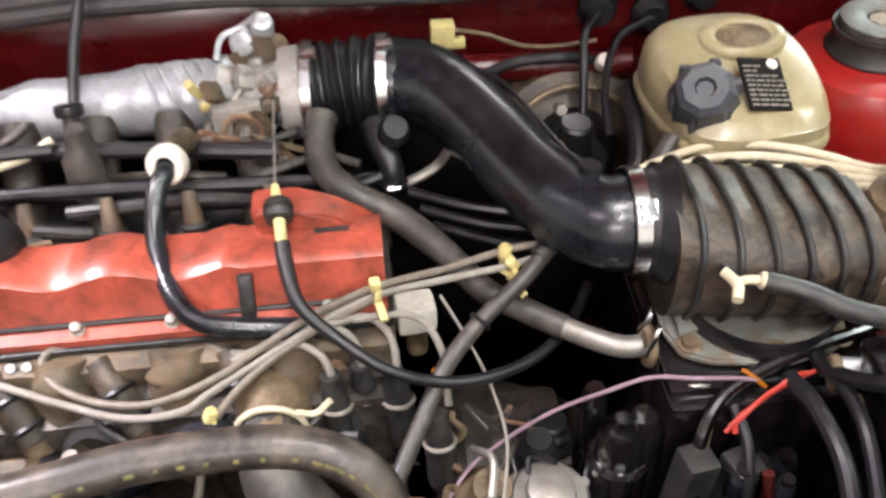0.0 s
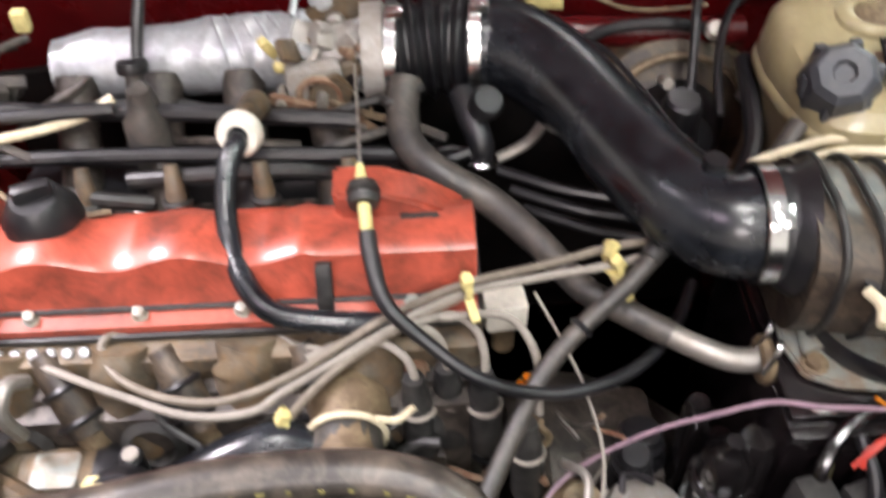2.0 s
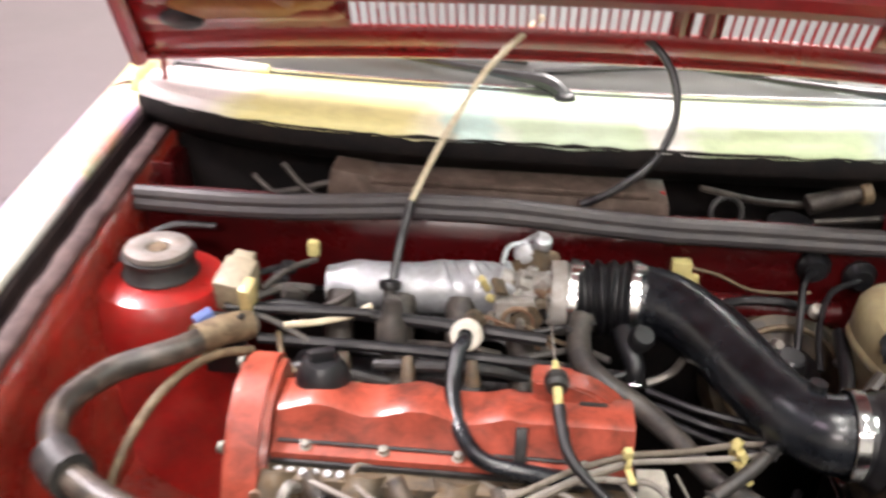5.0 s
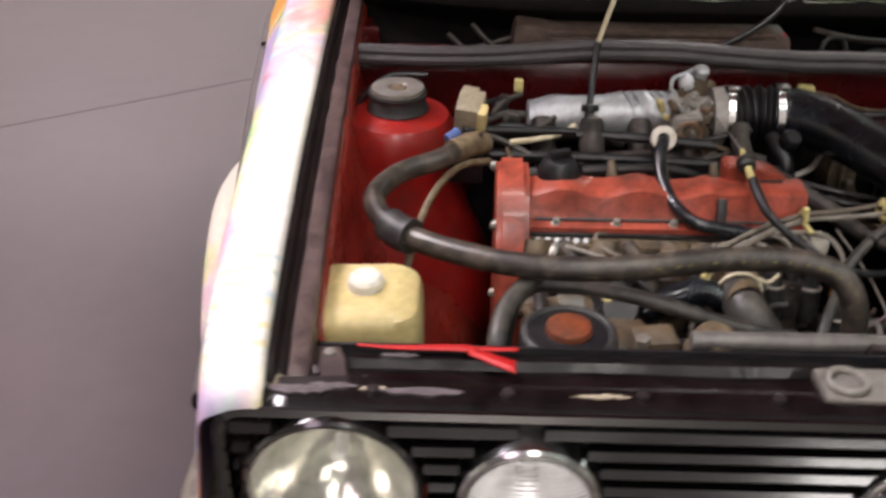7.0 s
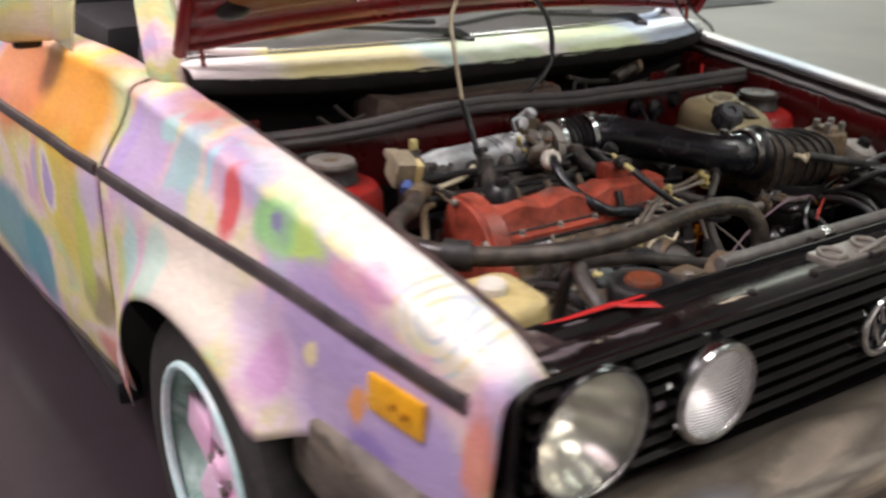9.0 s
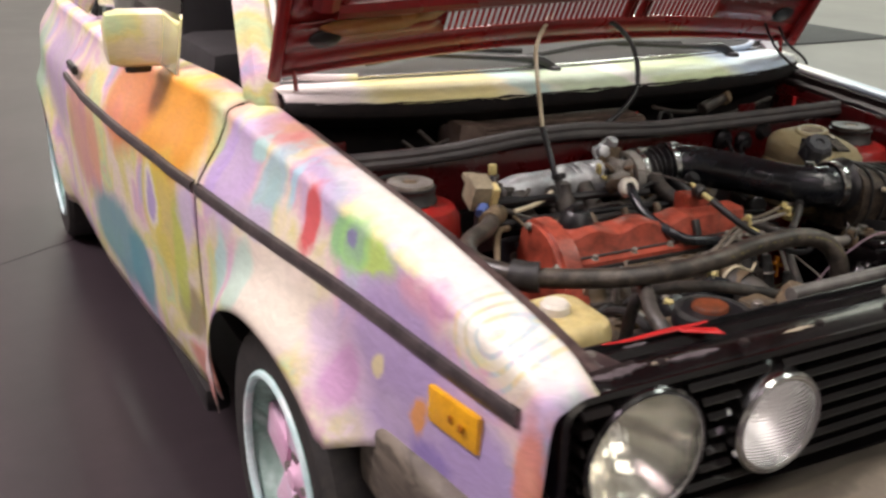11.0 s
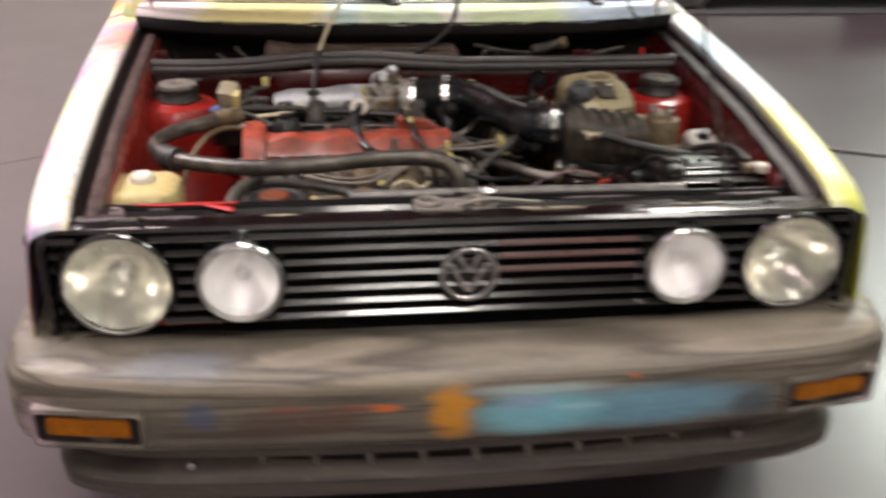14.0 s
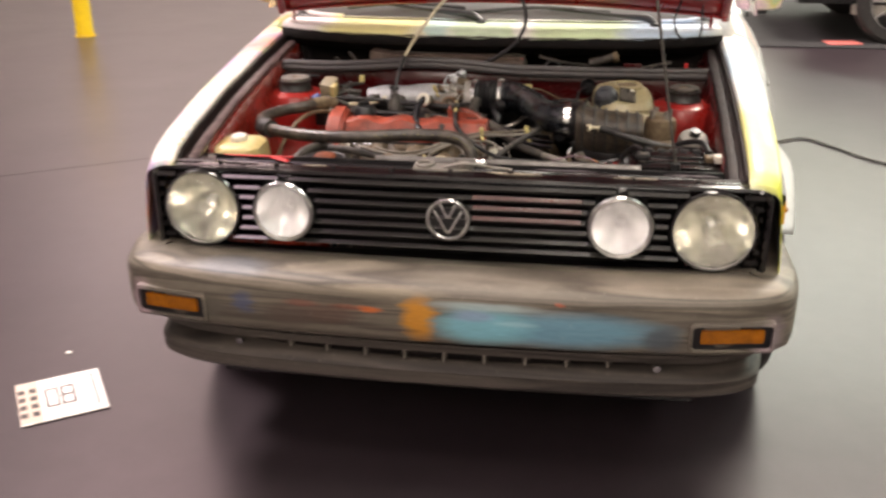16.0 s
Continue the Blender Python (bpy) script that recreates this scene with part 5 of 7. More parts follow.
box((.14, .42, .52), (.10, .10, .06), .015, bm=gb)
part("gearbox", gb, M["iron"], engine, "dark oily gearbox housing")
for k, (x, y, z, r) in enumerate(((.14, .30, .50, .035), (.10, .34, .55, .028), (.20, .28, .48, .04), (.0, .33, .52, .03))):
    part("housing_boss", lathe([(0, .05), (r * .6, .05), (r * .8, .03), (r, .02), (r, -.05)], (x, y, z), (.1, -.3, 1), 18), M["tan"] if k % 2 else M["iron"], engine)
starter = part("starter_motor", cyl((.165, .22, .50), (.24, .21, .50), .042, None, 26, .008), M["alu"], engine, "bright alloy starter motor")
part("starter_cap", cyl((.165, .22, .50), (.140, .222, .50), .036, .030, 22, .004), M["plastic"], starter)
sol = part("solenoid", lathe([(0, .055), (.016, .055), (.021, .050), (.023, .040), (.024, .0)], (.165, .395, .49), (.0, -.45, .9), 26), M["alu"], engine, "bright alloy solenoid cap")
part("solenoid_boot", tube([(.168, .405, .575), (.168, .400, .560), (.167, .392, .545)], [.016, .020, .022], 16, 5, None, (.012, .002)), M["plastic"], sol, "black ribbed boot")
rel = part("release_cap", lathe([(0, .030), (.012, .030), (.020, .026), (.022, .018), (.031, .016), (.035, .010), (.036, 0), (.034, -.004), (.036, -.008), (.036, -.05), (.04, -.07), (0, -.07)], (.152, .318, .575), (.05, -.12, 1), 32), M["steel"], engine, "bright alloy clutch release cap")
for a in (20, 140, 260):
    part("cap_lug", cyl((.152 + .033 * math.cos(math.radians(a)), .316 + .033 * math.sin(math.radians(a)), .572), (.152 + .033 * math.cos(math.radians(a)), .315 + .033 * math.sin(math.radians(a)), .590), .006, None, 6, .001), M["steel"], rel)
part("speedo_boot", lathe([(0, .050), (.011, .050), (.014, .045), (.013, .038), (.017, .034), (.016, .026), (.019, .022), (.020, 0), (0, 0)], (.150, .368, .560), (0, -.15, 1), 22), M["plastic"], engine, "dull black drive boot")
sensor = part("coolant_sensor", box((.054, .468, .668), (.036, .03, .030), .006, (0, 0, 6)), M["white"], engine, "white plastic sensor plug")
part("sensor_stem", cyl((.054, .468, .655), (.054, .468, .62), .010, None, 12), M["tan"], sensor)

# clutter on the front of the head
part("cover_disc", lathe([(0, .004), (.012, .003), (.014, 0)], (-.158, .404, .686), (0, -.75, .65), 24, None, (1.1, .6)), M["alu_dirty"], engine, "pale oval blanking disc")
for k in range(7):
    part("fin_stud", lathe([(0, .007), (.004, .006), (.005, 0)], (-.335 + .013 * k, .424, .690), (0, -.6, .8), 8), M["alu"], engine)
part("black_feed_hose", tube([(-.20, .335, .64), (-.16, .345, .655), (-.12, .355, .66), (-.08, .345, .645)], [.016, .018, .018, .016], 14, 6), M["pipe"], engine, "short black feed hose")
part("bolt_head", cyl((-.25, .325, .655), (-.25, .32, .672), .008, None, 6), M["yellow"], engine, "brass bolt head")
part("belt_tensioner", lathe([(0, .01), (.022, .01), (.026, .004), (.026, -.02), (0, -.02)], (-.235, .315, .655), (0, -.6, .8), 22), M["plastic"], engine, "black round tensioner")
part("mount_arm", tube([(-.36, .36, .62), (-.33, .34, .64), (-.30, .325, .635), (-.27, .33, .61)], .012, 10, 5), M["alu_dirty"], engine)
for k, (pts, r, mk) in enumerate(((((.10, .30, .60), (.085, .27, .61), (.07, .25, .58)), .005, "tan"), (((.12, .33, .58), (.10, .30, .60), (.10, .26, .60), (.09, .24, .56)), .004, "plastic"),
                                  (((.06, .31, .60), (.08, .285, .62), (.12, .28, .61), (.15, .29, .58)), .003, "tan"), (((.09, .35, .62), (.105, .33, .63), (.10, .30, .62)), .0035, "steel"),
                                  (((.13, .26, .56), (.10, .25, .60), (.085, .235, .60)), .006, "rubber"))):
    single("gearbox_wire", tube(pts, r, 8, 6), M[mk], "tangled brown wire end on the gearbox", "wire", "gearbox wires")
brk = thing("brass_fitting", (.062, .405, .62), "small ochre brass fitting beside the sensor", "fitting")
part("fitting_stem", cyl((.066, .398, .63), (.066, .398, .668), .004, None, 10), M["amber"], brk)
part("fitting_cross", box((.066, .396, .655), (.020, .008, .008), .002, (0, 20, 0)), M["amber"], brk)
for k, (x, y, z, r, h) in enumerate(((.235, .335, .45, .016, .20), (.262, .36, .45, .012, .22), (.205, .385, .46, .012, .17), (.228, .378, .44, .014, .15))):
    t = thing("black_post", (x, y, z), "glossy black upright strut in the dark gearbox well", "strut", "gearbox well struts")
    part("post_shell", lathe([(0, h), (r * .7, h), (r, h - .008), (r, h * .5), (r * 1.3, h * .45), (r * 1.3, 0), (0, 0)], (x, y, z), (0, .05, 1), 18), M["black"], t)
for k, pts in enumerate((((-.36, .655, .74), (-.30, .66, .738), (-.24, .668, .735), (-.19, .66, .728)), ((-.26, .59, .715), (-.20, .585, .722), (-.13, .59, .72), (-.08, .60, .705)), ((-.37, .57, .71), (-.33, .575, .718), (-.28, .57, .712), (-.24, .575, .70)))):
    single("taped_wire", tube(pts, .0075, 10, 6), M["rubber"], "taped black wire under the intake plenum", "wiring", "taped wires under the plenum")
single("rust_wire", tube([(-.118, .675, .765), (-.10, .655, .752), (-.07, .648, .738), (-.03, .64, .728)], .0035, 8, 6), M["tan"], "rusty brown wire below the throttle body", "wire")
nut = thing("bolt_bracket", (-.385, .625, .74), "tangle of dusty grey plugs beside the connector block", "plugs")
for k, (x, y, z) in enumerate(((-.385, .655, .785), (-.368, .64, .775), (-.378, .672, .792), (-.36, .66, .765))):
    part("plug_shell", box((x, y, z), (.022, .014, .016), .004, (10 * k, 20, 30 * k)), M["hose"] if k % 2 else M["plastic"], nut)

# ---- intake ----
intake = thing("intake_manifold", (-.19, .70, .60), "bright cast alloy intake plenum with throttle body", "intake manifold")
pl = tube([(-.338, .712, .747), (-.30, .714, .748), (-.22, .716, .750), (-.15, .716, .752), (-.115, .710, .753)], [.026, .033, .034, .038, .037], 32, 14)
for v in pl.verts:
    d = Vector((0, v.co.y - .714, v.co.z - .75))
    n = noise.noise(v.co * 38) * .0022 + noise.noise(v.co * 90) * .0012
    v.co += d.normalized() * n * (1.8 if v.co.x > -.20 else .8)
plenum = part("plenum", pl, M["alu"], intake, "bright cast alloy plenum")
for k in range(5):
    part("plenum_rib", torus((-.185 + .013 * k, .716, .752), (1, .35 + .05 * k, .10), .0362 + .0004 * k, .0022, 30, 6), M["alu"], plenum)
for k in range(4):
    x = -.315 + .075 * k
    part("runner", tube([(x, .690, .750), (x, .660, .725), (x + .005, .62, .700), (x + .008, .575, .675)], [.020, .019, .018, .018], 14, 5), M["iron"], intake, "grimy intake runner")
    inj = part("injector", tube([(x + .02, .585, .735), (x + .022, .572, .715), (x + .024, .56, .69)], [.006, .009, .010], 12, 4), M["alu_dirty"], intake, "steel injector nozzle")
    part("injector_seat", torus((x + .023, .568, .708), (0, .4, 1), .0105, .003, 18, 6), M["rubber"], inj)
tbm = tube([(-.118, .710, .753), (-.100, .708, .754), (-.080, .705, .755), (-.030, .704, .757)], [.037, .030, .031, .034], 20, 5)
box((-.10, .665, .752), (.05, .02, .045), .006, (0, 0, 10), bm=tbm)
throttle = part("throttle_body", tbm, M["throttle"], intake, "grimy alloy throttle body")
rt = random.Random(11)
for k in range(18):
    part("linkage_block", box((-.122 + rt.random() * .068, .668 + rt.random() * .045, .732 + rt.random() * .06), (.008 + rt.random() * .018, .008 + rt.random() * .014, .008 + rt.random() * .016), .003, (rt.random() * 60, rt.random() * 60, rt.random() * 60)), M[("throttle", "alu", "alu_dirty")[k % 3]], throttle)
part("throttle_collar", lathe([(.036, -.012), (.046, -.011), (.047, .008), (.040, .012)], (-.045, .703, .757), (1, 0, .02), 30), M["throttle"], throttle, "bright machined collar")
for (x, y, z), r, ax, mk in (((-.090, .735, .800), .014, (-.2, -1, .3), "alu"), ((-.070, .735, .815), .012, (.1, -.5, .9), "alu"), ((-.058, .735, .795), .010, (.3, -.8, .4), "tan"),
                             ((-.110, .728, .778), .011, (-.6, -.5, .5), "alu"), ((-.080, .722, .782), .009, (.0, -.9, .3), "steel"), ((-.098, .700, .768), .013, (-.2, -.9, .4), "tan"), ((-.068, .680, .760), .012, (0, -1, .2), "alu_dirty")):
    part("linkage_knob", lathe([(0, .012), (r * .5, .013), (r * .85, .011), (r, .006), (r, -.006), (r * .6, -.010), (r * .5, -.026)], (x, y, z), ax, 14), M[mk], throttle, "bare metal linkage knob")
part("linkage_plate", prism([(-.108, .765), (-.112, .785), (-.098, .797), (-.075, .812), (-.060, .806), (-.054, .785), (-.062, .765)], .722, .730, .002), M["alu_dirty"], throttle, "bare metal linkage plate")
part("linkage_arm", tube([(-.118, .715, .792), (-.112, .735, .806), (-.092, .742, .812), (-.072, .742, .826)], .0035, 8, 5), M["alu"], throttle)
part("linkage_rod", tube([(-.125, .680, .742), (-.105, .672, .768), (-.088, .690, .785)], .004, 8, 5), M["steel"], throttle)
part("throttle_lever", prism([(-.140, .752), (-.120, .738), (-.085, .722), (-.050, .712), (-.044, .718), (-.060, .732), (-.10, .748), (-.136, .762)], .640, .647, .002), M["rust"], throttle, "rust-brown throttle lever")
part("lever_cam", prism([(-.108, .742), (-.098, .765), (-.078, .772), (-.064, .755), (-.070, .736), (-.09, .730)], .650, .658, .002), M["alu_dirty"], throttle, "sector cam")
for x, z in ((-.128, .752), (-.092, .752), (-.060, .722)):
    part("lever_pin", cyl((x, .634, z), (x, .662, z), .005, None, 10), M["steel"], throttle)
for k in range(6):
    x, y, z = -.125 + rt.random() * .07, .662 + rt.random() * .03, .738 + rt.random() * .05
    part("linkage_pin", cyl((x, y, z), (x + rt.uniform(-.01, .01), y - .012, z + rt.uniform(-.006, .014)), .0035 + rt.random() * .003, None, 8, .001), M[("alu", "rust", "rubber")[k % 3]], throttle)
# Black boxes stand in for the shade inside the casting's holes.
for k in range(4):
    x, z = -.120 + .018 * k, .748 + .012 * rt.random()
    part("hollow_shade_block", box((x, .664, z), (.009, .02, .008 + .006 * rt.random()), .002, (0, rt.uniform(-30, 30), 0)), M["tray"], throttle)
part("spring_cup", torus((-.095, .652, .750), (0, 1, 0), .018, .0035, 22, 6), M["rust"], throttle)
part("return_spring", tube([(-.14 + .09 * k / 24, .648 + .006 * math.sin(k * 1.6), .742 - .012 * k / 24 + .006 * math.cos(k * 1.6)) for k in range(25)], .0016, 6, 2), M["tan"], throttle)
part("yellow_clip", box((-.137, .680, .782), (.009, .010, .030), .003, (15, -28, 20)), M["yellow"], throttle, "pale yellow plastic clip")
part("clip_hook", box((-.128, .672, .768), (.014, .010, .008), .003, (15, 20, 20)), M["yellow"], throttle)
# black vacuum rail and rods in front of the plenum
for pts, r in (([(-.42, .635, .755), (-.30, .640, .752), (-.18, .630, .752), (-.06, .622, .745)], .008), ([(-.40, .60, .735), (-.25, .605, .730), (-.12, .60, .728), (.0, .60, .72)], .007),
               ([(-.36, .62, .718), (-.2, .615, .712), (-.02, .612, .705)], .006), ([(-.44, .61, .77), (-.36, .62, .765), (-.27, .632, .760)], .006)):
    single("vacuum_line", tube(pts, r, 10, 6), M["plastic"], "black plastic vacuum line in front of the intake plenum", "hose", "vacuum lines")
# Dark mass added under the plenum, where only shade fills the gap.
shield = thing("shade_filler", (-.17, .62, .56), "dark mass added behind the valve cover in place of shade", "heat shield")
part("filler_plate", box((-.17, .628, .655), (.40, .075, .07), .015, (-14, 0, 0)), M["plastic"], shield)
part("filler_flange", box((-.17, .585, .665), (.42, .03, .03), .006), M["iron"], shield)
for k in range(5):
    part("filler_bolt", lathe([(0, .010), (.006, .009), (.007, 0)], (-.34 + .085 * k, .582, .680), (0, -.3, 1), 10), M["steel"], shield)
reg = thing("idle_valve", (-.245, .625, .70), "grimy grey idle air valve with hose elbow", "valve")
part("valve_body", lathe([(0, 0), (.016, 0), (.019, .01), (.019, .05), (.012, .06), (.010, .08), (0, .082)], (-.245, .625, .70), (0, .1, 1), 20), M["hose"], reg)
part("valve_elbow", tube([(-.245, .632, .778), (-.243, .640, .768), (-.235, .63, .735), (-.235, .60, .70)], .009, 10, 4), M["hose"], reg)
# bellows between throttle and pipe
bell = thing("intake_bellows", (.005, .683, .70), "ribbed black rubber bellows with two bright hose clamps", "hose")
pts = [(-.030, .704, .757), (-.005, .706, .758), (.02, .706, .760), (.052, .700, .762)]
part("rubber_bellows", tube(pts, .0415, 24, 14, None, (.0155, .0065)), M["plastic"], bell)
for x, y, z in ((-.028, .704, .757), (.046, .701, .762)):
    cl = part("hose_clamp", lathe([(.0485, -.006), (.0500, -.005), (.0500, .005), (.0485, .006)], (x, y, z), (1, -.08, .02), 36), M["chrome"], bell, "bright worm-drive clamp")
    part("clamp_screw", box((x + .002, y - .012, z + .050), (.016, .014, .010), .002), M["chrome"], cl)
part("bellows_elbow", tube([(.030, .655, .745), (.038, .630, .735), (.045, .612, .722), (.046, .605, .70)], [.013, .013, .012, .010], 14, 5), M["plastic"], bell, "black side outlet elbow")
part("outlet_clamp", torus((.046, .606, .706), (0, .3, 1), .0125, .003, 22, 6), M["chrome"], bell)
part("breather_valve", lathe([(0, 0), (.013, 0), (.015, .010), (.015, .018), (.012, .024), (0, .024)], (.047, .632, .744), (.2, -.5, .8), 20), M["plastic"], bell, "black cap")
# large S-shaped pipe
pipe = thing("intake_pipe", (.15, .55, .70), "large glossy black S-shaped air intake pipe", "air pipe")
part("pipe_shell", tube([(.044, .702, .762), (.075, .694, .764), (.108, .656, .766), (.137, .594, .767), (.163, .527, .767), (.188, .479, .767), (.214, .456, .767), (.234, .454, .767)], [.044, .043, .041, .038, .0365, .037, .0395, .0415], 28, 8), M["pipe"], pipe)
part("pipe_seam", tube([(.100, .708, .775), (.150, .662, .785), (.176, .598, .785), (.196, .535, .785), (.216, .500, .785)], .0025, 6, 6), M["plastic"], pipe)
part("pipe_lug", cyl((.204, .480, .800), (.205, .480, .810), .009, None, 16), M["plastic"], pipe)
cl = part("hose_clamp", lathe([(.0440, -.007), (.0460, -.006), (.0460, .006), (.0440, .007)], (.237, .454, .768), (1, -.03, 0), 36), M["chrome"], pipe, "bright worm-drive clamp")
part("clamp_screw", box((.240, .427, .801), (.014, .018, .011), .002, (40, 0, 0)), M["chrome"], cl)
# ribbed duct and air meter
duct = thing("airflow_duct", (.33, .43, .69), "ribbed black rubber duct on the air meter with dusty ridges", "air duct")
part("duct_neck", tube([(.233, .454, .767), (.250, .454, .766), (.266, .452, .765)], [.0432, .0445, .053], 28, 5), M["plastic"], duct)
secs = []
for i, x in enumerate(np.linspace(.260, .425, 30)):
    u = i / 29
    ry, rz = .056 + .010 * math.sin(math.pi * u), .048 - .012 * min(1, u * 2.2)
    zc = .764 - .010 * u
    secs.append([(x, .450 - .014 * u + ry * math.cos(a) * (1 + .10 * abs(math.sin(2 * a))), zc - .004 + (rz if math.sin(a) > 0 else rz + .028) * math.sin(a) * (1 + .10 * abs(math.sin(2 * a)))) for a in (2 * math.pi * k / 28 for k in range(28))])
bd = grid(secs, closed=True)
bmesh.ops.holes_fill(bd, edges=bd.edges)
shell = part("duct_shell", bd, M["duct"], duct, "brown-dusted black moulded duct")
for i, x in enumerate((.277, .305, .333, .360, .386, .411)):
    u = (x - .268) / .157
    ry, rz = .058 + .010 * math.sin(math.pi * u), .051 - .012 * min(1, max(0, u) * 2.2)
    pts = [(x, .450 - .014 * u + ry * math.cos(a) * (1 + .10 * abs(math.sin(2 * a))), .760 - .010 * u + (rz if math.sin(a) > 0 else rz + .028) * math.sin(a) * (1 + .10 * abs(math.sin(2 * a)))) for a in (math.pi * (-.25 + 1.5 * k / 16) for k in range(17))]
    part("duct_ridge", tube(pts, .0030, 8, 2), M["rubber"], shell)
part("duct_boss", lathe([(0, .006), (.010, .005), (.013, 0), (.013, -.01)], (.300, .392, .775), (0, -.75, .6), 16), M["plastic"], shell)
part("meter_bowl", lathe([(.066, .712), (.068, .705), (.066, .69), (.060, .67), (.055, .64), (0, .63)], (.345, .420, 0), (0, 0, 1), 34), M["plastic"], duct, "black bowl of the air meter")
plate_out = [(.262, .452), (.258, .40), (.266, .372), (.29, .360), (.35, .352), (.395, .362), (.412, .385), (.42, .44), (.41, .48), (.30, .49)]
plate = part("meter_plate", prism(plate_out, .684, .692, .0025, axis="z"), M["zinc"], duct, "rust-spotted zinc meter plate")
part("plate_tab", prism([(.268, .385), (.300, .395), (.302, .425), (.275, .452)], .694, .700, .0015, axis="z"), M["zinc"], plate, "bluish folded tab")
for x, y in ((.276, .380), (.345, .364), (.40, .372)):
    part("plate_bolt", lathe([(0, .007), (.007, .006), (.008, .002), (.011, .001), (.011, 0)], (x, y, .692), (0, 0, 1), 12), M["tan"], plate, "rusty bolt")
dist = thing("fuel_distributor", (.47, .43, .66), "dirty tan alloy fuel distributor with pale injector lines", "fuel distributor")
part("distributor_body", lathe([(0, .06), (.022, .06), (.026, .052), (.036, .048), (.040, .03), (.038, 0), (0, 0)], (.468, .435, .735), (0, 0, 1), 26), M["tan"], dist)
part("distributor_foot", box((.455, .425, .722), (.09, .08, .03), .008), M["alu_dirty"], dist)
for k in range(4):
    a = 2 * math.pi * k / 4 + .5
    u = part("line_union", cyl((.468 + .024 * math.cos(a), .435 + .024 * math.sin(a), .785), (.468 + .024 * math.cos(a), .435 + .024 * math.sin(a), .806), .007, None, 6), M["steel"], dist)
can = thing("warm_up_regulator", (.545, .42, .68), "round bright metal regulator canister beside the battery", "regulator")
part("canister", lathe([(0, .05), (.024, .05), (.034, .044), (.038, .034), (.038, 0), (.03, -.02), (0, -.02)], (.545, .420, .705), (.1, -.35, 1), 26), M["throttle"], can)
part("canister_cap", lathe([(0, .064), (.012, .064), (.014, .05)], (.545, .420, .705), (.1, -.35, 1), 16), M["plastic"], can)
airbox = thing("air_filter_box", (.36, .44, .40), "black air filter housing below the meter plate", "filter box")
part("filter_housing", box((.345, .425, .565), (.20, .20, .22), .02), M["panel_black"], airbox)
part("housing_lid", box((.345, .425, .676), (.19, .17, .012), .004), M["panel_black"], airbox)
for y, z in ((.408, .702), (.386, .704)):
    part("lid_clip", tube([(.240, y - .006, z - .022), (.246, y - .004, z - .004), (.250, y + .002, z + .003), (.252, y + .010, z - .004)], .0022, 8, 5), M["chrome"], airbox, "bright wire spring clip")
part("lid_pin", cyl((.265, .346, .676), (.263, .334, .650), .0020, None, 8), M["chrome"], airbox, "bright steel pin")
part("lid_bar", tube([(.266, .346, .680), (.276, .345, .682), (.286, .344, .679)], .0022, 8, 4), M["chrome"], airbox)

# injector lines over the duct
for k in range(4):
    o = .012 * k
    single("injector_line", tube([(.262, .548 - o, .740 - o * .2), (.285, .550 - o, .750 - o * .25), (.330, .550 - o * 1.1, .764 - o * .3), (.378, .540 - o * 1.1, .769 - o * .3), (.424, .520 - o, .768 - o * .2), (.455, .494 - o * .8, .770), (.468, .462 - o * .3, .790 - .004 * k)], .0042, 10, 7), M["ivory"],
           "pale braided injector line arching behind the air duct", "fuel line", "injector lines")
# white tee and vacuum hose on the duct
tee = thing("hose_tee", (.297, .369, .76), "cream plastic tee piece with white collar on a grey hose", "hose fitting")
part("tee_body", tube([(.290, .380, .774), (.296, .366, .773), (.292, .352, .770)], .0045, 10, 4), M["ivory"], tee)
part("tee_arm", tube([(.296, .368, .773), (.306, .371, .772), (.316, .371, .770)], .0038, 10, 4), M["ivory"], tee)
part("tee_collar", cyl((.316, .371, .7705), (.324, .369, .769), .0072, None, 16, .001), M["ivory"], tee)
single("vacuum_hose", tube([(.320, .370, .770), (.350, .357, .766), (.376, .341, .761), (.41, .331, .755), (.45, .33, .745), (.50, .335, .735)], .0085, 12, 7), M["rubber"], "grey vacuum hose from the tee towards the battery", "hose")

# ---- hoses and cables over the engine ----
breather = thing("breather_hose", (-.12, .46, .68), "black breather hose with a cream plastic collar", "hose")
part("breather_tube", tube([(-.152, .572, .780), (-.154, .556, .779), (-.160, .540, .772), (-.1625, .512, .755), (-.157, .481, .740), (-.144, .449, .729), (-.124, .430, .720), (-.09, .424, .715), (-.055, .424, .710), (-.02, .43, .70)], .0090, 14, 8), M["pipe"], breather)
part("breather_collar", lathe([(.009, -.008), (.016, -.008), (.0185, -.004), (.0185, .005), (.016, .009), (.009, .009)], (-.152, .568, .780), (-.12, -.9, .32), 28), M["white"], breather, "cream plastic collar")
part("breather_nipple", cyl((-.151, .578, .784), (-.146, .625, .765), .011, .013, 16, .002), M["alu_dirty"], breather)
accel = thing("throttle_cable", (-.055, .495, .74), "throttle cable with rubber grommet and yellow sleeve", "cable")
part("inner_wire", tube([(-.062, .655, .780), (-.058, .58, .787), (-.055, .507, .790)], .0013, 6, 4), M["steel"], accel, "thin bare steel wire")
part("ferrule", cyl((-.055, .512, .791), (-.0545, .500, .786), .003, .005, 12), M["yellow"], accel)
part("grommet", lathe([(.004, -.010), (.011, -.009), (.013, -.003), (.009, 0), (.013, .003), (.011, .009), (.004, .010)], (-.053, .489, .781), (.03, -.9, -.25), 20), M["rubber"], accel, "dark rubber grommet")
part("adjuster_sleeve", cyl((-.0525, .480, .779), (-.0505, .456, .772), .0052, .0048, 14), M["yellow"], accel, "yellow plastic sleeve")
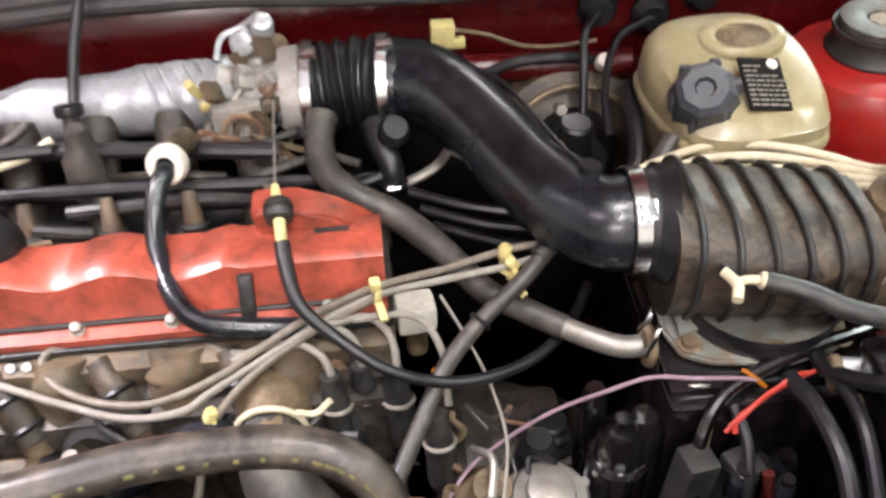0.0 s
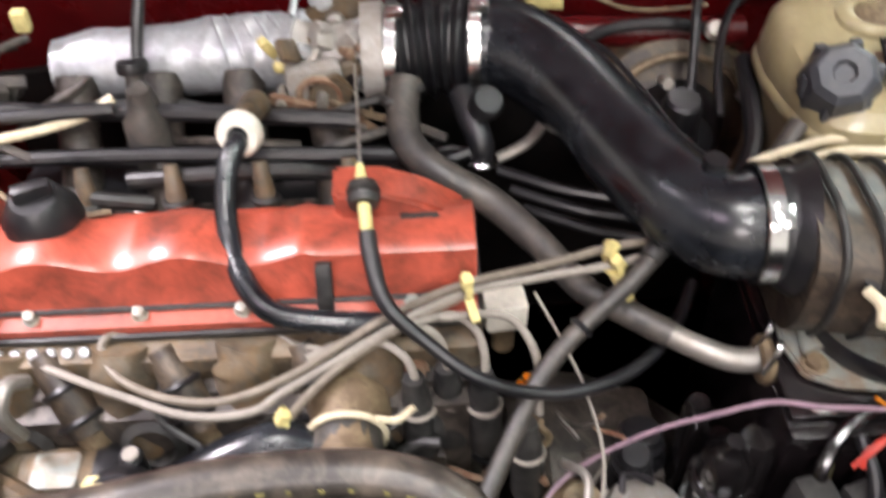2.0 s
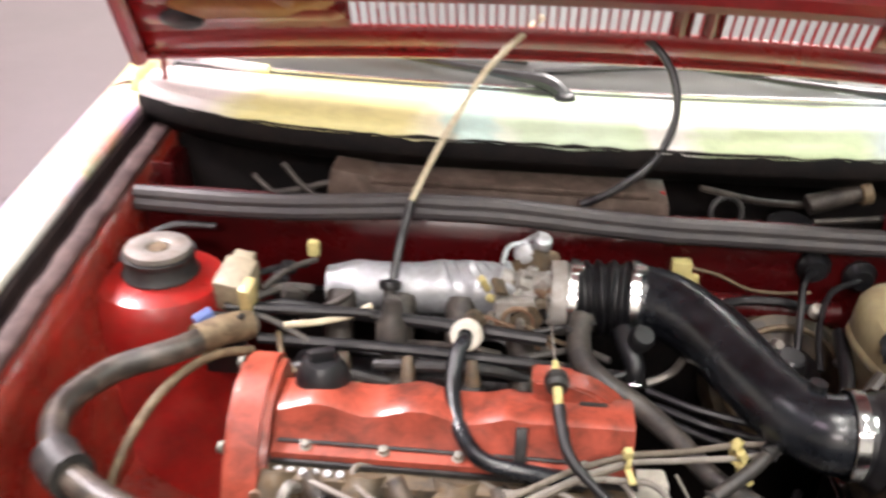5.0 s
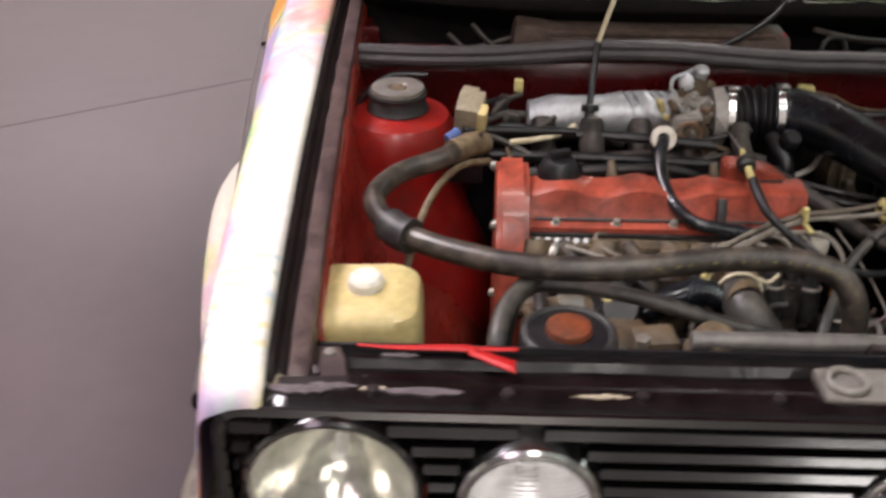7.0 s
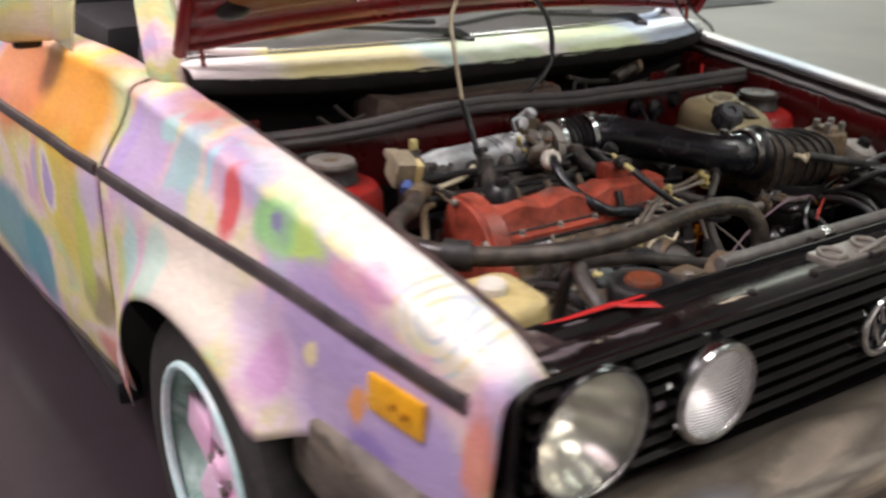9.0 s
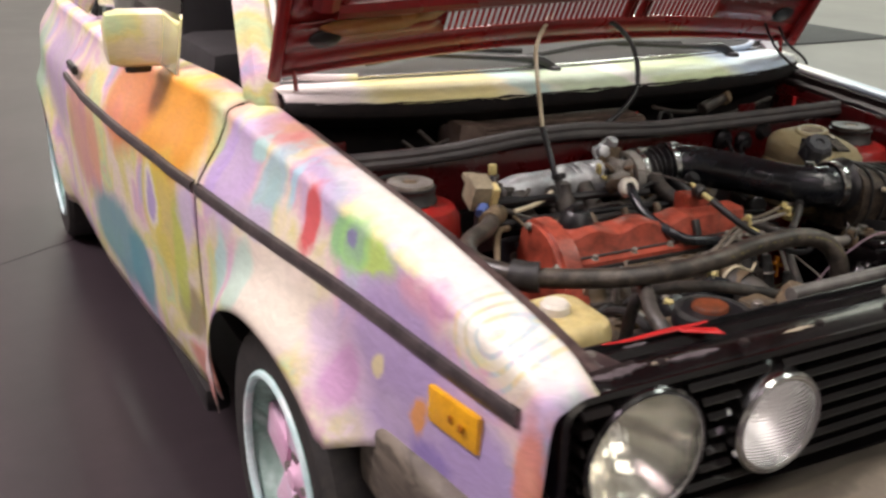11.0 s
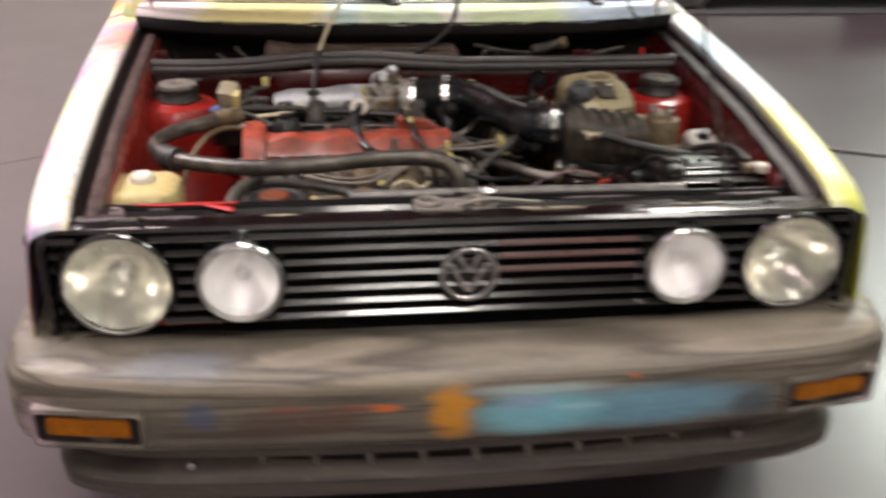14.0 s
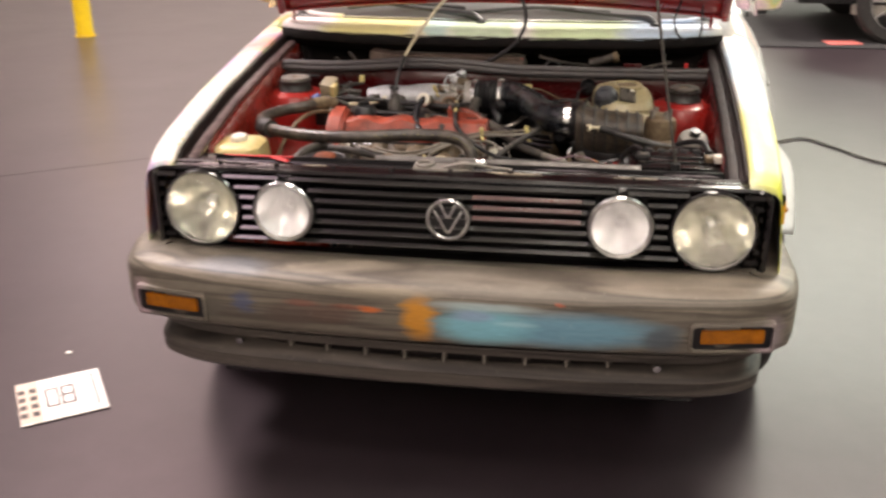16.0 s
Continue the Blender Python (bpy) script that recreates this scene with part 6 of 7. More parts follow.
part("cable_sheath", tube([(-.0505, .458, .773), (-.048, .440, .765), (-.039, .409, .750), (-.014, .391, .730), (.023, .370, .710), (.063, .368, .690), (.105, .375, .680), (.152, .401, .670), (.191, .446, .660), (.22, .50, .65)], [.0068, .0068, .0062, .0052, .0050, .0052, .0052, .0052, .0052, .0052], 12, 8), M["plastic"], accel)
coolant = thing("coolant_hose", (.1, .5, .62), "dusty grey coolant hose running across beside the engine", "hose")
part("hose_tube", tube([(-.018, .655, .760), (-.022, .632, .748), (-.018, .600, .735), (.006, .572, .725), (.049, .549, .710), (.087, .506, .700), (.117, .465, .690), (.149, .442, .685), (.180, .422, .680)], [.015, .0145, .0145, .0142, .0138, .0128, .0115, .0110, .0110], 16, 8), M["hose"], coolant)
part("metal_pipe", tube([(.128, .456, .688), (.150, .441, .685), (.180, .422, .680), (.220, .401, .675), (.250, .398, .675)], .0098, 14, 7), M["steel"], coolant, "plain steel pipe end")
part("pipe_band", torus((.247, .398, .675), (1, 0, 0), .014, .006, 22, 8), M["tan"], coolant, "rusty band")
for k, (pts, mt) in enumerate(((((.168, .472, .735), (.134, .470, .732), (.077, .457, .728), (.022, .443, .729), (-.029, .427, .720), (-.071, .407, .710), (-.112, .388, .697), (-.158, .374, .690), (-.201, .379, .688), (-.239, .397, .690), (-.257, .420, .694), (-.251, .434, .698), (-.232, .437, .694), (-.222, .445, .68)), "ivory"),
                               (((.162, .464, .727), (.130, .457, .725), (.077, .452, .721), (.021, .440, .722), (-.025, .424, .713), (-.063, .404, .705), (-.116, .380, .690), (-.141, .367, .684), (-.185, .367, .682), (-.235, .385, .684), (-.285, .405, .690), (-.325, .425, .688)), "greycable"),
                               (((.022, .438, .722), (-.025, .421, .711), (-.063, .401, .702), (-.095, .380, .690), (-.117, .365, .670), (-.128, .349, .650), (-.137, .323, .620)), "ivory"),
                               (((-.02, .420, .712), (.010, .428, .710), (.028, .418, .700), (.033, .402, .685), (.031, .394, .67)), "greycable"),
                               (((-.03, .420, .710), (-.012, .420, .706), (.0, .412, .698), (.004, .402, .682), (.004, .400, .67)), "greycable"),
                               (((.0, .424, .712), (.05, .428, .706), (.072, .405, .685), (.074, .378, .645)), "greycable"),
                               (((-.262, .443, .665), (-.30, .42, .668), (-.345, .40, .675)), "greycable"),
                               (((-.09, .41, .697), (-.111, .422, .690), (-.134, .436, .688), (-.143, .42, .682), (-.13, .405, .672)), "greycable"),
                               (((-.10, .398, .703), (-.075, .410, .703), (-.048, .412, .702), (-.028, .400, .698), (-.021, .390, .685), (-.021, .388, .67)), "greycable"))):
    single("ignition_lead", tube(pts, .0034, 10, 7), M["lead" if mt == "ivory" else mt], "pale ivory ignition lead looped over the engine" if mt == "ivory" else "grey ignition lead bending down to a plug boot", "cable", "ignition leads")
for (x, y, z), r in (((.021, .441, .727), (10, 0, 12)), ((.133, .465, .730), (0, 15, 40)), ((.138, .458, .722), (0, -30, 20)), ((-.118, .366, .672), (0, 30, 20))):
    tie = thing("cable_tie", (x, y, z), "pale yellow plastic tie round the ignition leads", "cable tie", "yellow cable ties")
    part("tie_loop", torus((x, y, z), (1, .2, -.1), .0085, .0030, 20, 6), M["yellow"], tie)
    part("tie_tail", box((x + .003, y - .014, z - .008), (.007, .026, .004), .001, r), M["yellow"], tie)
    part("tie_head", box((x, y - .004, z + .010), (.009, .009, .012), .002, r), M["yellow"], tie)
drain = thing("drain_hose", (.08, .38, .68), "dark grey hose slanting across the engine bay", "hose")
part("hose_tube", tube([(.172, .462, .742), (.147, .438, .730), (.105, .410, .710), (.073, .382, .690), (.051, .349, .670), (.024, .301, .650), (.01, .27, .62)], .0072, 12, 7), M["hose"], drain)
part("hose_clip", torus((.105, .410, .710), (.7, .55, .4), .0082, .0022, 20, 6), M["plastic"], drain, "black spring clip")
part("hose_end", tube([(.172, .462, .742), (.160, .451, .737)], .0088, 12, 3), M["rubber"], drain)
radhose = thing("radiator_hose", (-.3, .30, .70), "thick dusty heater hose looping before the engine, faint yellow print", "hose")
HOSE = [(-.405, .600, .752), (-.433, .574, .760), (-.470, .525, .762), (-.530, .482, .757), (-.555, .412, .754), (-.515, .335, .753), (-.430, .278, .756), (-.336, .247, .760), (-.237, .245, .764), (-.136, .262, .767), (-.045, .262, .767), (.002, .248, .755), (.022, .232, .72), (.026, .225, .65)]
part("hose_tube", tube(HOSE, .0150, 16, 10), M["hose_dark"], radhose)
path = spline(HOSE, 40)
rnd = random.Random(4)
for i in [330 + 8 * k + rnd.randint(-2, 2) for k in range(18)]:
    p, q = path[i], path[i + 3]
    d = (q - p).normalized()
    n2 = Vector((0, -1, .35)).normalized()
    t = bmesh.new()
    w = Vector((0, .35, 1)).normalized() * .0014
    ln = d * rnd.uniform(.002, .007)
    c = p + n2 * .0152
    t.faces.new([t.verts.new(v) for v in (c - w, c + ln - w, c + ln + w, c + w)])
    solid(part("print_bar", t, M["print"], radhose, "", 0), .0006)
part("hose_collar", tube([(-.530, .350, .754), (-.515, .333, .753), (-.500, .321, .754)], .023, 16, 5), M["rubber"], radhose, "black rubber grommet")
part("hose_sleeve", tube([(-.455, .548, .761), (-.433, .574, .760), (-.41, .598, .754)], .0185, 14, 4), M["tan"], radhose, "tan fabric sleeve")
single("heater_hose", tube([(-.385, .262, .62), (-.372, .262, .70), (-.345, .268, .722), (-.29, .262, .724), (-.22, .252, .716), (-.15, .240, .700), (-.08, .238, .680), (-.03, .26, .66)], .0095, 12, 8), M["hose"], "thin grey hose arching round the reservoir", "hose")
single("thick_belt_hose", tube([(-.392, .13, .60), (-.397, .15, .70), (-.388, .20, .728), (-.36, .25, .735), (-.34, .29, .72)], .0115, 12, 7), M["hose"], "thick dusty hose bent beside the reservoir", "hose")
single("brake_pipe", tube([(-.40, .575, .735), (-.44, .54, .745), (-.475, .485, .735), (-.50, .43, .70), (-.515, .38, .65)], .0055, 10, 7), M["tan"], "tan brake pipe curving over the inner fender", "pipe")
single("fender_wire", tube([(-.50, .775, .79), (-.56, .765, .79), (-.60, .72, .772), (-.615, .65, .75), (-.612, .57, .70), (-.60, .52, .62)], .005, 8, 7), M["plastic"], "black wire round the strut tower", "wire")
single("pink_wire", tube([(.05, .30, .58), (.082, .335, .605), (.111, .350, .620), (.155, .352, .655), (.198, .346, .684), (.232, .343, .700), (.262, .331, .709), (.293, .330, .706), (.32, .338, .69)], .0018, 8, 8), M["pink"], "long pink wire bowed across the gearbox", "wire")
single("thin_wire", tube([(.076, .455, .70), (.095, .42, .68), (.110, .385, .66), (.118, .34, .64), (.108, .29, .62)], .0014, 8, 7), M["greycable"], "thin grey wire hanging beside the gearbox", "wire")
rb = random.Random(8)
for k in range(6):
    a, b, c = rb.uniform(-.003, .003), rb.uniform(-.006, .006), rb.uniform(-.009, .009)
    pts = ((.368 + a, .341, .691 + a), (.346 + .4 * a, .334, .692 + .6 * b), (.322 + .3 * c, .324, .688 + .8 * c), (.300 + .4 * c, .312 + .3 * b, .683 + .9 * c), (.290 + .8 * b, .306, .674 + c))
    single("red_wire", tube(pts, .0017, 8, 7), M["redwire"], "red wire in the loom beside the battery", "wire", "red loom wires")
single("orange_wire", tube([(.306, .342, .700), (.315, .338, .694), (.326, .336, .683)], .0020, 8, 7), M["amber"], "short orange wire in the loom", "wire")
single("wiring_loom", tube([(.46, .385, .70), (.42, .372, .700), (.36, .358, .695), (.30, .340, .680), (.272, .315, .655), (.262, .28, .60), (.26, .25, .55)], .006, 10, 8), M["panel_black"], "black taped wiring loom in front of the meter plate", "wiring")
single("yellow_wire", tube([(.34, .352, .692), (.312, .345, .684), (.285, .33, .668), (.272, .31, .645)], .0046, 8, 7), M["print"], "dull olive wire in the loom", "wire")
for k, pts in enumerate((((.06, .60, .70), (.12, .575, .695), (.19, .56, .69)), ((.07, .585, .69), (.13, .56, .685), (.20, .545, .68)), ((.08, .57, .68), (.14, .545, .675), (.2, .53, .67)), ((.05, .62, .69), (.09, .63, .705), (.115, .66, .72)))):
    single("fuel_pipe", tube(pts, .005, 8, 6), M["plastic"] if k < 3 else M["steel"], "dark fuel pipe under the intake pipe", "pipe", "fuel pipes under the intake")

# connector cluster by the left strut tower
conn = thing("connector_block", (-.428, .627, .75), "cream and grey connector block on a bracket", "connector")
part("connector_body", box((-.430, .630, .788), (.040, .050, .050), .006, (18, 5, -8)), M["beige"], conn, "dusty beige block")
part("connector_face", box((-.412, .612, .782), (.014, .026, .048), .004, (18, 5, -8)), M["cream"], conn, "cream plastic face")
part("connector_top", box((-.430, .660, .806), (.026, .022, .012), .003, (18, 5, -8)), M["beige"], conn)
part("connector_bracket", box((-.435, .585, .735), (.05, .012, .08), .003), M["plastic"], conn)
for k, pts in enumerate((((-.41, .625, .775), (-.38, .645, .78), (-.345, .655, .775)), ((-.41, .62, .765), (-.37, .63, .768), (-.32, .635, .758)), ((-.415, .61, .765), (-.38, .61, .752), (-.34, .60, .735)), ((-.42, .65, .79), (-.39, .675, .79), (-.36, .695, .785)), ((-.40, .63, .785), (-.375, .665, .795), (-.35, .70, .79)))):
    single("harness_wire", tube(pts, .006 - .0006 * k, 8, 6), M["plastic"] if k % 2 else M["hose"], "dark harness wire leaving the connector block", "wire", "harness wires")
single("yellow_plug", box((-.355, .712, .800), (.014, .012, .020), .003), M["yellow"], "small yellow plug behind the intake plenum", "plug")
single("pale_cable", tube([(-.37, .605, .752), (-.33, .618, .752), (-.295, .630, .756), (-.27, .640, .766)], .0045, 8, 6), M["ivory"], "pale cable beside the vacuum lines", "cable")
single("brown_wire", tube([(-.375, .60, .745), (-.36, .565, .73), (-.32, .545, .715), (-.27, .555, .712)], .003, 8, 6), M["tan"], "thin brown wire hanging at the plenum", "wire")
single("blue_plug", tube([(-.462, .566, .772), (-.447, .580, .778)], .009, 10, 3), mat("blue_tape", "4b5f96", .5), "short blue taped hose end", "hose end")

# ---- reservoirs ----
exp = thing("expansion_tank", (.38, .64, .66), "large yellowed coolant expansion tank with black cap and label", "coolant tank")
tank_out = [(.297, .644), (.302, .684), (.322, .702), (.36, .710), (.42, .704), (.452, .665), (.460, .61), (.450, .562), (.425, .546), (.36, .540), (.320, .556), (.304, .598)]
cx, cy = .375, .627
rows = []
sp = spline([(x, y, 0) for x, y in tank_out + tank_out[:1]], 4)[:-1]
for sc, z in ((.80, .655), (.90, .665), (.93, .748), (1.03, .750), (1.04, .754), (1.03, .759), (1.0, .762), (1.0, .774), (.97, .788), (.88, .800), (.70, .806), (.4, .808)):
    rows.append([(cx + (p.x - cx) * sc, cy + (p.y - cy) * sc, z + (.012 * (p.y - cy) / .08 if z > .78 else 0)) for p in sp])
tk = grid(rows, closed=True)
bmesh.ops.holes_fill(tk, edges=tk.edges)
tank = part("tank_body", tk, M["tank"], exp, "yellowed translucent plastic tank")
part("filler_recess", torus((.388, .648, .8135), (0, -.18, 1), .030, .008, 30, 10, None, (1.15, .75)), M["tank"], tank, "moulded round well")
part("recess_floor", lathe([(0, .003), (.026, .003), (.030, .001)], (.388, .648, .8150), (0, -.18, 1), 26, None, (1.1, .75)), M["tan"], tank)
capm = part("tank_cap", lathe([(0, .026), (.008, .026), (.010, .031), (.021, .031), (.027, .025), (.032, .010), (.034, -.014)], (.335, .585, .792), (-.25, -.55, .8), 8), M["cap_grey"], exp, "dark grey faceted screw cap", 20)
for k in range(6):
    a = 2 * math.pi * k / 6
    q = Vector((-.25, -.55, .8)).normalized().to_track_quat("Z", "Y").to_matrix()
    part("cap_lug", box(Vector((.335, .585, .792)) + q @ Vector((.027 * math.cos(a + .39), .027 * math.sin(a + .39), .008)), (.010, .010, .020), .003), M["cap_grey"], capm)
LM = pose(.389, .583, .8045, 24, 9, 4)


def on_label(c, s):
    t = box(c, s)
    bmesh.ops.transform(t, matrix=LM, verts=t.verts)
    return t


lab = part("tank_label", on_label((0, 0, 0), (.042, .056, .002)), M["tray"], exp, "black label with white print lines")
rl = random.Random(5)
for k in range(9):
    u = -.018
    while u < .015:
        w = rl.uniform(.003, .009)
        part("print_bar", on_label((u + w / 2, -.023 + .0052 * k, .0012), (w, .0016, .0008)), M["greycable"], lab, smooth=0)
        u += w + .0016
        if k > 6 and u > -.004:
            break
dot = lathe([(0, .0022), (.0055, .0022), (.0055, 0)], (.012, .021, 0), (0, 0, 1), 16)
bmesh.ops.transform(dot, matrix=LM, verts=dot.verts)
part("print_dot", dot, M["white"], lab)
single("tank_hose", tube([(.308, .575, .76), (.292, .560, .745), (.270, .535, .725), (.25, .51, .71)], .0085, 10, 6), M["hose"], "dark hose below the expansion tank cap", "hose")
wash = thing("washer_tank", (-.545, .21, .56), "cream plastic washer fluid tank with round cap", "washer tank")
rows = []
wo = rrect(.142, .120, .030, 5, -.546, .207)
for sc, z in ((.86, .585), (.97, .592), (1.0, .61), (1.0, .715), (.985, .735), (.93, .748), (.80, .755), (.4, .757)):
    rows.append([(-.546 + (u + .540) * sc, .215 + (v - .215) * sc + (.02 * (.73 - z) if z < .73 else 0), z - (.03 * max(0, -.52 - u) if z > .74 else 0) - (.05 * max(0, .2 - v) if z > .70 else 0)) for u, v in wo])
wt = grid(rows, closed=True)
bmesh.ops.holes_fill(wt, edges=wt.edges)
part("tank_body", wt, M["cream"], wash, "cream plastic body")
part("tank_cap", lathe([(0, .016), (.016, .016), (.020, .012), (.022, 0), (.022, -.006)], (-.546, .212, .752), (0, -.05, 1), 26), M["white"], wash, "white push-on cap")
psr = thing("fluid_reservoir", (-.318, .155, .64), "round black fluid reservoir with a faded orange cap", "reservoir")
part("reservoir_body", lathe([(0, .735), (.050, .735), (.054, .728), (.055, .715), (.050, .70), (.046, .64), (0, .635)], (-.318, .155, 0), (0, 0, 1), 34), M["plastic"], psr)
part("reservoir_rim", torus((-.318, .155, .732), (0, 0, 1), .048, .006, 34, 8), M["rubber"], psr)
part("orange_cap", lathe([(0, .742), (.018, .743), (.024, .742), (.026, .739), (.026, .732)], (-.318, .160, 0), (0, 0, 1), 30), M["orange"], psr, "faded orange screw cap")
bolt = thing("pump_bracket", (-.22, .15, .64), "dusty grey pump bracket with brass fitting", "bracket")
part("bracket_plate", box((-.222, .165, .69), (.05, .04, .08), .008, (0, 0, 8)), M["alu_dirty"], bolt)
part("bracket_stud", cyl((-.238, .150, .70), (-.238, .150, .735), .008, None, 12, .001), M["steel"], bolt)
part("brass_fitting", cyl((-.238, .140, .70), (-.238, .140, .715), .010, None, 6), M["yellow"], bolt)
part("bracket_neck", lathe([(0, .03), (.022, .03), (.026, .02), (.028, -.02), (.03, -.05)], (-.165, .150, .715), (.3, -.2, 1), 20), M["tan"], bolt)

# brake booster and master cylinder behind the pipe
bo = thing("brake_booster", (.24, .73, .60), "round black brake booster with tan dusty rim", "brake booster")
part("booster_shell", lathe([(0, .0), (.03, .0), (.045, .012), (.090, .022), (.100, .04), (.100, .06), (.085, .075)], (.250, .700, .650), (0, .8, -.35), 40), M["booster"], bo)
part("booster_nose", lathe([(0, -.034), (.026, -.034), (.036, -.024), (.044, -.004), (.050, .012)], (.250, .700, .652), (0, .8, -.35), 26), M["plastic"], bo)
for a0 in (.6, 1.9, 3.3, 4.6):
    part("booster_stud", cyl((.250 + .07 * math.cos(a0), .705, .655 + .06 * math.sin(a0)), (.250 + .07 * math.cos(a0), .685, .665 + .06 * math.sin(a0)), .006, None, 6), M["steel"], bo)
part("booster_ring", torus((.250, .708, .648), (0, .8, -.35), .074, .004, 40, 8), M["tan"], bo, "tan dusty ring")
part("brake_reservoir", box((.225, .660, .675), (.03, .07, .05), .008, (10, 0, -20)), M["plastic"], bo)
for k, (x, z) in enumerate(((.285, .775), (.345, .765), (.40, .785))):
    g = single("bulkhead_grommet", lathe([(0, -.012), (.014, -.012), (.018, -.004), (.022, 0), (.022, .006)], (x, .793, z), (0, 1, 0), 20), M["plastic"], "black rubber grommet in the red bulkhead", "grommet", "bulkhead grommets")
yc = thing("yellow_connector", (.117, .776, .74), "pale yellow plug on a thin wire at the bulkhead", "connector")
part("plug_body", box((.113, .777, .768), (.026, .018, .028), .003), M["yellow"], yc)
part("plug_key", box((.130, .775, .758), (.014, .012, .010), .002), M["yellow"], yc)
single("bulkhead_wire", tube([(.126, .776, .772), (.16, .775, .765), (.20, .78, .745), (.24, .785, .738), (.285, .785, .742)], .0024, 8, 7), M["tan"], "thin tan wire along the bulkhead", "wire")
# Black cylinder added to fill the deep shade between booster and intake pipe.
mc = thing("added_master_cylinder", (.235, .66, .66), "black cylinder with pipes added to darken the zone before the booster", "master cylinder")
part("cylinder_body", cyl((.245, .69, .665), (.215, .60, .685), .022, .020, 20, .003), M["plastic"], mc)
part("cylinder_cap", cyl((.236, .665, .69), (.238, .662, .722), .020, .018, 18, .003), M["plastic"], mc)
for k in range(2):
    part("cylinder_union", cyl((.226 + .006 * k, .625 + .03 * k, .70), (.205 + .006 * k, .620 + .03 * k, .705), .005, None, 6), M["tan"], mc)
for pts, r in ((((.285, .785, .775), (.262, .75, .772), (.255, .715, .745), (.25, .68, .70)), .0045), (((.345, .785, .765), (.30, .755, .760), (.275, .70, .74), (.27, .65, .71)), .0042),
               (((.205, .62, .70), (.18, .65, .715), (.17, .70, .72), (.165, .76, .72)), .0035), (((.215, .65, .70), (.19, .68, .71), (.185, .74, .70)), .003),
               (((.30, .70, .735), (.29, .64, .735), (.285, .60, .72), (.27, .57, .70)), .009), (((.15, .74, .735), (.19, .755, .74), (.24, .75, .745), (.285, .76, .73)), .006)):
    single("booster_line", tube(pts, r, 10, 6), M["plastic"], "black line running past the brake booster", "hose", "lines at the brake booster")
bb = thing("bulkhead_rail", (.23, .77, .70), "glossy red crossbar on the bulkhead", "rail")
part("rail_bar", tube([(.13, .775, .725), (.22, .772, .722), (.32, .770, .720)], .016, 14, 5), M["red"], bb)
part("rail_bolt", lathe([(0, .014), (.008, .013), (.010, .006), (.010, 0)], (.285, .752, .732), (0, -.6, .7), 14), M["white"], bb, "white-capped bolt")

# battery corner
bat = thing("battery", (.492, .246, .48), "black car battery with thick cables in the front corner", "battery")
part("battery_case", box((.492, .246, .605), (.205, .160, .25), .008), M["panel_black"], bat, "black battery case")
part("battery_lid", box((.492, .246, .734), (.212, .166, .016), .004), M["panel_black"], bat)
part("lid_step", box((.505, .262, .745), (.165, .085, .012), .004), M["panel_black"], bat)
for k in range(6):
    part("cell_cap", lathe([(0, .006), (.007, .006), (.009, .003), (.009, 0)], (.435 + .027 * k, .262, .750), (0, 0, 1), 14), M["plastic"], bat)
for x in (.418, .570):
    part("terminal", lathe([(0, .020), (.009, .020), (.010, 0)], (x, .205, .741), (0, 0, 1), 14), M["steel"], bat, "lead terminal")
    part("terminal_clamp", box((x, .208, .753), (.03, .034, .014), .004), M["tan"] if x > .5 else M["plastic"], bat)
part("battery_strap", box((.500, .205, .744), (.150, .020, .006), .002), M["black"], bat, "glossy black hold-down strap")
part("terminal_cover", box((.590, .190, .758), (.034, .026, .018), .005, (0, 0, 8)), M["white"], bat, "pale plastic terminal cover")
single("battery_cable", tube([(.565, .215, .762), (.555, .28, .768), (.52, .335, .752), (.47, .352, .725), (.43, .352, .705)], .0065, 12, 7), M["plastic"], "thick black battery cable", "cable", "battery cables")
single("battery_cable", tube([(.418, .215, .762), (.400, .26, .758), (.380, .30, .725), (.372, .335, .70), (.375, .36, .69)], .0065, 12, 7), M["plastic"], "thick black battery cable", "cable", "battery cables")
for k, (x, y, z) in enumerate(((.262, .298, .606), (.299, .298, .598), (.255, .245, .56))):
    r = thing("relay", (x, y, z - .04), "small dusty black relay box beside the battery", "relay", "relays")
    part("relay_case", box((x, y, z), (.028, .028, .09), .004, (4 * k, 5, 12 + 7 * k)), M["rubber"], r)
    part("relay_foot", box((x, y, z - .04), (.034, .032, .012), .003, (4 * k, 0, 7 * k)), M["plastic"], r)
dp = thing("shock_tube", (.215, .34, .42), "glossy black upright tube beside the gearbox", "tube")
part("tube_body", lathe([(0, .186), (.024, .186), (.027, .183), (.028, .10), (.0, .10)], (.215, .340, .42), (0, 0, 1), 28), M["black"], dp)
part("tube_neck", lathe([(0, .235), (.007, .235), (.009, .228), (.012, .224), (.019, .216), (.022, .19), (.022, .184), (0, .184)], (.215, .340, .42), (0, 0, 1), 28), M["black"], dp, "stepped glossy neck")
part("tube_foot", lathe([(0, .104), (.0285, .104), (.040, .08), (.042, .03), (.034, 0), (0, 0)], (.215, .340, .42), (0, 0, 1), 28), M["black"], dp, "flared glossy foot")
pf = thing("pale_fitting", (.392, .322, .69), "pale alloy hose fitting with a brown taped collar", "fitting")
part("fitting_body", cyl((.378, .330, .700), (.412, .322, .704), .013, .011, 16, .002), M["alu"], pf)
part("fitting_collar", cyl((.372, .331, .699), (.381, .329, .700), .0155, None, 16, .002), M["tan"], pf)
part("fitting_nut", cyl((.392, .312, .690), (.394, .302, .688), .008, None, 6), M["cream"], pf)
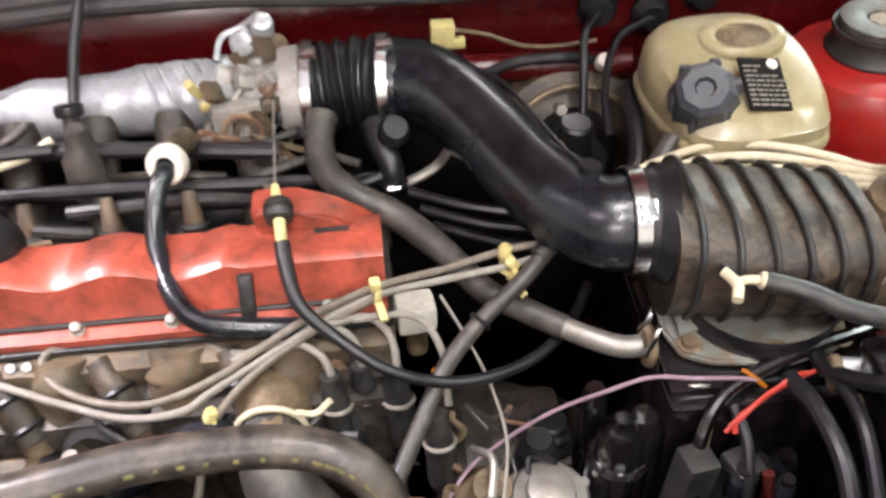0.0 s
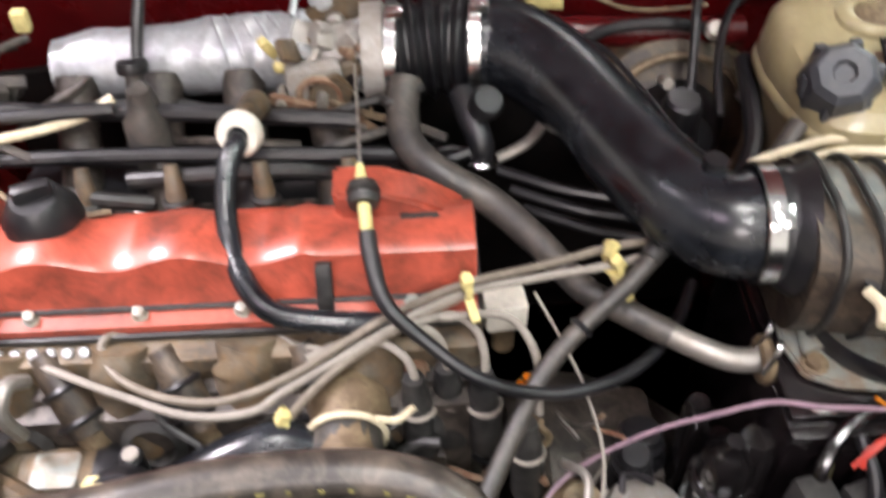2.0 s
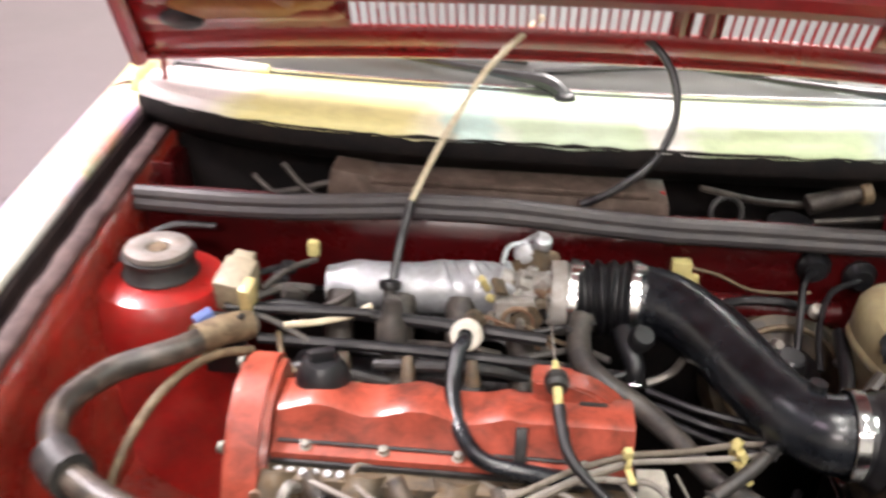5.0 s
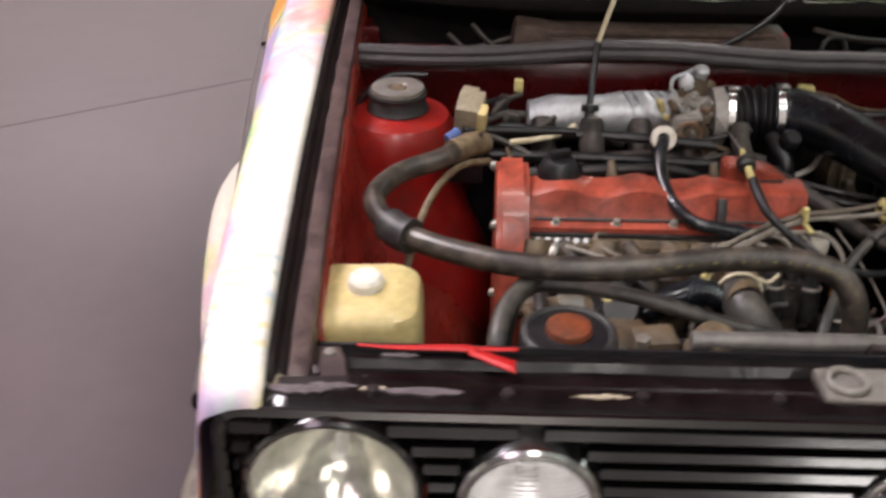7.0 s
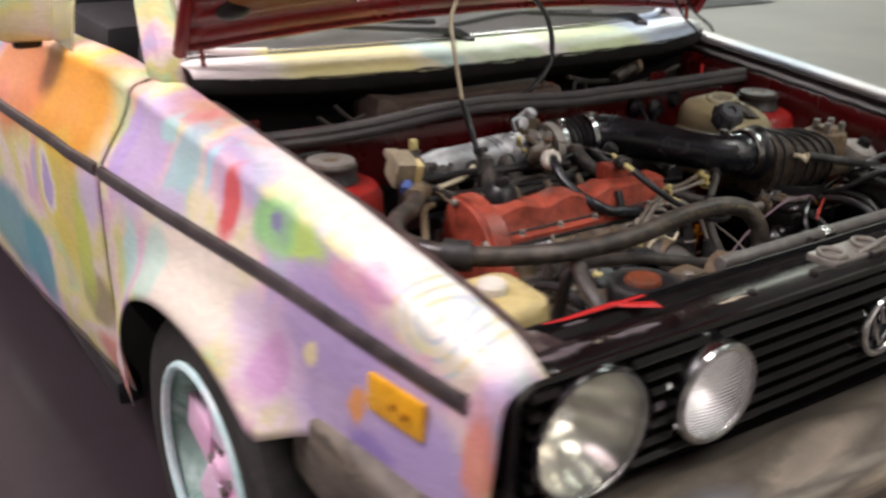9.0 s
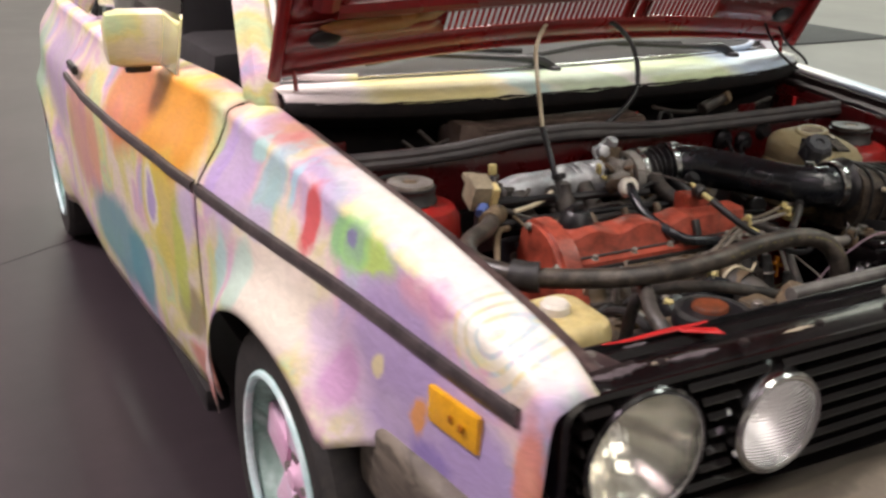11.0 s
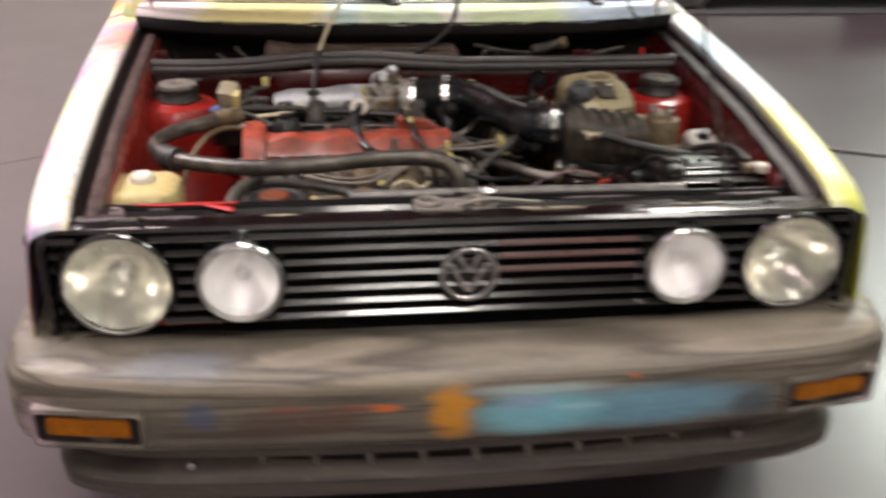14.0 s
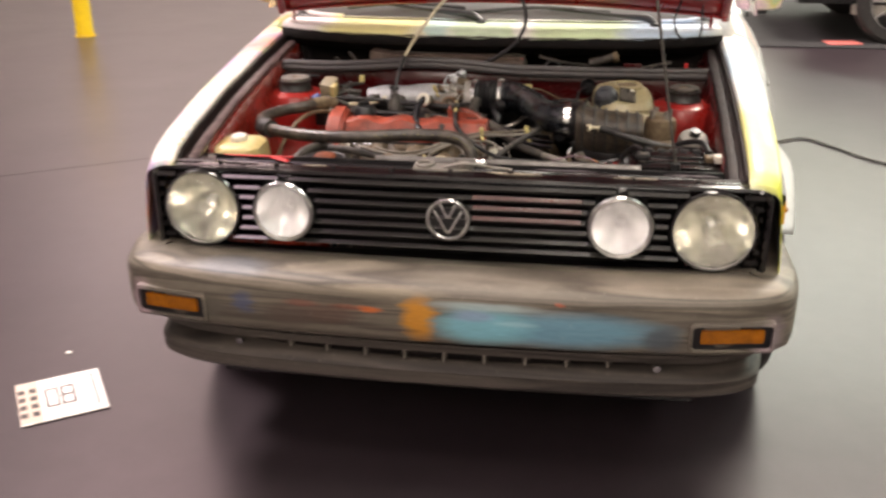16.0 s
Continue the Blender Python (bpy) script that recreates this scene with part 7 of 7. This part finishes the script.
for x, y, h, r in ((.325, .318, .13, .011), (.352, .326, .12, .013), (.335, .292, .14, .010), (.300, .300, .15, .012)):
    bp = thing("black_post", (x, y, .49), "glossy black upright stub between air meter and battery", "strut", "stubs beside the battery")
    part("post_shell", lathe([(0, h), (r * .6, h), (r, h - .006), (r, h * .55), (r * 1.25, h * .5), (r * 1.25, 0), (0, 0)], (x, y, .49), (0, -.08, 1), 16), M["pipe"], bp)
    part("post_cap", cyl((x, y - .08 * h, .49 + h - .002), (x, y - .08 * h - .001, .49 + h + .006), r * .55, None, 10), M["tray"], bp)
for pts, r in ((((.345, .338, .690), (.350, .30, .698), (.352, .25, .694), (.350, .20, .66)), .0075), (((.30, .330, .67), (.305, .30, .655), (.30, .27, .62), (.295, .25, .56)), .005), (((.372, .338, .70), (.376, .30, .705), (.374, .26, .70), (.370, .20, .66)), .006)):
    single("battery_lead", tube(pts, r, 10, 7), M["plastic"], "dull black lead beside the battery", "cable", "leads beside the battery")
tl = thing("red_fuse_cap", (.319, .282, .60), "small red cap on a cable stub", "cap")
part("cap_body", tube([(.319, .284, .640), (.320, .281, .628), (.322, .278, .605)], .005, 12, 4), M["dullred"], tl)

# rod, washer hose and hood prop
stay = thing("hood_cable", (-.25, .65, .74), "slim cable hanging from the hood, cream above and black below", "cable")
part("black_sleeve", tube([(-.2495, .653, .775), (-.244, .69, .82), (-.235, .734, .862)], .0055, 10, 6), M["plastic"], stay)
part("cream_core", tube([(-.235, .734, .862), (-.212, .785, .905), (-.185, .84, .945), (-.15, .90, .990), (-.085, .950, 1.045)], .0042, 10, 6), M["ivory"], stay)
part("cable_grommet", lathe([(.004, -.006), (.013, -.005), (.014, 0), (.013, .005), (.004, .006)], (-.2495, .650, .790), (0, .4, 1), 18), M["plastic"], stay, "black disc grommet")
part("cable_boot", tube([(-.250, .648, .785), (-.249, .640, .760), (-.250, .632, .735)], [.007, .011, .015], 12, 5), M["hose"], stay)
single("washer_hose", tube([(.028, .945, 1.025), (.062, .93, 1.02), (.090, .905, .985), (.096, .88, .935), (.07, .85, .885), (.02, .83, .85), (-.02, .825, .83)], .0055, 10, 8), M["plastic"], "thin black washer hose hanging from the hood", "hose")
for pts in (((.545, .975, 1.00), (.530, .940, .975), (.520, .900, .945), (.528, .862, .918), (.545, .850, .905)), ((.605, .985, .985), (.602, .950, .950), (.596, .890, .925), (.590, .868, .912))):
    single("hood_wire", tube(pts, .0032, 8, 7), M["plastic"], "short black wire from the hood into the cowl", "wire", "wires at the hood hinge")
prop = thing("hood_prop", (.48, .12, .75), "thin dark steel prop rod holding up the hood", "prop rod")
top = hood_point(.30, .96, .03)
part("prop_rod", tube([(.485, .115, .752), (.480, .12, .775), Vector((.48, .12, .775)).lerp(top, .5), top], .0033, 10, 5), M["iron"], prop)
part("prop_clip", lathe([(.005, -.008), (.010, -.007), (.010, .007), (.005, .008)], (.483, .117, .758), (0, .1, 1), 14), M["plastic"], prop)

# ---- hall floor things ----
leaf = thing("leaflet", (-1.12, .18, 0), "white printed leaflet lying on the concrete floor", "leaflet")
part("sheet", box((-1.12, .18, .004), (.225, .235, .003), .001, (0, 0, 35)), M["paper"], leaf)
rot = pose(-1.12, .18, .0065, 0, 0, 35)
part("tinted_band", box(rot @ Vector((-.083, .0, -.0007)), (.058, .228, .001), 0, (0, 0, 35)), M["card"], leaf, "beige printed band", 0)
BARS = [(u, .062 - .044 * k, .018, .024) for u in (-.100, -.070) for k in range(4)]
BARS += [(u, .002, .005, .100) for u in (-.038, -.008, .004, .034)] + [(-.023, v, .030, .006) for v in (.050, -.046)] + [(.019, v, .030, .006) for v in (.050, .004, -.046)] + [(.090, .002, .004, .180)]
for u, v, w, h in BARS:
    p = rot @ Vector((u, v, .0006))
    part("print_bar", box(p, (w, h, .0008), 0, (0, 0, 35)), M["faded_ink"], leaf, smooth=0)
single("floor_scrap", box((-1.229, .42, .004), (.016, .010, .003), .001, (0, 0, 30)), M["paper"], "tiny white paper scrap on the floor", "paper scrap")
single("floor_scrap", box((2.24, 5.95, .013), (.26, .17, .004), .001, (0, 0, 12)), mat("faded_red_paper", "c96a64", .6), "faded red paper scrap on the dark mat", "paper scrap")
single("floor_cable", tube([(1.10, 2.95, .008), (1.28, 3.05, .008), (1.42, 3.12, .008), (1.545, 2.96, .008), (1.72, 2.72, .008), (2.2, 2.40, .008), (3.4, 1.9, .008), (5.5, 1.1, .008)], .006, 8, 8), M["hose"], "long dark cable lying on the concrete floor", "cable")
single("floor_mat", box((4.2, 8.05, .006), (6.0, 4.6, .008), .002), M["carpet"], "large dark exhibition mat under the far car", "mat", kind="structure")
post = thing("yellow_post", (-3.9, 5.6, 0), "yellow painted steel guard post", "post")
part("post_shaft", cyl((-3.9, 5.6, 0), (-3.9, 5.6, 1.2), .07, None, 24, .02), M["yelpaint"], post)
part("post_foot", cyl((-3.9, 5.6, 0), (-3.9, 5.6, .012), .085, None, 24, .004), M["yelpaint"], post)
single("floor_joint", box((-3.2, 1.51, .0006), (6.4, .003, .0012), 0, (0, 0, 32.3)), M["joint"], "thin dark joint in the concrete floor", "floor joint", kind="structure")
# far parked car
fc = thing("parked_car", (3.98, 6.4, 0), "black parked car with silver alloy wheels on a dark mat", "car")
out = [(-.2, .30), (-.25, .62), (.0, .80), (.9, .92), (1.5, 1.36), (2.9, 1.42), (3.7, 1.0), (4.0, .9), (4.05, .32)]
bodyb = prism([(2.03 + u, v) for u, v in out], 5.95, 7.65, .05)
fbody = part("body", bodyb, M["carpaint"], fc, "glossy black body")
part("window_band", prism([(2.03 + u, v) for u, v in ((1.0, .95), (1.55, 1.32), (2.85, 1.36), (3.55, 1.0))], 5.93, 5.96, .01), M["plastic"], fbody)
part("car_sill", box((3.93, 6.0, .26), (3.3, .08, .08), .02), M["greycable"], fbody)
for x in (2.63, 5.23):
    for y in (6.02, 7.55):
        s = -1 if y < 6.8 else 1
        w = part("wheel", lathe([(.0, .06), (.05, .06), (.06, .05), (.20, .03), (.22, .07), (.235, .08), (.235, -.05)], (x, y, .33), (0, s, 0), 36), M["plastic"], fc, "alloy wheel")
        part("tyre", lathe([(.23, -.1), (.30, -.1), (.33, -.07), (.33, .07), (.30, .09), (.23, .085)], (x, y, .33), (0, s, 0), 40), M["tyre"], w)
        for k in range(10):
            a = 2 * math.pi * k / 10
            part("spoke", box((x + .13 * math.cos(a), y + s * .065, .33 + .13 * math.sin(a)), (.19, .02, .022), .004, (0, -math.degrees(a), 0)), M["chrome"], w)
        part("rim_ring", torus((x, y + s * .075, .33), (0, 1, 0), .225, .012, 36, 8), M["chrome"], w)
